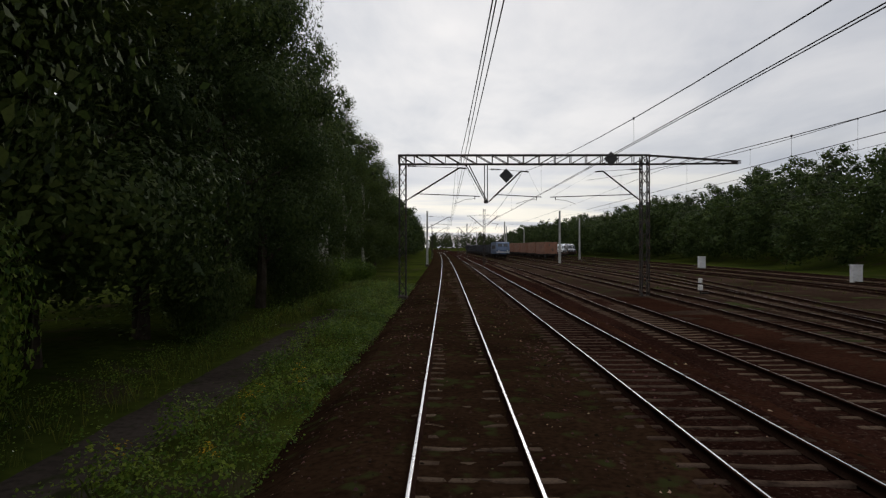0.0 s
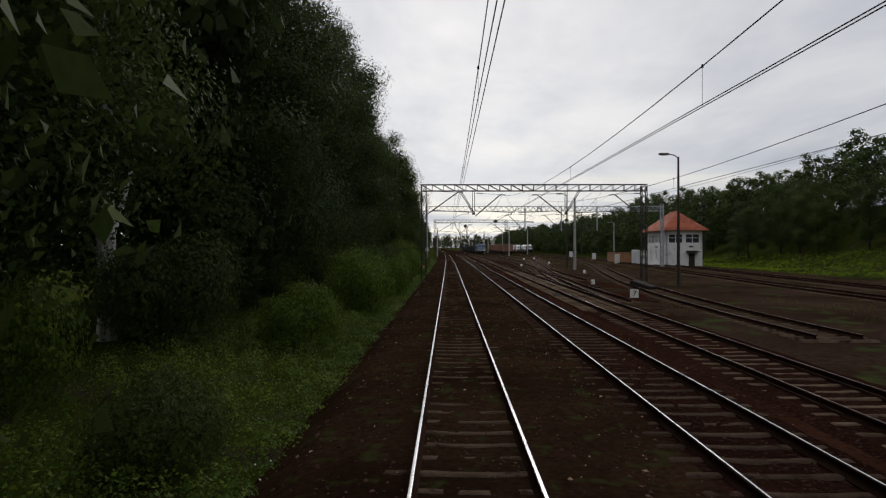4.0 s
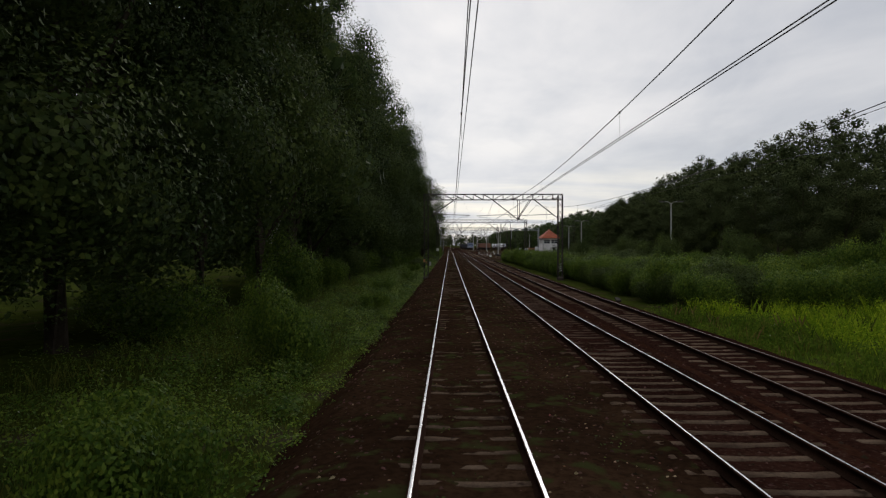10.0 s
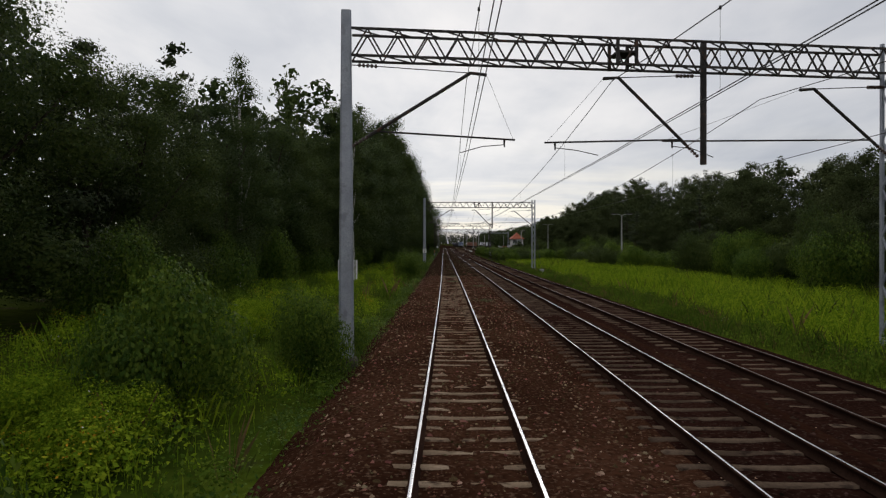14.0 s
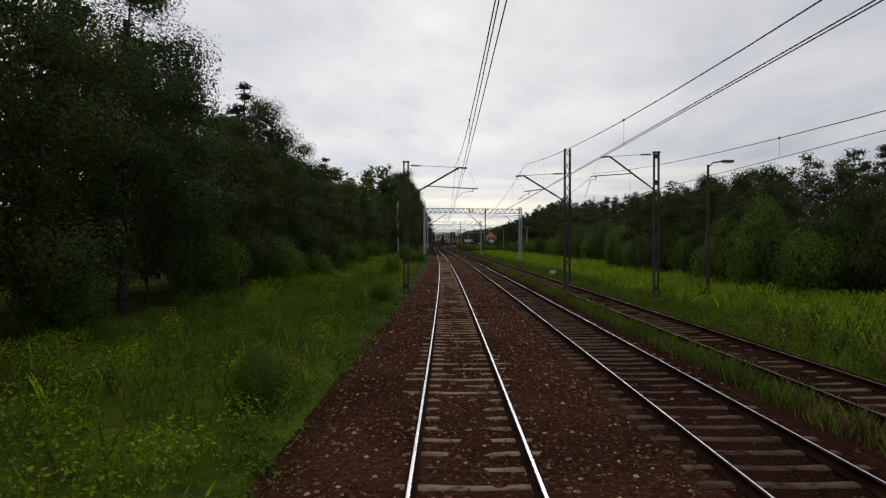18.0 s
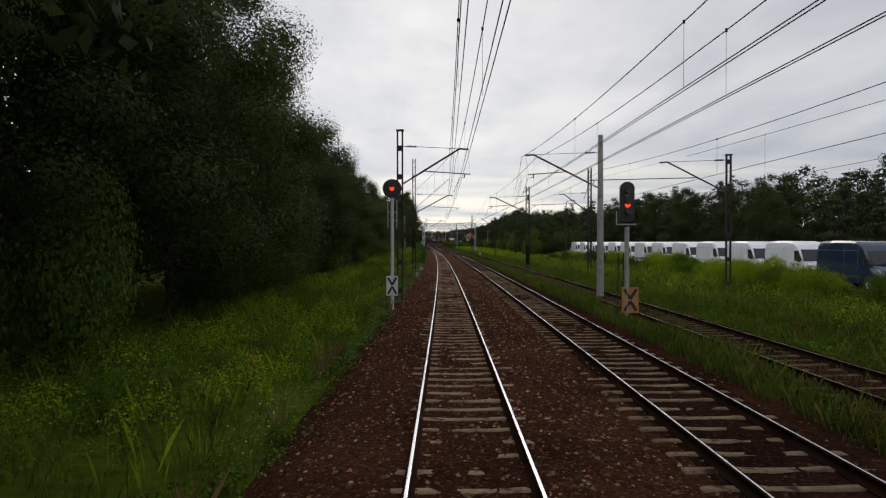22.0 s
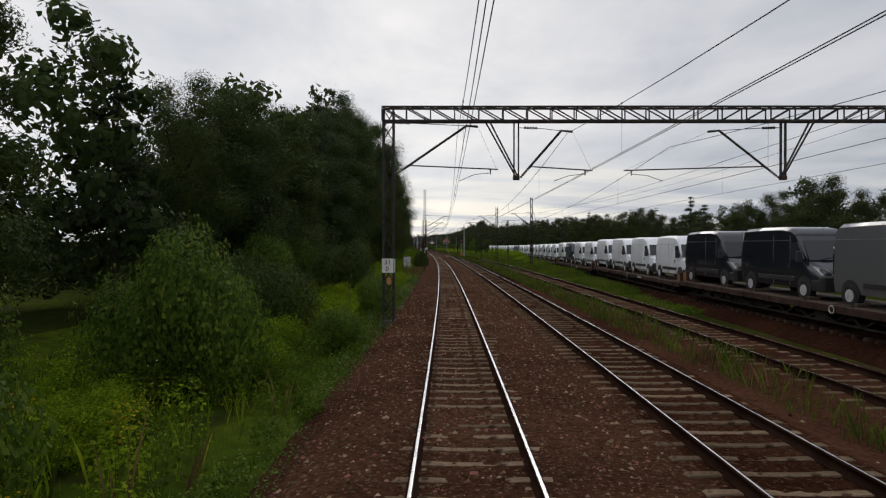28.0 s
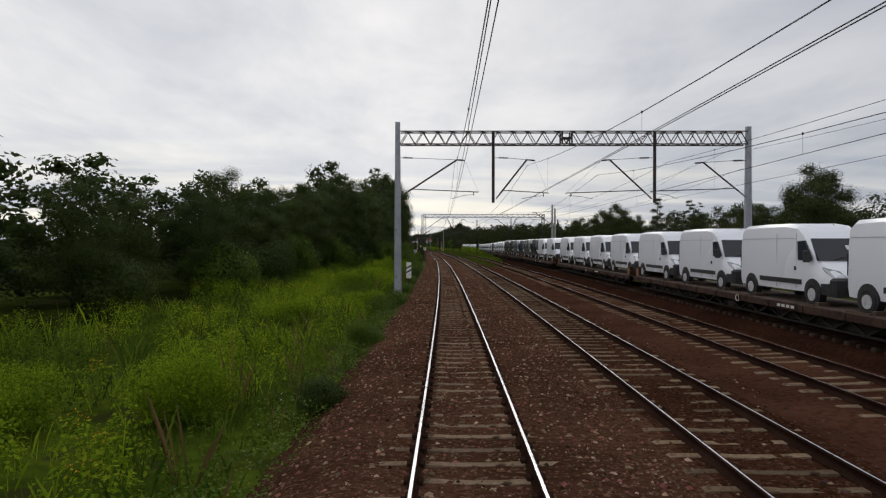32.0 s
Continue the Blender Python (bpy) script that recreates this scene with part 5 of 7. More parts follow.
def make_van(paint_mat, label):
    t = thing("panel_van", None, label, "van", "vans on the wagons")
    b = part("body", van_body(), paint_mat, t, smooth=True)
    b.data.set_sharp_from_angle(angle=radians(26))
    g = Geo()
    g.add([(-0.91, -2.13, 1.43), (0.91, -2.13, 1.43), (0.83, -1.55, 2.06), (-0.83, -1.55, 2.06), (-0.91, -2.00, 1.40), (0.91, -2.00, 1.40), (0.83, -1.46, 1.98), (-0.83, -1.46, 1.98)], [(0, 1, 2, 3), (7, 6, 5, 4), (0, 4, 5, 1), (1, 5, 6, 2), (2, 6, 7, 3), (3, 7, 4, 0)])
    part("windscreen", g, M_SCREEN, t)
    g = Geo().box((0.30, -1.81, 1.80), (0.24, 0.012, 0.16), Matrix.Rotation(radians(-43), 3, "X"))
    part("paper_sticker", g, M_SIGN, t)
    for s in (-0.5, 0.35):
        part("wiper", Geo().tube([(s, -2.15, 1.44), (s + 0.5, -2.05, 1.53)], 0.014, 4), M_BLACK, t)
    for s in (-1, 1):
        part("side_window", Geo().prism([(-1.95, 1.46), (-1.5, 1.43), (-1.14, 1.43), (-1.10, 1.98), (-1.53, 2.0)], "x", s * 0.985, s * 1.034), M_GLASS, t)
        g = Geo()
        g.add([(s * 0.52, -3.02, 0.90), (s * 0.93, -2.96, 0.90), (s * 1.03, -2.48, 1.26), (s * 0.70, -2.86, 1.15), (s * 0.52, -2.85, 0.88), (s * 0.88, -2.80, 0.86), (s * 0.96, -2.42, 1.18), (s * 0.66, -2.66, 1.08)], [(0, 1, 2, 3), (7, 6, 5, 4), (0, 4, 5, 1), (1, 5, 6, 2), (2, 6, 7, 3), (3, 7, 4, 0)])
        part("headlight", g, M_HEADLAMP, t)
        part("mirror", Geo().box((s * 1.16, -1.86, 1.55), (0.20, 0.14, 0.34), chamfer=0.03).box((s * 1.04, -1.84, 1.45), (0.1, 0.06, 0.06)), M_PLASTIC, t)
        part("side_trim", Geo().box((s * 1.02, 0.02, 0.72), (0.05, 2.75, 0.17), chamfer=0.01), M_PLASTIC, t)
        part("door_handle", Geo().box((s * 1.035, -0.98, 1.18), (0.03, 0.11, 0.14), chamfer=0.01), M_PLASTIC, t)
        g = Geo()
        for yy in (-1.02, 0.22):
            g.box((s * 1.017, yy, 1.35), (0.010, 0.010, 1.75))
        g.box((s * 1.002, 0.95, 2.06), (0.016, 3.7, 0.012))
        g.box((s * 1.012, 0.95, 1.22), (0.014, 3.9, 0.012))
        part("door_seam", g, M_SEAM, t)
        part("tail_lamp", Geo().box((s * 0.95, 2.95, 1.35), (0.12, 0.06, 0.6), chamfer=0.015), M_RUST, t)
    g = Geo().box((0, -2.93, 0.63), (2.02, 0.32, 0.60), chamfer=0.08)
    for s in (-1, 1):
        for yy in (-1.98, 2.02):
            part("wheel_arch", Geo().disc((s * 0.93, yy, 0.42), "x", 0.45, 0.22, 18), M_PLASTIC, t)
        g.box((s * 0.94, -2.68, 0.56), (0.16, 0.6, 0.38), chamfer=0.03)
    part("front_bumper", g, M_PLASTIC, t, "black plastic bumper")
    part("grille", Geo().box((0, -3.075, 0.74), (0.98, 0.03, 0.20), chamfer=0.01), M_BLACK, t)
    g = Geo().tube([(-0.5, -3.09, 0.64), (0.5, -3.09, 0.64), (0.56, -3.08, 0.86), (-0.56, -3.08, 0.86), (-0.5, -3.09, 0.64)], 0.018, 5)
    part("grille_frame", g, M_RIM, t, "chrome grille surround")
    part("aerial", Geo().tube([(0.35, -0.9, 2.44), (0.42, -0.8, 2.66)], 0.012, 4), M_PLASTIC, t)
    for s in (-1, 1):
        for yy in (-1.98, 2.02):
            w = part("wheel", Geo().disc((s * 0.94, yy, 0.34), "x", 0.34, 0.23, 18), M_TYRE, t)
            g = Geo().disc((s * 1.055, yy, 0.34), "x", 0.21, 0.03, 14)
            for k in range(6):
                a = k * math.tau / 6
                g.box((s * 1.07, yy + 0.12 * math.cos(a), 0.34 + 0.12 * math.sin(a)), (0.02, 0.06, 0.05))
            part("rim", g, M_RIM, w)
    for o in t.children_recursive:
        for v in o.data.vertices:
            v.co.y *= 1.067
            v.co.z += max(v.co.z - 1.25, 0.0) * 0.18
    return t


VANS = {k: make_van(m, w) for k, m, w in (("w", M_VANWHITE, "new white panel van chained on a flat wagon"), ("k", M_VANDARK, "new black panel van chained on a flat wagon"), ("b", M_VANBLUE, "new navy panel van chained on a flat wagon"), ("s", M_VANSILVER, "new silver panel van chained on a flat wagon"))}


def make_wagon(n):
    L = n * 7.05 - 0.9
    t = thing("flat_wagon", None, "low brown flat wagon carrying new vans", "railway wagon", "flat wagons")
    g = Geo()
    for i in range(int(L / 0.5)):
        g.box((0, -L / 2 + 0.25 + i * 0.5, 0.70), (2.72, 0.485, 0.07))
    part("deck", g, M_TIMBER, t, "worn timber deck boards")
    for s in (-1, 1):
        g = Geo().box((s * 1.34, 0, 0.60), (0.10, L, 0.24), chamfer=0.012)
        k = L / 12
        for i in range(12):
            g.box((s * 1.40, -L / 2 + k * (i + 0.5), 0.60), (0.06, 0.12, 0.22))
        part("side_sill", g, M_WAGON, t, "rusty brown side beam")
        for q in (-1, 1):
            g = Geo()
            y0, y1 = q * 2.4, q * (L / 2 - 3.2)
            g.prism([(y0, 0.50), (y1, 0.50), (y1, 0.34), ((y0 + y1) / 2 + q * 2, 0.16), ((y0 + y1) / 2 - q * 2, 0.16), (y0, 0.34)], "x", s * 1.02, s * 1.12)
            part("truss_beam", g, M_UNDER, t)
        for q in (-1, 1):
            g = Geo().tube([(s * 0.88, q * (L / 2), 0.62), (s * 0.88, q * (L / 2 + 0.34), 0.62)], 0.07, 8)
            g.disc((s * 0.88, q * (L / 2 + 0.38), 0.62), "y", 0.2, 0.05, 12)
            part("buffer", g, M_UNDER, t)
        g = Geo()
        n_bay = 16
        for i in range(n_bay):
            a, b = -L / 2 + 1.0 + (L - 2.0) * i / n_bay, -L / 2 + 1.0 + (L - 2.0) * (i + 1) / n_bay
            g.bar((s * 1.22, a, 0.47), (s * 1.22, (a + b) / 2, 0.13), 0.06)
            g.bar((s * 1.22, (a + b) / 2, 0.13), (s * 1.22, b, 0.47), 0.06)
        g.bar((s * 1.22, -L / 2 + 1.0, 0.12), (s * 1.22, L / 2 - 1.0, 0.12), 0.07)
        part("side_frame", g, M_UNDER, t)
        for k in range(0, 5, 2):
            part("brake_box", Geo().box((s * 1.16, -L / 2 + 3.6 + (L - 7.2) * k / 4, 0.30), (0.16, 0.7, 0.34), chamfer=0.03), M_UNDER, t)
    part("centre_sill", Geo().box((0, 0, 0.45), (0.5, L - 0.4, 0.34)).box((0, 0, 0.2), (1.6, 1.8, 0.3), chamfer=0.04), M_UNDER, t)
    for y in (-L / 2 + 1.9, -1.6, 1.6, L / 2 - 1.9):
        g = Geo().tube([(-0.95, y, 0.37), (0.95, y, 0.37)], 0.07, 8)
        for s in (-1, 1):
            g.disc((s * 0.76, y, 0.37), "x", 0.37, 0.12, 18)
            g.box((s * 1.1, y, 0.40), (0.14, 0.42, 0.3), chamfer=0.03)
        part("wheelset", g, M_UNDER, t)
    for q in (-1, 1):
        g = Geo().box((0, q * (L / 2 - 0.42), 1.02), (2.5, 0.50, 0.62), chamfer=0.05)
        for k in range(5):
            g.box((-1.0 + 0.5 * k, q * (L / 2 - 0.16), 1.02), (0.07, 0.04, 0.56))
        part("end_housing", g, M_BOX, t, "rusty red-brown housing at the wagon end")
        part("end_plate", Geo().box((-1.27, q * (L / 2 - 0.42), 1.0), (0.03, 0.40, 0.44)), M_WOOD, t, "faded orange plate")
        part("end_panel", Geo().box((0, q * (L / 2 - 0.06), 0.86), (2.6, 0.08, 0.40), chamfer=0.02), M_WAGON, t, "rust-red end flap")
        part("handrail", Geo().tube([(1.3, q * (L / 2 - 0.2), 0.7), (1.3, q * (L / 2 - 0.2), 1.3), (1.3, q * (L / 2 - 0.7), 1.3), (1.3, q * (L / 2 - 0.7), 0.7)], 0.018, 5), M_ORANGE, t)
    for i in range(n):
        for yy in (-2.1, 2.15):
            y = 7.05 * (i - 1.5) + yy
            part("wheel_chock", Geo().box((-0.95, y - 0.48, 0.80), (0.4, 0.2, 0.12), chamfer=0.02).box((-1.28, y, 0.76), (0.07, 1.1, 0.05)), M_TIMBER, t)
    g = Geo()
    for k in range(10):
        a, b = math.tau * k / 10, math.tau * (k + 1) / 10
        g.bar((-1.42, -1 + 0.16 * math.cos(a), 0.58 + 0.13 * math.sin(a)), (-1.42, -1 + 0.16 * math.cos(b), 0.58 + 0.13 * math.sin(b)), 0.025)
    for k in range(4):
        g.box((-1.40, -4.2 - k * 0.30, 0.60), (0.012, 0.2, 0.10))
    part("marking", g, M_SIGN, t, "white chalk ring and lettering bars")
    return t


WAGON = make_wagon(4)
DARK = {-606.6: "k", -613.6: "k", -620.6: "s", -627.9: "b", -635.0: "s", -642.2: "k", -464.0: "k", -457.0: "b", -560.0: "b"}
STEP, PITCH = 7.05, 28.2
y = -662.7 + PITCH * 11
while y > -812:
    c = y - PITCH / 2 + (2.1 if y > -650 else 0.0)
    turn = math.degrees(math.atan2(siding(c - 6) - siding(c + 6), 12.0))
    copy_thing(WAGON, at(siding(c), c, siding_drop(c), turn))
    for k in range(4):
        vy = c + STEP * (1.5 - k)
        if vy > -366:
            continue
        paintwork = next((q for d, q in DARK.items() if abs(d - vy) < 3.1), "w")
        copy_thing(VANS[paintwork], at(siding(c) - (vy - c) * math.tan(radians(turn)), vy, siding_drop(c) + 0.735, turn))
    y -= PITCH


# ================= goods yard =================
def box_wagon(lat, y, L, mat, label, h=2.6):
    t = thing("goods_wagon", at(lat, y, -0.12), label, "railway wagon", "goods wagons in the yard")
    part("body", Geo().box((0, 0, 1.15 + h / 2), (2.75, L - 1.2, h), chamfer=0.05), mat, t)
    for s in (-1, 1):
        n = int(L / 1.4)
        for i in range(n):
            part("side_post", Geo().box((s * 1.40, -L / 2 + 1.0 + (L - 2.0) * i / (n - 1), 1.15 + h / 2), (0.09, 0.12, h)), mat, t)
        part("top_rail", Geo().box((s * 1.39, 0, 1.15 + h), (0.12, L - 1.2, 0.12), chamfer=0.02), mat, t)
    part("underframe", Geo().box((0, 0, 0.98), (2.3, L - 0.6, 0.3), chamfer=0.03), M_UNDER, t)
    for q in (-1, 1):
        g = Geo().box((0, q * (L / 2 - 2.4), 0.6), (2.0, 2.6, 0.32), chamfer=0.05)
        for s in (-1, 1):
            for a in (-0.9, 0.9):
                g.disc((s * 0.76, q * (L / 2 - 2.4) + a, 0.46), "x", 0.46, 0.13, 16)
        part("bogie", g, M_UNDER, t)
        for s in (-1, 1):
            part("buffer", Geo().tube([(s * 0.88, q * (L / 2 - 0.4), 1.05), (s * 0.88, q * (L / 2 + 0.1), 1.05)], 0.09, 8).disc((s * 0.88, q * (L / 2 + 0.12), 1.05), "y", 0.22, 0.05, 12), M_UNDER, t)
    return t


def locomotive(lat, y):
    t = thing("electric_locomotive", at(lat, y, -0.12), "blue electric locomotive heading dark wagons in the yard", "locomotive")
    prof = [(-8.0, 1.0), (-8.05, 1.9), (-7.7, 2.6), (-7.2, 3.55), (-6.8, 3.75), (6.8, 3.75), (7.2, 3.55), (7.7, 2.6), (8.05, 1.9), (8.0, 1.0)]
    part("body", Geo().prism(prof, "x", -1.48, 1.48), M_LOCO, t)
    for s in (-1, 1):
        part("cab_window", Geo().box((s * 0.62, -7.52, 3.02), (0.95, 0.06, 0.72), Matrix.Rotation(radians(-28), 3, "X")), M_GLASS, t)
        part("headlamp", Geo().disc((s * 0.95, -8.06, 1.75), "y", 0.16, 0.10, 12), M_HEADLAMP, t)
        part("buffer", Geo().tube([(s * 0.88, -8.0, 1.05), (s * 0.88, -8.45, 1.05)], 0.1, 8).disc((s * 0.88, -8.47, 1.05), "y", 0.24, 0.05, 12), M_UNDER, t)
        part("side_grille", Geo().box((s * 1.49, 0, 2.6), (0.05, 9.0, 0.8)), M_STEEL, t)
    part("pale_band", Geo().box((0, -8.03, 1.45), (2.9, 0.08, 0.18)), M_SIGN, t)
    part("roof_gear", Geo().box((0, 1, 3.95), (1.6, 8.0, 0.36), chamfer=0.05).tube([(-0.7, -5, 3.8), (-0.7, -3.6, 4.3), (0.7, -3.6, 4.3), (0.7, -5, 3.8)], 0.04, 5), M_UNDER, t)
    for q in (-1, 1):
        g = Geo().box((0, q * 4.4, 0.65), (2.2, 3.8, 0.5), chamfer=0.06)
        for s in (-1, 1):
            for a in (-1.4, 1.4):
                g.disc((s * 0.76, q * 4.4 + a, 0.6), "x", 0.6, 0.13, 18)
        part("bogie", g, M_UNDER, t)


locomotive(13.0, 158)
for k in range(9):
    box_wagon(12.9, 174.5 + k * 14.2, 13.6, M_DARKWAGON, "dark open goods wagon behind the locomotive", 2.0)
for k in range(6):
    box_wagon(22.6, 150 + k * 14.0, 13.4, M_BOXWAGON, "rust-brown high-sided goods wagon in the yard", 2.5)
for k in range(3):
    copy_thing(WAGON, at(37.0, 205 + k * 28.2, -0.1))
    for j in range(4):
        copy_thing(VANS["w" if (j + k) % 3 else "s"], at(37.0, 194.4 + k * 28.2 + j * 7.05, 0.635))


def signal_tower(lat, y):
    t = thing("signal_tower", at(lat, y, -0.5), "white two-storey signal box under a red tiled hip roof", "building")
    W, D, H = 5.8, 9.6, 6.0
    # each wall carries its real openings as recessed windows between piers
    def wall(axis, s, length, n, slits):
        g = Geo()
        th = 0.28
        zlo, zhi = 3.75, 5.25
        pier = 0.42
        win = (length - pier * (n + 1)) / n

        def slab(a, b, z0, z1):
            c, w = (a + b) / 2, b - a
            if axis == "x":
                g.box((s * (W / 2 - th / 2), c, (z0 + z1) / 2), (th, w, z1 - z0))
            else:
                g.box((c, s * (D / 2 - th / 2), (z0 + z1) / 2), (w, th, z1 - z0))
        slab(-length / 2, length / 2, 0, 1.1)
        edges = [-length / 2]
        for q in slits:
            edges += [q - 0.16, q + 0.16]
        edges.append(length / 2)
        for a, b in zip(edges[::2], edges[1::2]):
            slab(a, b, 1.1, 2.5)
        slab(-length / 2, length / 2, 2.5, zlo)
        slab(-length / 2, length / 2, zhi, H)
        for i in range(n + 1):
            a = -length / 2 + i * (pier + win)
            slab(a, a + pier, zlo, zhi)
        part("wall", g, M_WALL, t)
        for i in range(n):
            c = -length / 2 + pier + win / 2 + i * (pier + win)
            g = Geo()
            for (dz, hh) in ((zlo + 0.05, 0.1), (zhi - 0.05, 0.1), (zlo + 0.86, 0.08)):
                g.box((s * (W / 2 - 0.1), c, dz) if axis == "x" else (c, s * (D / 2 - 0.1), dz), (0.1, win, hh) if axis == "x" else (win, 0.1, hh))
            for e in (-win / 2 + 0.04, 0, win / 2 - 0.04):
                g.box((s * (W / 2 - 0.1), c + e, (zlo + zhi) / 2) if axis == "x" else (c + e, s * (D / 2 - 0.1), (zlo + zhi) / 2), (0.1, 0.08, zhi - zlo) if axis == "x" else (0.08, 0.1, zhi - zlo))
            w = part("window", g, M_SIGN, t, "white window frame")
            part("pane", Geo().box((s * (W / 2 - 0.16), c, (zlo + zhi) / 2) if axis == "x" else (c, s * (D / 2 - 0.16), (zlo + zhi) / 2), (0.02, win, zhi - zlo) if axis == "x" else (win, 0.02, zhi - zlo)), M_GLASS, w)
        for q in slits:
            part("slit_window", Geo().box((s * (W / 2 - 0.2), q, 1.8) if axis == "x" else (q, s * (D / 2 - 0.2), 1.8), (0.04, 0.32, 1.4) if axis == "x" else (0.32, 0.04, 1.4)), M_GLASS, t)
    wall("x", -1, D, 5, (-2.6, 0.0, 2.6))
    wall("x", 1, D, 4, ())
    wall("y", -1, W, 2, ())
    wall("y", 1, W, 2, ())
    part("floor_slab", Geo().box((0, 0, 3.3), (W - 0.6, D - 0.6, 0.2)), M_CONCRETE, t)
    e, top = 0.75, 9.1
    n = 16
    a, b = W / 2 + e, D / 2 + e
    ridge = b - a
    for i in range(n):
        k0, k1 = i / n, (i + 1) / n + 0.012
        z0, z1 = H - 0.15 + (top - H) * k0, H - 0.15 + (top - H) * k1
        g = Geo()
        r0 = [(-a * (1 - k0), -b + (b - ridge) * k0), (a * (1 - k0), -b + (b - ridge) * k0), (a * (1 - k0), b - (b - ridge) * k0), (-a * (1 - k0), b - (b - ridge) * k0)]
        r1 = [(-a * (1 - k1), -b + (b - ridge) * k1), (a * (1 - k1), -b + (b - ridge) * k1), (a * (1 - k1), b - (b - ridge) * k1), (-a * (1 - k1), b - (b - ridge) * k1)]
        g.add([(x, y2, z0 + 0.07) for x, y2 in r0] + [(x, y2, z1) for x, y2 in r1] + [(x, y2, z0 - 0.03) for x, y2 in r0], [(j, (j + 1) % 4, 4 + (j + 1) % 4, 4 + j) for j in range(4)] + [(8 + j, 8 + (j + 1) % 4, (j + 1) % 4, j) for j in range(4)])
        part("tile_course", g, M_ROOF, t)
    part("eaves", Geo().box((0, 0, H - 0.22), (2 * a - 0.1, 2 * b - 0.1, 0.14)), M_WOOD, t, "brown eaves board")
    part("ridge", Geo().tube([(0, -ridge - 0.1, top - 0.12), (0, ridge + 0.1, top - 0.12)], 0.13, 8), M_ROOF, t)
    part("door", Geo().box((1.2, -D / 2 - 0.02, 1.05), (0.95, 0.08, 2.1), chamfer=0.02), M_STEEL, t)
    part("door_canopy", Geo().box((1.2, -D / 2 - 0.55, 2.35), (1.9, 1.2, 0.12)).box((1.2, -D / 2 - 0.5, 2.5), (1.7, 1.0, 0.14)), M_STEEL, t)
    part("name_plate", Geo().box((-W / 2 - 0.02, -0.2, 3.2), (0.04, 1.1, 0.24)), M_STEEL, t)
    part("name_plate", Geo().box((1.1, -D / 2 - 0.02, 3.2), (0.7, 0.04, 0.24)), M_STEEL, t)
    part("plinth", Geo().box((-W / 2 - 0.35, 1.0, 0.18), (0.7, 4.4, 0.4), chamfer=0.03), M_WALL, t)
    return t


signal_tower(37.3, 20.5)
t = thing("storage_container", at(35.0, 30.5, -0.5), "white ribbed storage container beside the signal box", "container")
part("body", Geo().box((0, 0, 1.35), (2.4, 4.2, 2.6), chamfer=0.05), M_CABINET, t)
for k in range(9):
    part("rib", Geo().box((-1.22, -1.8 + k * 0.45, 1.35), (0.06, 0.16, 2.4)), M_CABINET, t)
t = thing("board_shed", at(33.6, 40.0, -0.5), "orange-brown boarded shed near the signal box", "shed")
for k in range(22):
    part("board", Geo().box((-1.6, -3.2 + k * 0.3, 1.1), (0.05, 0.28, 2.2)), M_WOOD, t)
part("frame", Geo().box((0, 0, 1.1), (3.1, 6.6, 2.15)), M_WOOD, t)
part("roof", Geo().box((0, 0, 2.28), (3.5, 7.0, 0.12)), M_UNDER, t)


def cabinet(lat, y, w, h, label="pale grey trackside cabinet on a low base", z=None, scrawl=False, turn=0.0):
    t = thing("trackside_cabinet", at(lat, y, float(ground_z(lat, y)) if z is None else z, turn), label, "cabinet", "trackside cabinets")
    part("body", Geo().box((0, 0, h / 2 + 0.12), (w, w * 0.6, h), chamfer=0.02), M_CABINET, t)
    part("base", Geo().box((0, 0, 0.02), (w * 1.08, w * 0.68, 0.24)), M_CONCRETE, t)
    part("lid", Geo().box((0, 0, h + 0.14), (w * 1.08, w * 0.7, 0.06), chamfer=0.015), M_CABINET, t)
    part("door_panel", Geo().box((0, -w * 0.305, h / 2 + 0.12), (w * 0.86, 0.02, h * 0.88)), M_CABINET, t)
    if scrawl:
        g = Geo()
        r = random.Random(5)
        p = Vector((-w * 0.3, -w * 0.32, 0.4))
        for k in range(9):
            q = Vector((r.uniform(-0.36, 0.36) * w, -w * 0.32, 0.25 + (h - 0.2) * (k + 1) / 10))
            g.tube([p, q], 0.022, 4)
            p = q
        part("scrawl", g, M_SCRAWL, t, "dark spray-paint scrawl")


cabinet(35.1, 96, 0.9, 1.5, z=-0.35)
cabinet(33.2, 60, 0.8, 1.4, z=-0.35)
cabinet(30.2, 29, 0.8, 1.6, z=-0.35)
cabinet(-4.8, -556.5, 0.85, 1.75, "pale grey cabinet with dark spray-paint scrawl in the weeds", scrawl=True)
t = thing("guy_anchor", at(10.9, -239, -0.62), "low concrete anchor block with a thin guy wire to the gantry", "anchor")
part("block", Geo().box((0, 0, 0.3), (0.42, 0.5, 0.7), chamfer=0.05), M_CONCRETE, t)
part("guy_wire", Geo().tube([(0, 0, 0.6), P(11.3, -229, 7.2) - P(10.9, -239, -0.62)], 0.015, 4), M_WIRE, t)
cabinet(10.6, -338, 0.5, 0.45, z=-0.55)


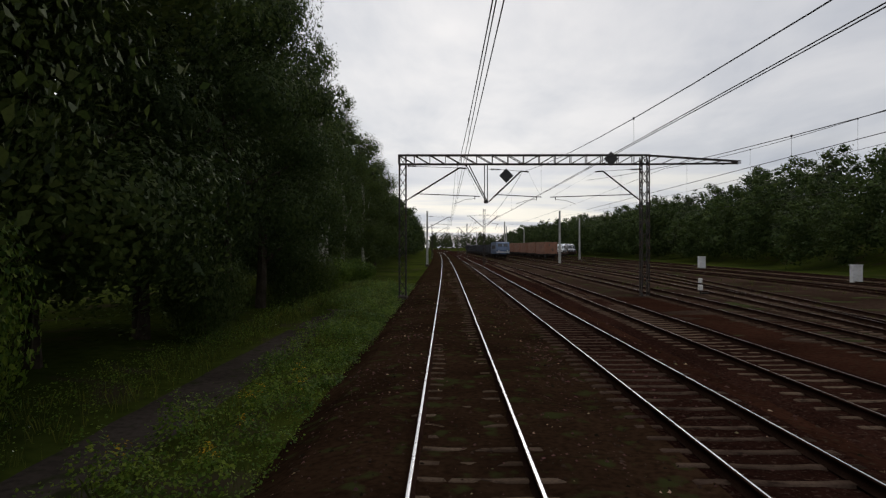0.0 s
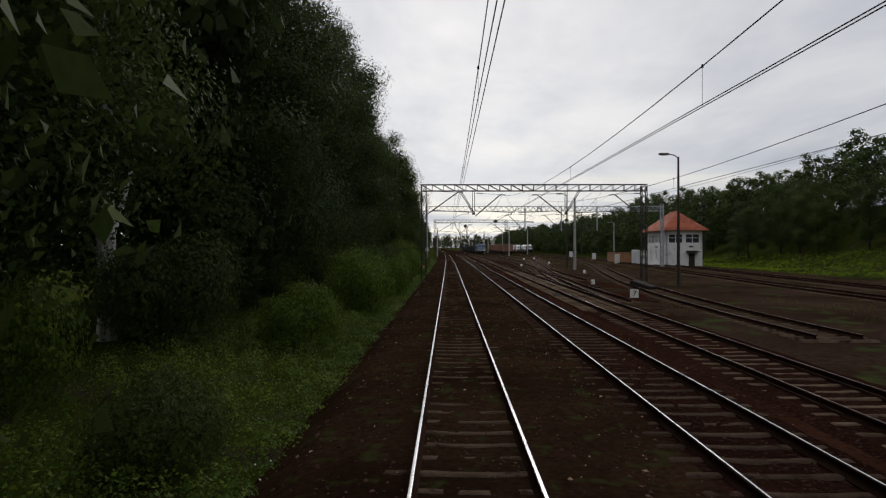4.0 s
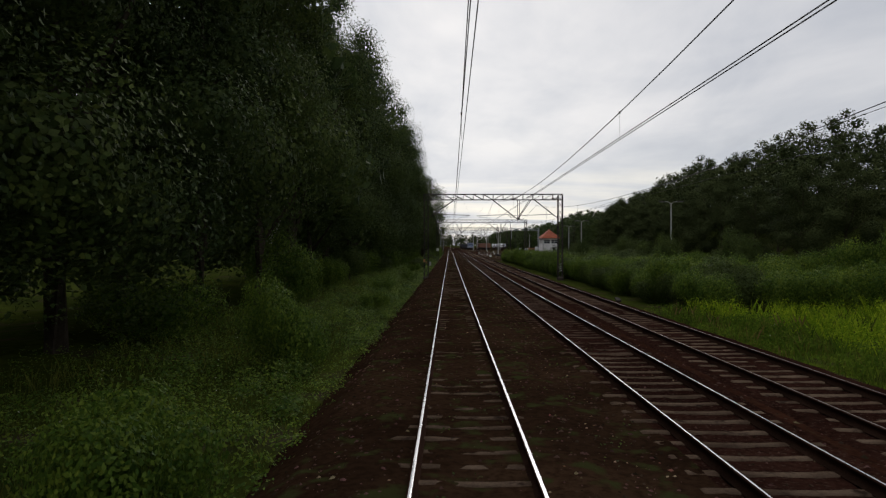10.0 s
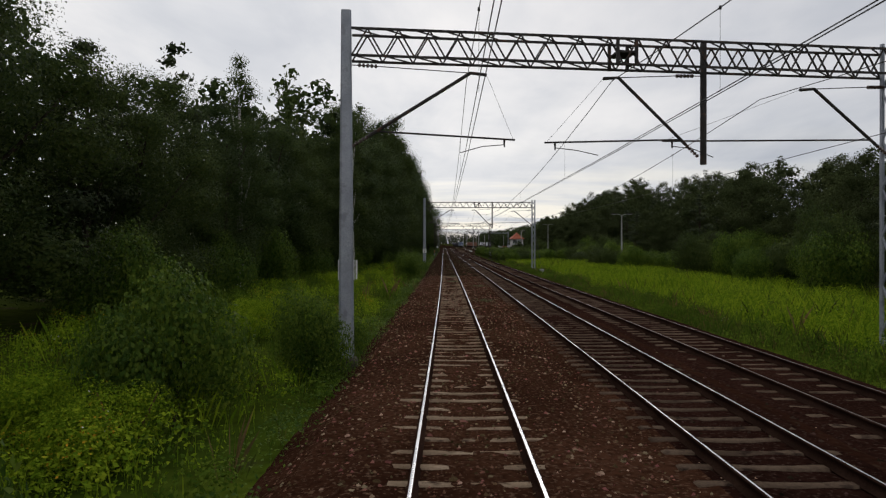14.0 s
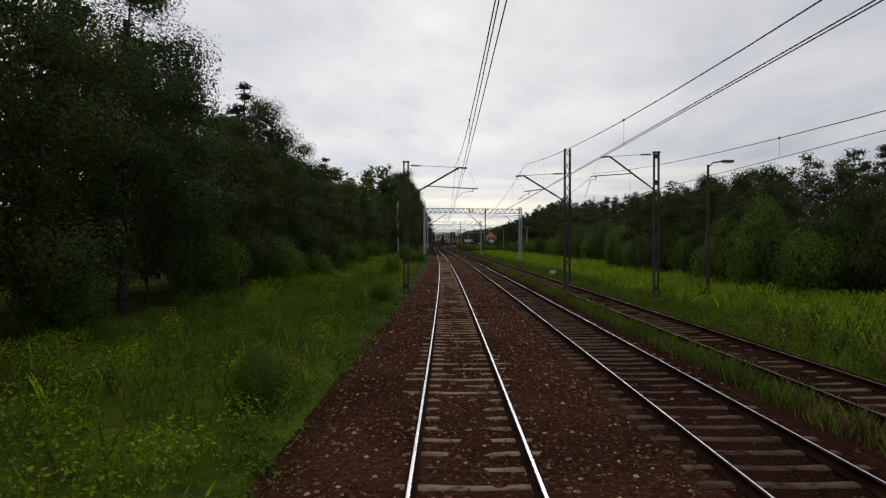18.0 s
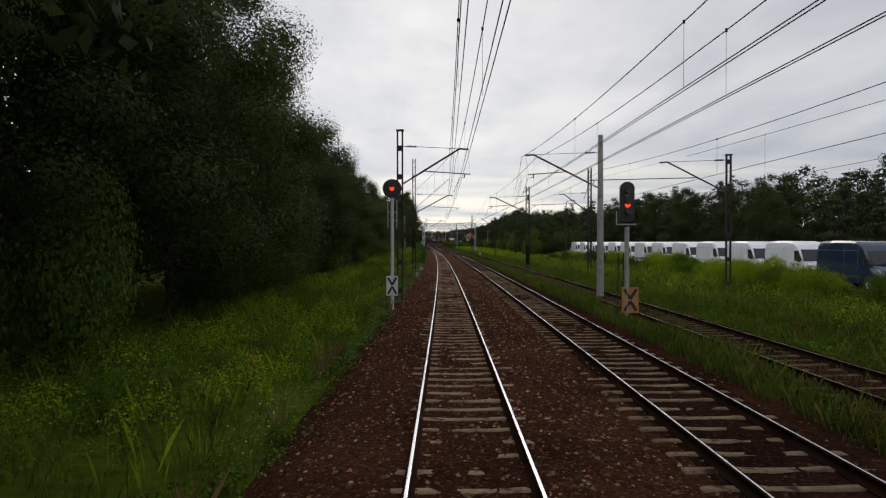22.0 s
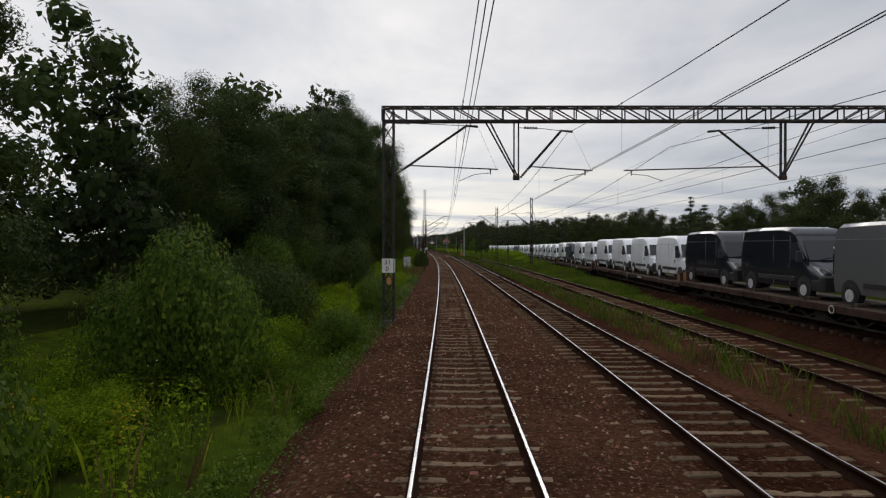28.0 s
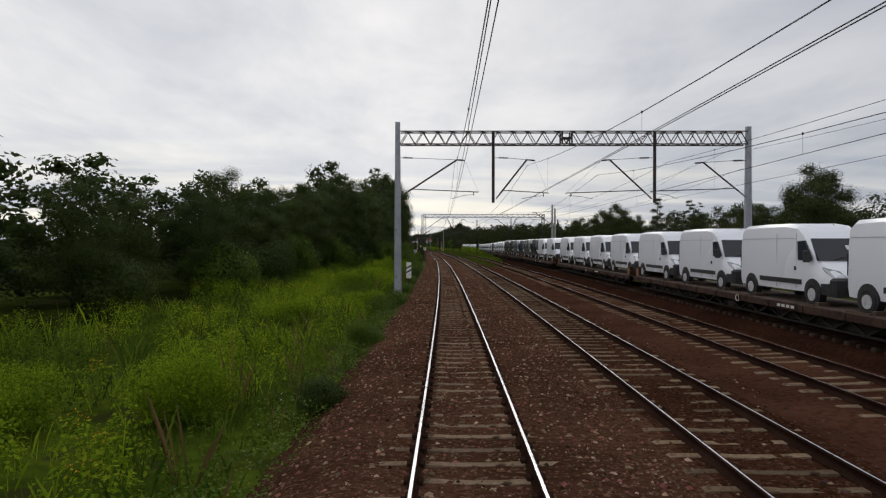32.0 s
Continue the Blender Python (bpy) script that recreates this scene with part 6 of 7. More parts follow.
def lamp_post(lat, y, top, arms=(-1,), mat=M_CONCRETE, label="grey street lamp post beside the tracks", base=None):
    z0 = float(ground_z(lat, y)) if base is None else base
    t = thing("street_lamp", at(lat, y), label, "street lamp", "lamps along the line")
    part("post", Geo().tube([(0, 0, z0 - 0.1), (0, 0, top)], 0.14, 8, 0.07), mat, t)
    for s in arms:
        part("arm", Geo().tube([(0, 0, top - 0.15), (s * 0.3, -0.05, top + 0.12), (s * 0.85, -0.12, top + 0.2)], 0.04, 6), mat, t)
        h = part("lamp_head", Geo().box((s * 1.15, -0.15, top + 0.2), (0.75, 0.3, 0.14), chamfer=0.04), M_STEEL, t)
        part("lens", Geo().box((s * 1.15, -0.15, top + 0.12), (0.5, 0.22, 0.05)), M_HEADLAMP, h)


lamp_post(16.4, 3.3, 10.0, mat=M_STEEL)
lamp_post(17.2, -38, 9.6, mat=M_STEEL)
lamp_post(24.9, -222, 7.1, (-1, 1))
lamp_post(27.2, -143.4, 8.1, (1, -1))
lamp_post(37.5, -137, 7.8, (1,))
lamp_post(31.0, -291, 6.6, (1,))
lamp_post(16.1, -362, 7.7, (1,), M_STEEL)
lamp_post(22.0, -384, 9.9, (1,), M_STEEL)
lamp_post(27.0, 44, 9.6, mat=M_STEEL)
lamp_post(32.5, 40, 7.4)
lamp_post(26.0, -95, 7.6, (1, -1))
lamp_post(30.0, -60, 7.6, (1, -1))


# ================= signals and boards =================
def hourglass(t, x, z, w, h, plate):
    part("plate", Geo().box((x, -0.06, z), (w, 0.03, h)), plate, t)
    for s in (-1, 1):
        g = Geo()
        for a in (-1, 1):
            p, q = Vector((x + a * w * 0.36, -0.085, z + s * h * 0.42)), Vector((x, -0.085, z + s * h * 0.04))
            d = (q - p).normalized()
            nrm = Vector((-d.z, 0, d.x)) * w * 0.09
            g.add([p + nrm, p - nrm, q - nrm, q + nrm], [(0, 1, 2, 3)])
        part("mark", g, M_BLACK, t)


t = thing("disc_signal", at(-2.85, -464.5, -0.78), "white signal post with a round black head showing red", "signal", "line signals")
part("post", Geo().tube([(0, 0, 0.0), (0, 0, 5.7)], 0.085, 10), M_CABINET, t)
part("head", Geo().disc((0, -0.05, 6.15), "y", 0.46, 0.12, 24), M_BLACK, t)
part("lamp", Geo().disc((0, -0.15, 6.15), "y", 0.11, 0.06, 14), M_RED, t)
part("hood", Geo().tube([(0, -0.12, 6.32), (0, -0.45, 6.34)], 0.14, 10), M_BLACK, t)
part("ladder", Geo().bar((-0.22, 0.1, 4.2), (-0.22, 0.1, 5.6), 0.03).bar((0.22, 0.1, 4.2), (0.22, 0.1, 5.6), 0.03).bar((-0.22, 0.1, 4.6), (0.22, 0.1, 4.6), 0.03).bar((-0.22, 0.1, 5.0), (0.22, 0.1, 5.0), 0.03), M_CABINET, t)
part("footing", Geo().box((0, 0, 0.12), (0.5, 0.5, 0.4), chamfer=0.04), M_CONCRETE, t)
hourglass(t, 0, 1.43, 0.56, 0.95, M_SIGN)
t = thing("light_signal", at(6.75, -471, -0.85), "dark signal post with a tall black lamp head", "signal", "line signals")
part("post", Geo().tube([(0, 0, 0.1), (0, 0, 4.2)], 0.09, 10), M_CONCRETE, t)
g = Geo().box((0, 0, 5.05), (0.55, 0.18, 1.25), chamfer=0.02)
g.disc((0, 0, 5.68), "y", 0.275, 0.18, 18)
part("head", g, M_BLACK, t)
for k in range(3):
    part("lamp", Geo().disc((0, -0.11, 4.65 + k * 0.4), "y", 0.10, 0.05, 14), M_RED if k == 1 else M_GLASS, t)
    part("hood", Geo().tube([(0, -0.1, 4.77 + k * 0.4), (0, -0.32, 4.79 + k * 0.4)], 0.12, 8), M_BLACK, t)
part("bracket", Geo().bar((-0.4, 0, 4.3), (0.35, 0, 4.3), 0.05).bar((-0.4, 0, 4.3), (-0.4, 0, 4.8), 0.04), M_GALV, t)
part("ladder", Geo().bar((-0.35, 0.1, 0.3), (-0.3, 0.1, 3.2), 0.04).bar((-0.15, 0.1, 0.3), (-0.1, 0.1, 3.2), 0.04), M_STEEL, t)
hourglass(t, 0.12, 1.37, 0.64, 1.0, M_ORANGE)
t = thing("striped_marker_board", at(-2.85, -686.4, -0.6), "pale board with two black slanted bars in the weeds", "sign")
part("post", Geo().tube([(0, 0.04, -0.1), (0, 0.04, 1.6)], 0.035, 6), M_STEEL, t)
part("board", Geo().box((0, 0, 1.55), (0.34, 0.03, 1.1), chamfer=0.008), M_SIGN, t)
for k in (0, 1):
    g = Geo()
    z = 1.33 + k * 0.30
    g.add([(-0.168, -0.02, z), (0.168, -0.02, z + 0.2), (0.168, -0.02, z + 0.31), (-0.168, -0.02, z + 0.11)], [(0, 1, 2, 3)])
    part("stripe", g, M_BLACK, t)
t = thing("number_board", at(10.8, -48.6, -0.35), "white square board lettered 7 low beside the yard track", "sign")
part("post", Geo().tube([(0, 0.03, -0.4), (0, 0.03, 0.3)], 0.03, 6), M_STEEL, t)
part("board", Geo().box((0, 0, 0.28), (0.52, 0.03, 0.52), chamfer=0.01), M_SIGN, t)
letters("7", t, (0, -0.022, 0.28), 0.5)
for lat, y in ((10.4, -39.4), (13.9, -20), (16.1, 17.2), (15.7, 47.6), (18.9, 55.7), (10.1, 4.3)):
    t = thing("point_marker", at(lat, y, -0.32), "small black and white point indicator lantern by the switch", "switch lantern", "point indicators")
    part("lantern", Geo().box((0, 0, 0.45), (0.24, 0.24, 0.34), chamfer=0.02), M_SIGN, t)
    part("stem", Geo().tube([(0, 0, -0.1), (0, 0, 0.3)], 0.05, 6), M_STEEL, t)
    part("lever_box", Geo().box((0.35, 0, 0.06), (0.5, 0.22, 0.16), chamfer=0.03), M_UNDER, t)
for lat, y, w, turn, lab in ((6.6, -686.5, 1.2, 28, "rust-brown plate leaning on the ballast"), (6.15, -49, 0.75, 0, "dark point motor box beside the switch"), (13.8, -40.4, 1.8, 40, "dark timber baulk beside the yard track"), (1.25, -685.9, 0.22, 10, "pale brick fragment by the rail"), (9.0, -188, 0.5, 0, "mossy lump of stone by the third track"), (12.5, 17, 1.2, 20, "dark timber baulk in the yard")):
    t = thing("trackside_block", at(lat, y, -0.24, turn), lab, "block", "loose blocks")
    part("block", Geo().box((0, 0, w * 0.09), (w * 0.5, w, w * 0.22), Matrix.Rotation(radians(14), 3, "X"), chamfer=w * 0.03), M_RUSTPLATE if "rust" in lab else M_CONCRETE if "brick" in lab else M_UNDER, t)
t = thing("concrete_marker_post", at(-3.35, -124.2, -0.75), "weathered concrete marker post in the grass", "post")
part("post", Geo().box((0, 0, 0.5), (0.26, 0.2, 1.1), chamfer=0.03), M_CONCRETE, t)
for lat, y, z in ((-2.5, -31.35, 1.0), (-2.78, -160.8, 1.35), (-2.6, -614.9, 1.35), (-2.9, -152.0, 0.9)):
    t = thing("orange_tag", at(lat, y, z), "small orange enamel tag on a mast", "sign", "mast tags")
    part("tag", Geo().box((0, 0, 0), (0.16, 0.03, 0.26)), M_ORANGE, t)


# ================= low plants =================
def edge(y):
    return np.interp(y, EDGE_Y, EDGE_LAT)


def tufts(name, lat, y, h, blades, mat, label, lean=0.55, wide=0.0062, z=None):
    """Grass as one object: thin bent blades in tufts."""
    n = len(lat)
    if n == 0:
        return
    r = np.random.RandomState(n % 9973)
    lat, y, h = (np.repeat(a, blades) for a in (lat, y, h))
    zz = ground_z(lat, y) if z is None else np.repeat(z, blades)
    m = n * blades
    lat = lat + r.normal(size=m) * 0.10
    y = y + r.normal(size=m) * 0.10
    a = r.rand(m) * 6.283
    hh = h * r.uniform(0.55, 1.2, m)
    dx, dy = np.cos(a), np.sin(a)
    w = wide * r.uniform(0.7, 1.5, m) * (0.6 + hh)
    le = hh * lean * r.rand(m)
    p0 = line_xyz(lat - dy * w, y + dx * w, zz - 0.05)
    p1 = line_xyz(lat + dy * w, y - dx * w, zz - 0.05)
    p2 = line_xyz(lat + dx * le * 0.45 + dy * w * 0.7, y + dy * le * 0.45 - dx * w * 0.7, zz + hh * 0.6)
    p3 = line_xyz(lat + dx * le, y + dy * le, zz + hh)
    v = np.stack([p0, p1, p2, p3], 1).reshape(-1, 3)
    f = np.arange(m * 4).reshape(m, 4)
    tagged(new(name, quick_mesh(name, v, f, mat)), label, "grass", kind="stuff")


def leafage(name, lat, y, top, size, per, mat, label, z=None):
    """Broad-leaved weeds as one object."""
    n = len(lat)
    r = np.random.RandomState(n % 9967)
    lat, y, top, size = (np.repeat(a, per) for a in (lat, y, top, np.broadcast_to(size, (n,))))
    m = n * per
    k = r.rand(m) ** 0.45
    spread = 0.22 * (1.1 - 0.6 * k)
    lat, y = lat + r.normal(size=m) * spread, y + r.normal(size=m) * spread
    zz = (ground_z(lat, y) if z is None else np.repeat(z, per)) + top * k
    c = line_xyz(lat, y, zz)
    v, f = leaf_faces(c, size, r, np.tile([0.0, -0.25, 0.95], (m, 1)), 0.2)
    tagged(new(name, quick_mesh(name, v, f, mat)), label, "weeds", kind="stuff")


def clumps(name, lat, y, wide, high, leaf, per, mat, label, cap=-0.1):
    """Leafy domes of weeds as one object; cap: how low on the dome its leaves begin."""
    n = len(lat)
    r = np.random.RandomState(n % 9941)
    lat, y, wide, high = (np.repeat(a, per) for a in (lat, y, wide, high))
    m = n * per
    up = cap + (1 - cap) * r.rand(m)
    a = r.rand(m) * 6.283
    side = np.sqrt(np.clip(1 - up * up, 0, 1))
    d = np.stack([np.cos(a) * side, np.sin(a) * side, up], 1)
    k = r.uniform(0.72, 1.10, m) + 0.10 * np.sin(a * 3 + lat * 9)
    c = line_xyz(lat + d[:, 0] * wide * k, y + d[:, 1] * wide * k, ground_z(lat, y) + high * (0.30 + 0.70 * np.clip(up, 0, 1) * k) * np.where(up < 0, 0.7, 1.0))
    d[:, 2] += 0.5
    d /= np.linalg.norm(d, axis=1, keepdims=True)
    v, f = leaf_faces(c, np.full(m, leaf), r, d, 0.1)
    tagged(new(name, quick_mesh(name, v, f, mat)), label, "weeds", kind="stuff")


rs = np.random.RandomState(9)
# bank beside the main track
def lump(a, b):
    return 0.35 + 0.75 * waves(a / 2.3 + 11, b / 1.9 + 5) + 0.30 * waves(a / 0.8 + 2, b / 0.7 + 9)


def on_path(lat, y):
    """The trodden path at the edge of the wood."""
    return (y > 11) & (y < 40) & (np.abs(lat + 5.9) < 0.75)


strip("trodden_path", [(-6.75, -0.62), (-6.5, -0.545), (-5.9, -0.56), (-5.3, -0.55), (-5.05, -0.66)], 11, 40, 1.0, M_PATH, "trodden grey-brown earth path along the wood")
N = 40000
y = rs.uniform(-748, 60, N)
lat = -2.25 - rs.rand(N) * 0.5 + rs.rand(N) ** 1.15 * (edge(y) + 1.6)
tall = np.interp(y, [-750, -640, -560, -500, -400, -300, -235, -215, -100, 0, 60], [1.05, 1.05, 0.95, 0.95, 0.95, 1.05, 1.05, 0.55, 0.45, 0.5, 0.5])
hgt = 0.68 * tall * np.clip(0.16 + (-lat - 2.3) * 0.42, 0.14, 1.1) * rs.uniform(0.7, 1.15, N) * lump(y, lat)
away = ~on_path(lat, y)
bright = (y < -222) & (rs.rand(N) < 0.80)
deep = bright & ((waves(y / 5.0, lat / 1.6 + 40) > 0.56) | (lat > -3.6) | ((y > -500) & (y < -330) & (rs.rand(N) < 0.55)))
for pick, blades, mat, words in ((~bright & away, 5, M_GRASS, "dark green grass on the bank beside the track"), (bright & ~deep, 3, M_MEADOW, "bright green tall weeds on the bank"), (deep, 3, M_WEED, "deep green tall weeds on the bank")):
    tufts("bank_grass", lat[pick], y[pick], hgt[pick], blades, mat, words)
N = 34000
y = rs.uniform(-748, 60, N)
lat = -2.3 + rs.rand(N) ** 1.2 * (edge(y) + 1.6)
top = np.interp(y, [-750, -670, -640, -590, -560, -300, -235, -200, 60], [1.0, 1.05, 1.2, 1.2, 0.95, 0.95, 1.05, 0.6, 0.55]) * np.clip(0.18 + (-lat - 2.3) * 0.45, 0.15, 1.15) * rs.uniform(0.7, 1.15, N) * lump(y, lat)
sel = (y > -222) & ~on_path(lat, y)
leafage("bank_weeds", lat[sel], y[sel], top[sel], 0.055, 18, M_SHRUB, "low broad-leaved weeds on the bank")
sel = y <= -222
deep = sel & ((waves(y / 5.0, lat / 1.6 + 40) > 0.52) | (lat > -3.6) | ((y > -500) & (y < -330) & (rs.rand(N) < 0.5)))
n = 4300
cy = rs.uniform(-746, -222, n)
cl = -2.75 + rs.rand(n) ** 0.95 * (edge(cy) + 2.0)
ch = np.interp(cy, [-750, -640, -560, -500, -400, -300, -222], [1.0, 1.05, 0.9, 0.85, 0.85, 1.0, 0.95]) * np.clip(0.28 + (-cl - 2.8) * 0.85, 0.26, 1.25) * rs.uniform(0.75, 1.15, n) * (0.55 + 0.5 * waves(cy / 3.0, cl / 2.0))
cw = rs.uniform(0.30, 0.62, n) * np.clip(0.5 + (-cl - 2.7) * 0.4, 0.5, 1.0)
dark = (waves(cy / 5.0, cl / 1.6 + 40) > 0.58) | (cl > -3.5 - 0.6 * rs.rand(n)) | ((cy > -500) & (cy < -330) & (rs.rand(n) < 0.45))
clumps("goldenrod", cl[~dark], cy[~dark], cw[~dark], ch[~dark], 0.080, 150, M_MEADOW, "bright leafy goldenrod on the bank")
clumps("goldenrod", cl[dark], cy[dark], cw[dark], ch[dark], 0.080, 150, M_WEED, "deep green leafy weeds on the bank")
n = 1900
py = rs.uniform(-222, 58, n)
pl = -2.9 - 0.35 * rs.rand(n) + rs.rand(n) ** 1.3 * (edge(py) + 4.0)
away = ~on_path(pl, py)
py, pl = py[away], pl[away]
n2 = len(py)
ph = np.clip(0.25 + (-pl - 2.9) * 0.35, 0.22, 0.75) * rs.uniform(0.6, 1.25, n2) * (0.45 + 0.8 * waves(py / 4.0 + 50, pl / 1.5))
clumps("bank_weeds", pl, py, rs.uniform(0.25, 0.55, n2), ph, 0.075, 110, M_SHRUB, "leafy green weeds on the shaded bank")
pick = (py > 4) & (py < 22) & (pl > -4.6) & (rs.rand(n2) < 0.35)
clumps("weed_flowers", pl[pick], py[pick], np.full(pick.sum(), 0.25), ph[pick] * 1.3, 0.04, 24, M_YELLOW, "yellow flower heads on the shaded bank", 0.72)
bloom = ~dark & (cl < -3.6) & (rs.rand(len(cl)) < np.interp(cy, [-750, -600, -500, -430, -330, -290, -222], [0.16, 0.14, 0.08, 0.0, 0.03, 0.22, 0.16]))
clumps("goldenrod_flowers", cl[bloom], cy[bloom], cw[bloom] * 0.8, ch[bloom] * 1.08, 0.040, 46, M_YELLOW, "yellow goldenrod heads on the bank", 0.72)
pickd = sel & (rs.rand(N) < 0.02) & (lat > -5.5)
tufts("dry_stalks", lat[pickd], y[pickd], top[pickd] * 1.2 + 0.2, 6, M_DRY, "dry reddish grass stalks")
pickw = rs.rand(N) < 0.008
leafage("white_flowers", lat[pickw], y[pickw], top[pickw] * 1.15, 0.04, 5, M_WHITEFLOWER, "small white flower heads on the bank")
# meadow on the far side: dull scrub along the track, lush green behind it
N = 46000
y = rs.uniform(-610, -192, N)
inner = np.interp(y, THIRD_Y, THIRD_LAT) + 1.7
outer = np.where(y < -345, np.interp(y, SIDING_Y, SIDING_LAT) - 1.8, 27.0)
room = np.maximum(outer - inner, 0.3)
q = rs.rand(N) ** 1.15
lat = inner + q * room
off = q * room + 1.5 * (waves(y / 6.0, lat / 3.0) - 0.5)
hgt = np.interp(off, [0, 1.0, 3.0, 5.0, 9.0], [0.22, 0.42, 0.75, 1.0, 1.05]) * np.interp(y, [-610, -570, -520, -330, -196], [0.3, 0.65, 0.95, 0.95, 0.9]) * rs.uniform(0.7, 1.15, N) * (0.55 + 0.5 * lump(y, lat))
lush = (off > np.interp(y, [-600, -480, -380, -196], [4.5, 4.0, 3.4, 3.2])) & (rs.rand(N) < np.interp(y, [-560, -470, -400, -350], [0.35, 0.35, 0.55, 0.92]))
dull = ~lush & (rs.rand(N) < 0.5)
for pick, blades, mat, words in ((lush, 3, M_MEADOW, "bright green meadow beyond the third track"), (dull, 7, M_GRASS, "dull olive grass along the third track"), (~lush & ~dull, 7, M_WEED, "deep green weeds beyond the third track")):
    tufts("meadow_grass", lat[pick], y[pick], hgt[pick], blades, mat, words)
pickd = (off < 4) & (rs.rand(N) < 0.05)
tufts("meadow_dry_grass", lat[pickd], y[pickd], hgt[pickd] + 0.15, 5, M_DRY, "dry stalks along the third track")
leaf_at = rs.rand(N) < 0.115
for pick, mat, words in ((leaf_at & lush, M_MEADOW, "leafy bright weeds in the meadow"), (leaf_at & ~lush & (off > 0.8), M_WEED, "leafy dark weeds beside the third track")):
    clumps("meadow_leaves", lat[pick], y[pick], rs.uniform(0.45, 0.95, pick.sum()), hgt[pick] * 1.1, 0.105, 100, mat, words)
pickw = (rs.rand(N) < 0.010) & (off < 6) & (off > 1)
leafage("meadow_flowers", lat[pickw], y[pickw], hgt[pickw] * 1.1, 0.05, 5, M_WHITEFLOWER, "white flower heads in the meadow")
# between second and third track, and over the near rail of the third track where it is little used
N = 26000
y = rs.uniform(-650, -318, N)
keep = rs.rand(N) < np.interp(y, [-650, -600, -560, -480, -350, -318], [0.10, 0.35, 1.0, 1.0, 0.8, 0.0])
y = y[keep]
n = len(y)
wide = np.interp(y, THIRD_Y, THIRD_LAT)
lat = 5.7 + rs.rand(n) * (wide - 0.45 - 5.7)
hgt = rs.uniform(0.14, 0.42, n) * (0.4 + lump(y, lat)) * np.where(lat > wide - 1.0, 0.6, 1.0)
low = np.interp(lat, [5.6, 6.1, 6.6], [-0.22, -0.28, -0.30])
part3 = rs.rand(n)
for pick, mat, words in ((part3 < 0.55, M_GRASS, "olive grass strip between the tracks"), (part3 >= 0.62, M_WEED, "green weeds between the tracks"), ((part3 >= 0.55) & (part3 < 0.62), M_DRY, "dry grass between the tracks")):
    tufts("strip_grass", lat[pick], y[pick], hgt[pick], 6, mat, words, z=low[pick])
leafage("strip_weeds", lat[::5], y[::5], hgt[::5], 0.05, 8, M_WEED, "low weeds between the tracks", z=low[::5])
N = 3000
y = rs.uniform(-570, -400, N)
lat = np.interp(y, THIRD_Y, THIRD_LAT) + rs.uniform(-0.95, 0.65, N)
tufts("track_weeds", lat, y, rs.uniform(0.08, 0.26, N), 5, M_GRASS, "weeds growing between the rails", z=np.full(N, -0.2))
N = 7000
y = rs.uniform(-92, 200, N)
lat = rs.uniform(9.5, 39, N)
keep = waves(lat / 2.2, y / 14.0) > np.interp(lat, [9.5, 18, 28], [0.72, 0.52, 0.40])
tufts("yard_grass", lat[keep], y[keep], rs.uniform(0.08, 0.28, keep.sum()), 6, M_GRASS, "sparse grass in the yard", z=np.full(keep.sum(), -0.33))
N = 1000
y = rs.uniform(-250, 0, N)
leafage("moss_tufts", rs.uniform(-0.6, 2.6, N), y, np.full(N, 0.04), 0.045, 6, M_LEAF2, "low moss and weeds in the ballast", z=np.full(N, -0.18))

# ---- hedge of tall knotweed beyond the third track
# every other shrub has darker leaves to imitate the hedge's deep shadow
for k in range(58):
    bush(12.2 + rng.uniform(-0.1, 0.6), -82 - 1.9 * k + rng.uniform(-0.5, 0.5), rng.uniform(1.2, 1.7), rng.uniform(1.4, 2.1), "in the thick hedge by the track", "hedge shrubs", (2, 0, 2, 3)[k % 4])
for src in (0, 2):
    heap("hedge_depth", [(14.0 + 5.0 * rng.rand(), -82 - 112 * rng.rand(), rng.uniform(1.8, 2.6), rng.uniform(1.8, 2.6), src) for k in range(24)], "depth of the thick leafy hedge by the track")
    heap("slope_shrubs", [(23 + 9 * rng.rand(), -330 + 250 * rng.rand(), rng.uniform(1.6, 3.0), rng.uniform(2.2, 4.6), src) for k in range(26)], "leafy shrubs on the foot of the slope")
heap("young_tree_belt", [(24 + 5 * rng.rand(), y, rng.uniform(2.2, 3.2), rng.uniform(4.0, 6.5), 2) for y in (-372 + 110 * rng.rand(22))], "belt of bushy young trees at the foot of the slope")
spots = [(siding(y) + 4 + 6 * rng.rand(), y, rng.uniform(1.6, 2.6), rng.uniform(2.0, 3.6), 2) for y in (-600 + 260 * rng.rand(16))]
heap("siding_shrubs", spots, "leafy shrubs behind the wagons")
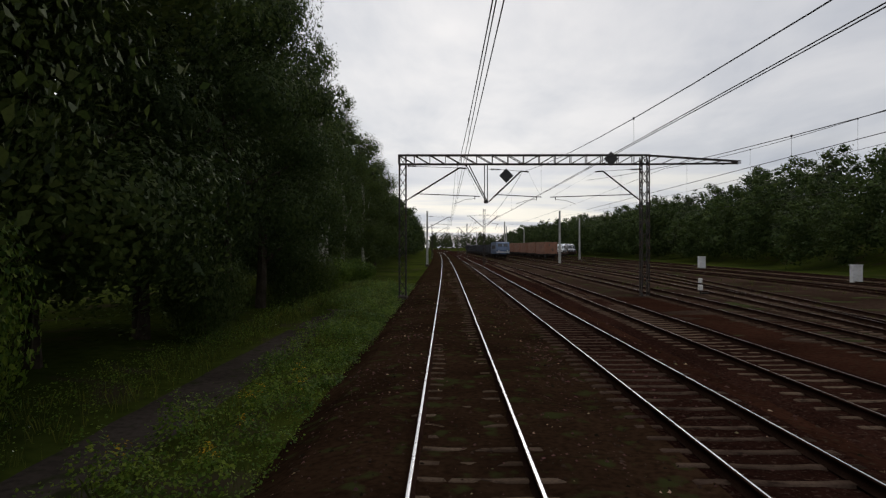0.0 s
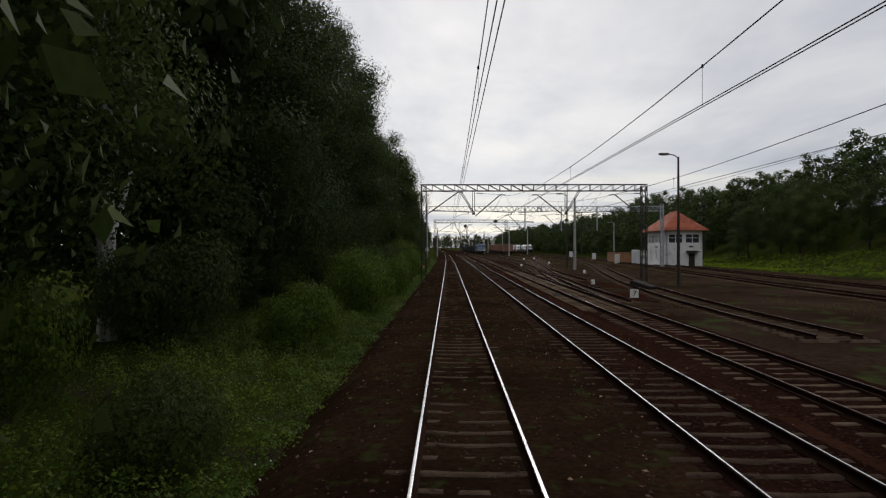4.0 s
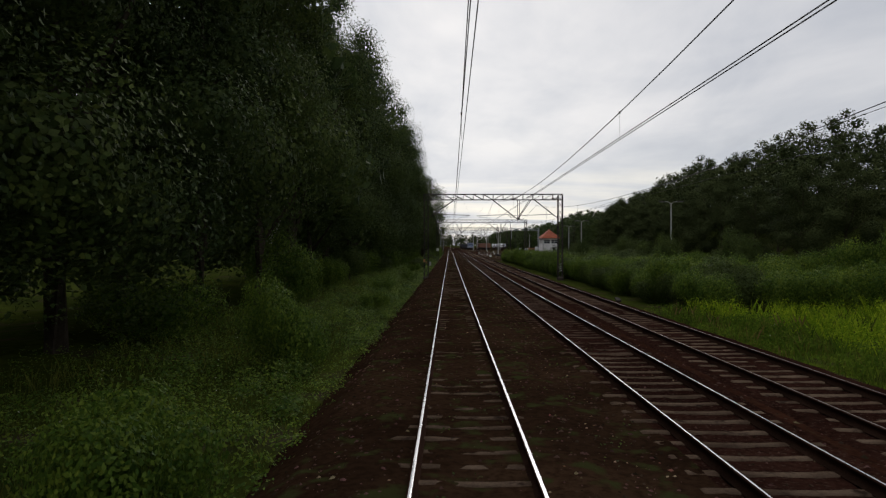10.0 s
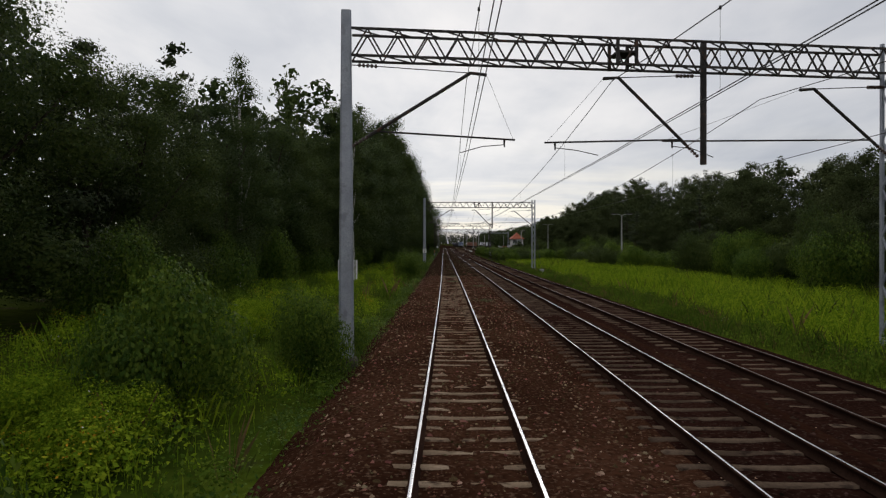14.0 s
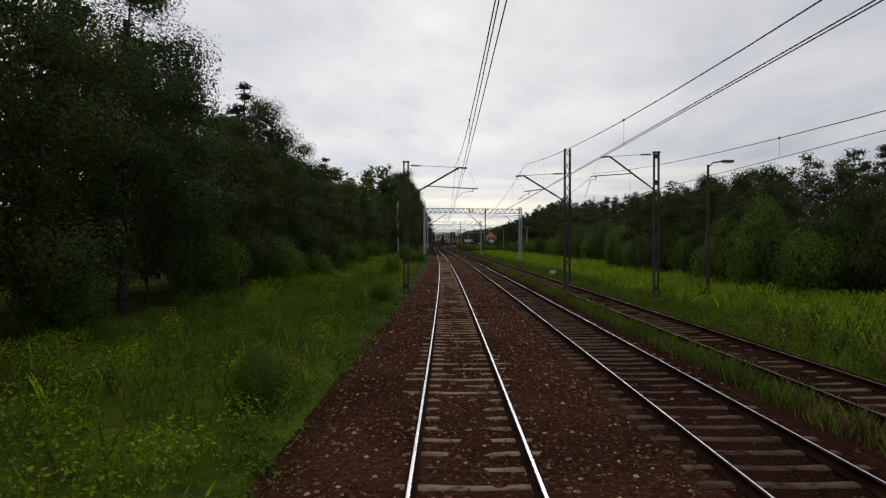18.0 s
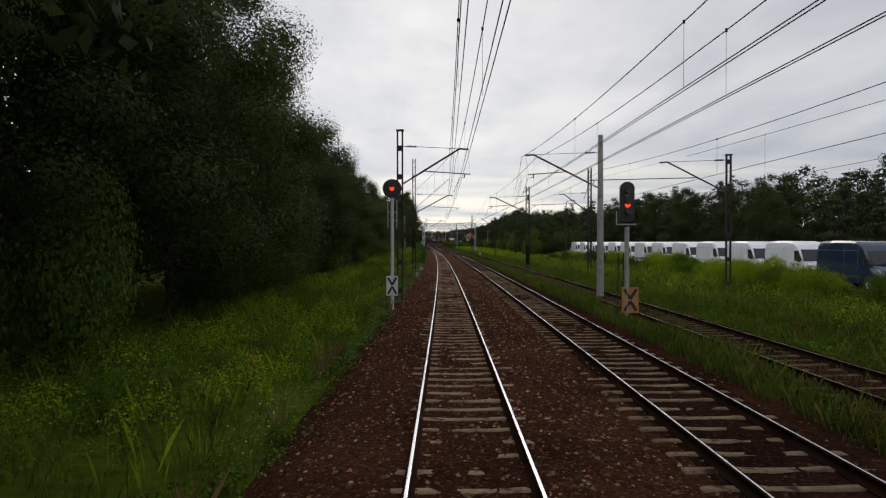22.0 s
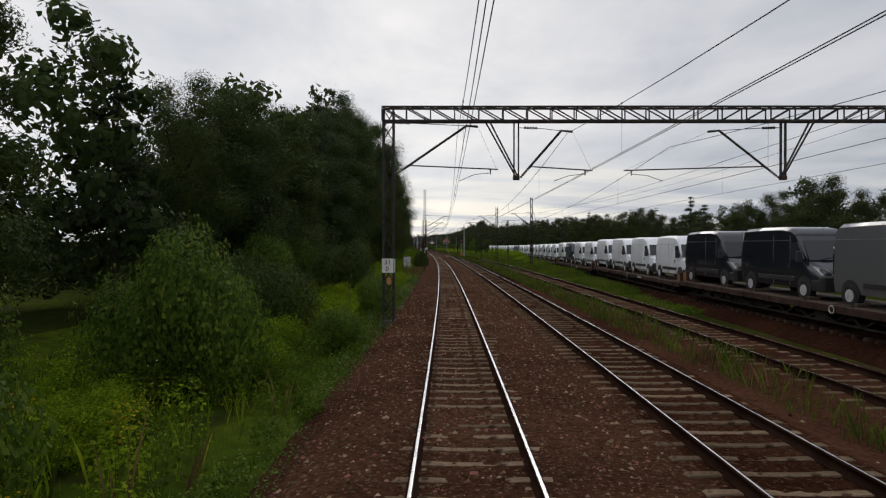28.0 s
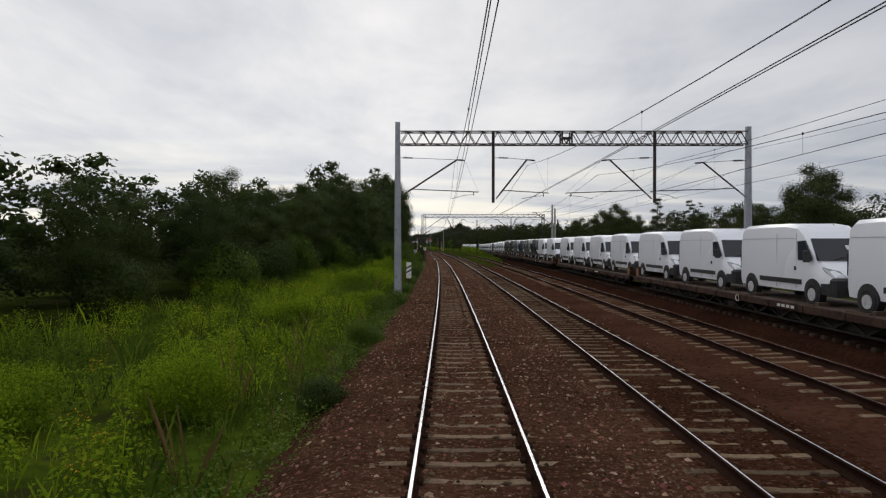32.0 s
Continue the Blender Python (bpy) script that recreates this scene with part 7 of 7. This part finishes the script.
# single shrubs that stand out on the near bank
for lat, y, w, h in ((-3.2, -530, 0.8, 1.5), (-4.0, -606, 1.1, 1.6), (-2.75, -403, 0.42, 1.9), (-3.2, -402, 0.8, 1.0), (-3.4, -230.4, 0.7, 1.4), (-3.7, -298, 0.9, 1.5), (-3.3, -233, 0.7, 1.2), (-3.5, -295, 0.7, 1.2), (-3.9, -500, 0.9, 0.9), (-3.3, -511, 0.7, 0.6), (-3.5, -700, 0.8, 0.8), (-2.9, -710, 0.6, 0.6), (-2.8, -718, 0.6, 0.7), (-3.0, -725, 0.7, 0.7), (-2.8, -733, 0.6, 0.7), (-3.0, -697, 0.7, 0.8), (-3.2, -690, 0.9, 0.9), (-3.4, -680, 0.9, 1.0), (-3.3, -672, 0.8, 1.0), (-3.6, -664, 0.9, 1.1), (-3.4, -655, 0.8, 1.0), (-3.8, -648, 1.0, 1.2), (-4.4, -640, 1.1, 1.5), (-3.4, -612, 0.8, 1.3), (-3.8, -620, 0.9, 1.3), (-3.9, -409, 0.6, 1.2), (-4.2, -389, 0.6, 1.1), (-4.0, -252, 1.3, 1.8), (-4.6, -246, 1.4, 2.0), (-4.2, -240, 1.1, 1.7), (-3.9, -235, 0.9, 1.6), (-4.6, -145, 0.9, 1.2), (-4.6, -128, 1.1, 1.5), (-5.0, -134, 1.2, 1.5), (-4.0, -121, 0.7, 1.1), (-5.2, -118, 1.1, 1.3), (-4.6000000000000005, -2, 1.75, 2.7), (-6.6, 2, 2.0, 3.0), (-4.6000000000000005, -10, 1.75, 2.7), (-6.6, -6, 2.0, 3.0), (-4.6000000000000005, -18, 1.75, 2.7), (-6.6, -14, 2.0, 3.0), (-4.6000000000000005, -26, 1.75, 2.7), (-6.6, -22, 2.0, 3.0), (-4.9, -36, 1.75, 2.7), (-6.6, -32, 2.0, 3.0), (-4.6000000000000005, -46, 1.75, 2.7), (-6.6, -42, 2.0, 3.0), (-4.9, -56, 1.75, 2.7), (-6.6, -52, 2.0, 3.0), (-5.6, -302, 1.6, 2.4), (-5.2, -309, 1.4, 2.2), (-6.5, -618, 1.8, 2.6), (-6.0, -626, 1.9, 3.0), (-5.6, -634, 1.5, 2.2), (-7.0, -600, 2.0, 3.2), (-4.3, 8, 1.2, 1.5), (-5.2, -66, 1.5, 1.8), (-4.6, -78, 1.1, 1.3), (-4.2, -164, 0.8, 1.0), (-5.0, -178, 1.0, 1.1), (-4.0, -192, 0.8, 1.1), (-4.8, -206, 1.2, 1.6), (-4.2, -216, 1.2, 1.5), (-4.3, -225, 1.1, 1.6), (-3.7, -368, 0.7, 1.0), (-5.5, -340, 1.0, 1.4)):
    bush(lat, y, w, h, "on the bank beside the track", "bank shrubs")

for lat, y, w, h in ((-3.2, -556, 0.9, 1.8), (-2.95, -544, 1.0, 2.3), (-3.4, -541.5, 0.9, 2.0), (-3.1, -536, 0.7, 1.7), (20.2, -410, 1.3, 2.3), (20.8, -416, 1.2, 2.0), (19.2, -398, 0.9, 1.8), (18.4, -392, 1.0, 1.5), (18.0, -402, 0.8, 1.2)):
    bush(lat, y, w, h, "standing alone in the grass", "single shrubs", 2)
# ---- screen of young trees between the meadow and the siding's end
for k in range(16):
    y = -368 + 46 * rng.rand()
    bush(20.2 + 2.6 * rng.rand(), y, rng.uniform(1.8, 2.6), rng.uniform(3.4, 5.6), "between the meadow and the siding", "screen shrubs", int(rng.randint(3)))
for lat, y, h in ((22.6, -366, 8.0), (21.8, -357, 9.0), (22.4, -348, 9.5), (22.2, -339, 9.0), (23.0, -329, 9.5)):
    plant("hill", lat, y, h, "beside the siding", "screen trees")
plant("broad", -6.0, -88, 19, "leaning over the track", "trees of the roadside wood")
plant("slim", -10.2, -247, 17, "at the edge of the wood", "trees of the roadside wood")
# ---- dry reddish grass, clump by clump
gr = np.random.RandomState(61)
cy = np.concatenate([gr.uniform(-573, -558, 40), gr.uniform(-740, -728, 16), gr.uniform(-500, -440, 10)])
cl = -2.7 - 1.2 * gr.rand(len(cy))
tufts("dry_grass_clumps", np.repeat(cl, 5), np.repeat(cy, 5) + gr.normal(size=len(cy) * 5) * 0.2, np.full(len(cy) * 5, 0.75), 8, M_DRY, "dry reddish grass beside the ballast")
cy = gr.uniform(-560, -520, 26)
tufts("dry_strip_grass", np.repeat(6.3 + 0.9 * gr.rand(26), 5), np.repeat(cy, 5), np.full(130, 0.6), 7, M_DRY, "dry grass beside the third track", z=np.full(130, -0.36))
# ---- stones and boxes at the edge of the ballast
t = thing("boundary_stone", at(-2.65, -437, -0.55), "pale rounded stone at the edge of the weeds", "stone")
part("stone", Geo().box((0, 0, 0.26), (0.26, 0.2, 0.62), Matrix.Rotation(radians(6), 3, "X"), chamfer=0.09), M_CONCRETE, t)
t = thing("cable_box", at(-2.6, -423, -0.5), "small grey cable box at the edge of the ballast", "cabinet")
part("body", Geo().box((0, 0, 0.2), (0.34, 0.24, 0.34), chamfer=0.02), M_CONCRETE, t)
part("lid", Geo().box((0, 0, 0.39), (0.38, 0.28, 0.05), chamfer=0.01), M_CONCRETE, t)

# ---- creeping leaves along the foot of the ballast
cn = 7000
cy = np.where(gr.rand(cn) < 0.5, gr.uniform(-560, -225, cn), gr.uniform(-748, -560, cn))
cl = -2.15 - 1.25 * gr.rand(cn)
leafage("creeping_leaves", cl, cy, np.clip((-cl - 1.9) * 0.5, 0.12, 0.6) * lump(cy, cl), 0.062, 14, M_SHRUB, "dark creeping leaves at the foot of the ballast")

plant("hill", 31, -680, 10.5, "behind the wagons", "trees of the far slope")
plant("hill", 28.0, -684, 8.5, "behind the wagons", "trees of the far slope")

# ---- tall goldenrod in front of the siding, and along the near bank
spots = [(siding(y) - 2.4 - 2.2 * rng.rand(), y, rng.uniform(1.1, 1.7), rng.uniform(1.3, 1.9) * float(np.interp(y, [-530, -510, -490, -430, -380], [0.4, 0.75, 1.0, 1.1, 0.9])), 4) for y in (-530 + 155 * rng.rand(64))]
heap("goldenrod_stands", spots[:32], "tall leafy goldenrod in the meadow before the siding")
heap("weed_stands", [(*q[:4], 5) for q in spots[32:]], "tall dark weeds in the meadow before the siding")
spots = [(-4.4 - 3.4 * rng.rand(), y, rng.uniform(0.8, 1.3), rng.uniform(0.75, 1.1), 4) for y in (-742 + 150 * rng.rand(30))] + [(-4.8 - 3.4 * rng.rand(), y, rng.uniform(0.8, 1.3), rng.uniform(0.75, 1.1), 4) for y in (-318 + 90 * rng.rand(16))]
heap("goldenrod_stands", spots, "leafy goldenrod stands on the bank")

# ---- dark tufts in the ballast, and the grass mound behind the signal box
for lat, y in ((1.6, -280), (0.25, -254), (0.2, -262), (1.9, -268)):
    leafage("ballast_tuft", lat + gr.normal(size=40) * 0.25, y + gr.normal(size=40) * 0.4, np.full(40, 0.12), 0.05, 8, M_LEAF, "dark weed tuft growing in the ballast", z=np.full(40, -0.2))
cn = 3200
cl, cy = gr.uniform(41.5, 54, cn), gr.uniform(-60, 45, cn)
leafage("mound_grass", cl, cy, np.full(cn, 0.4), 0.11, 9, M_MEADOW, "green grass mound beside the yard")

# the patterns that the copies were taken from
for src in [*TREES["broad"], *TREES["slim"], *TREES["pine"], *TREES["hill"], *SHRUBS]:
    for o in (*src.children_recursive, src):
        bpy.data.objects.remove(o)
for src in [*VANS.values(), WAGON]:
    for o in (*src.children_recursive, src):
        bpy.data.objects.remove(o)
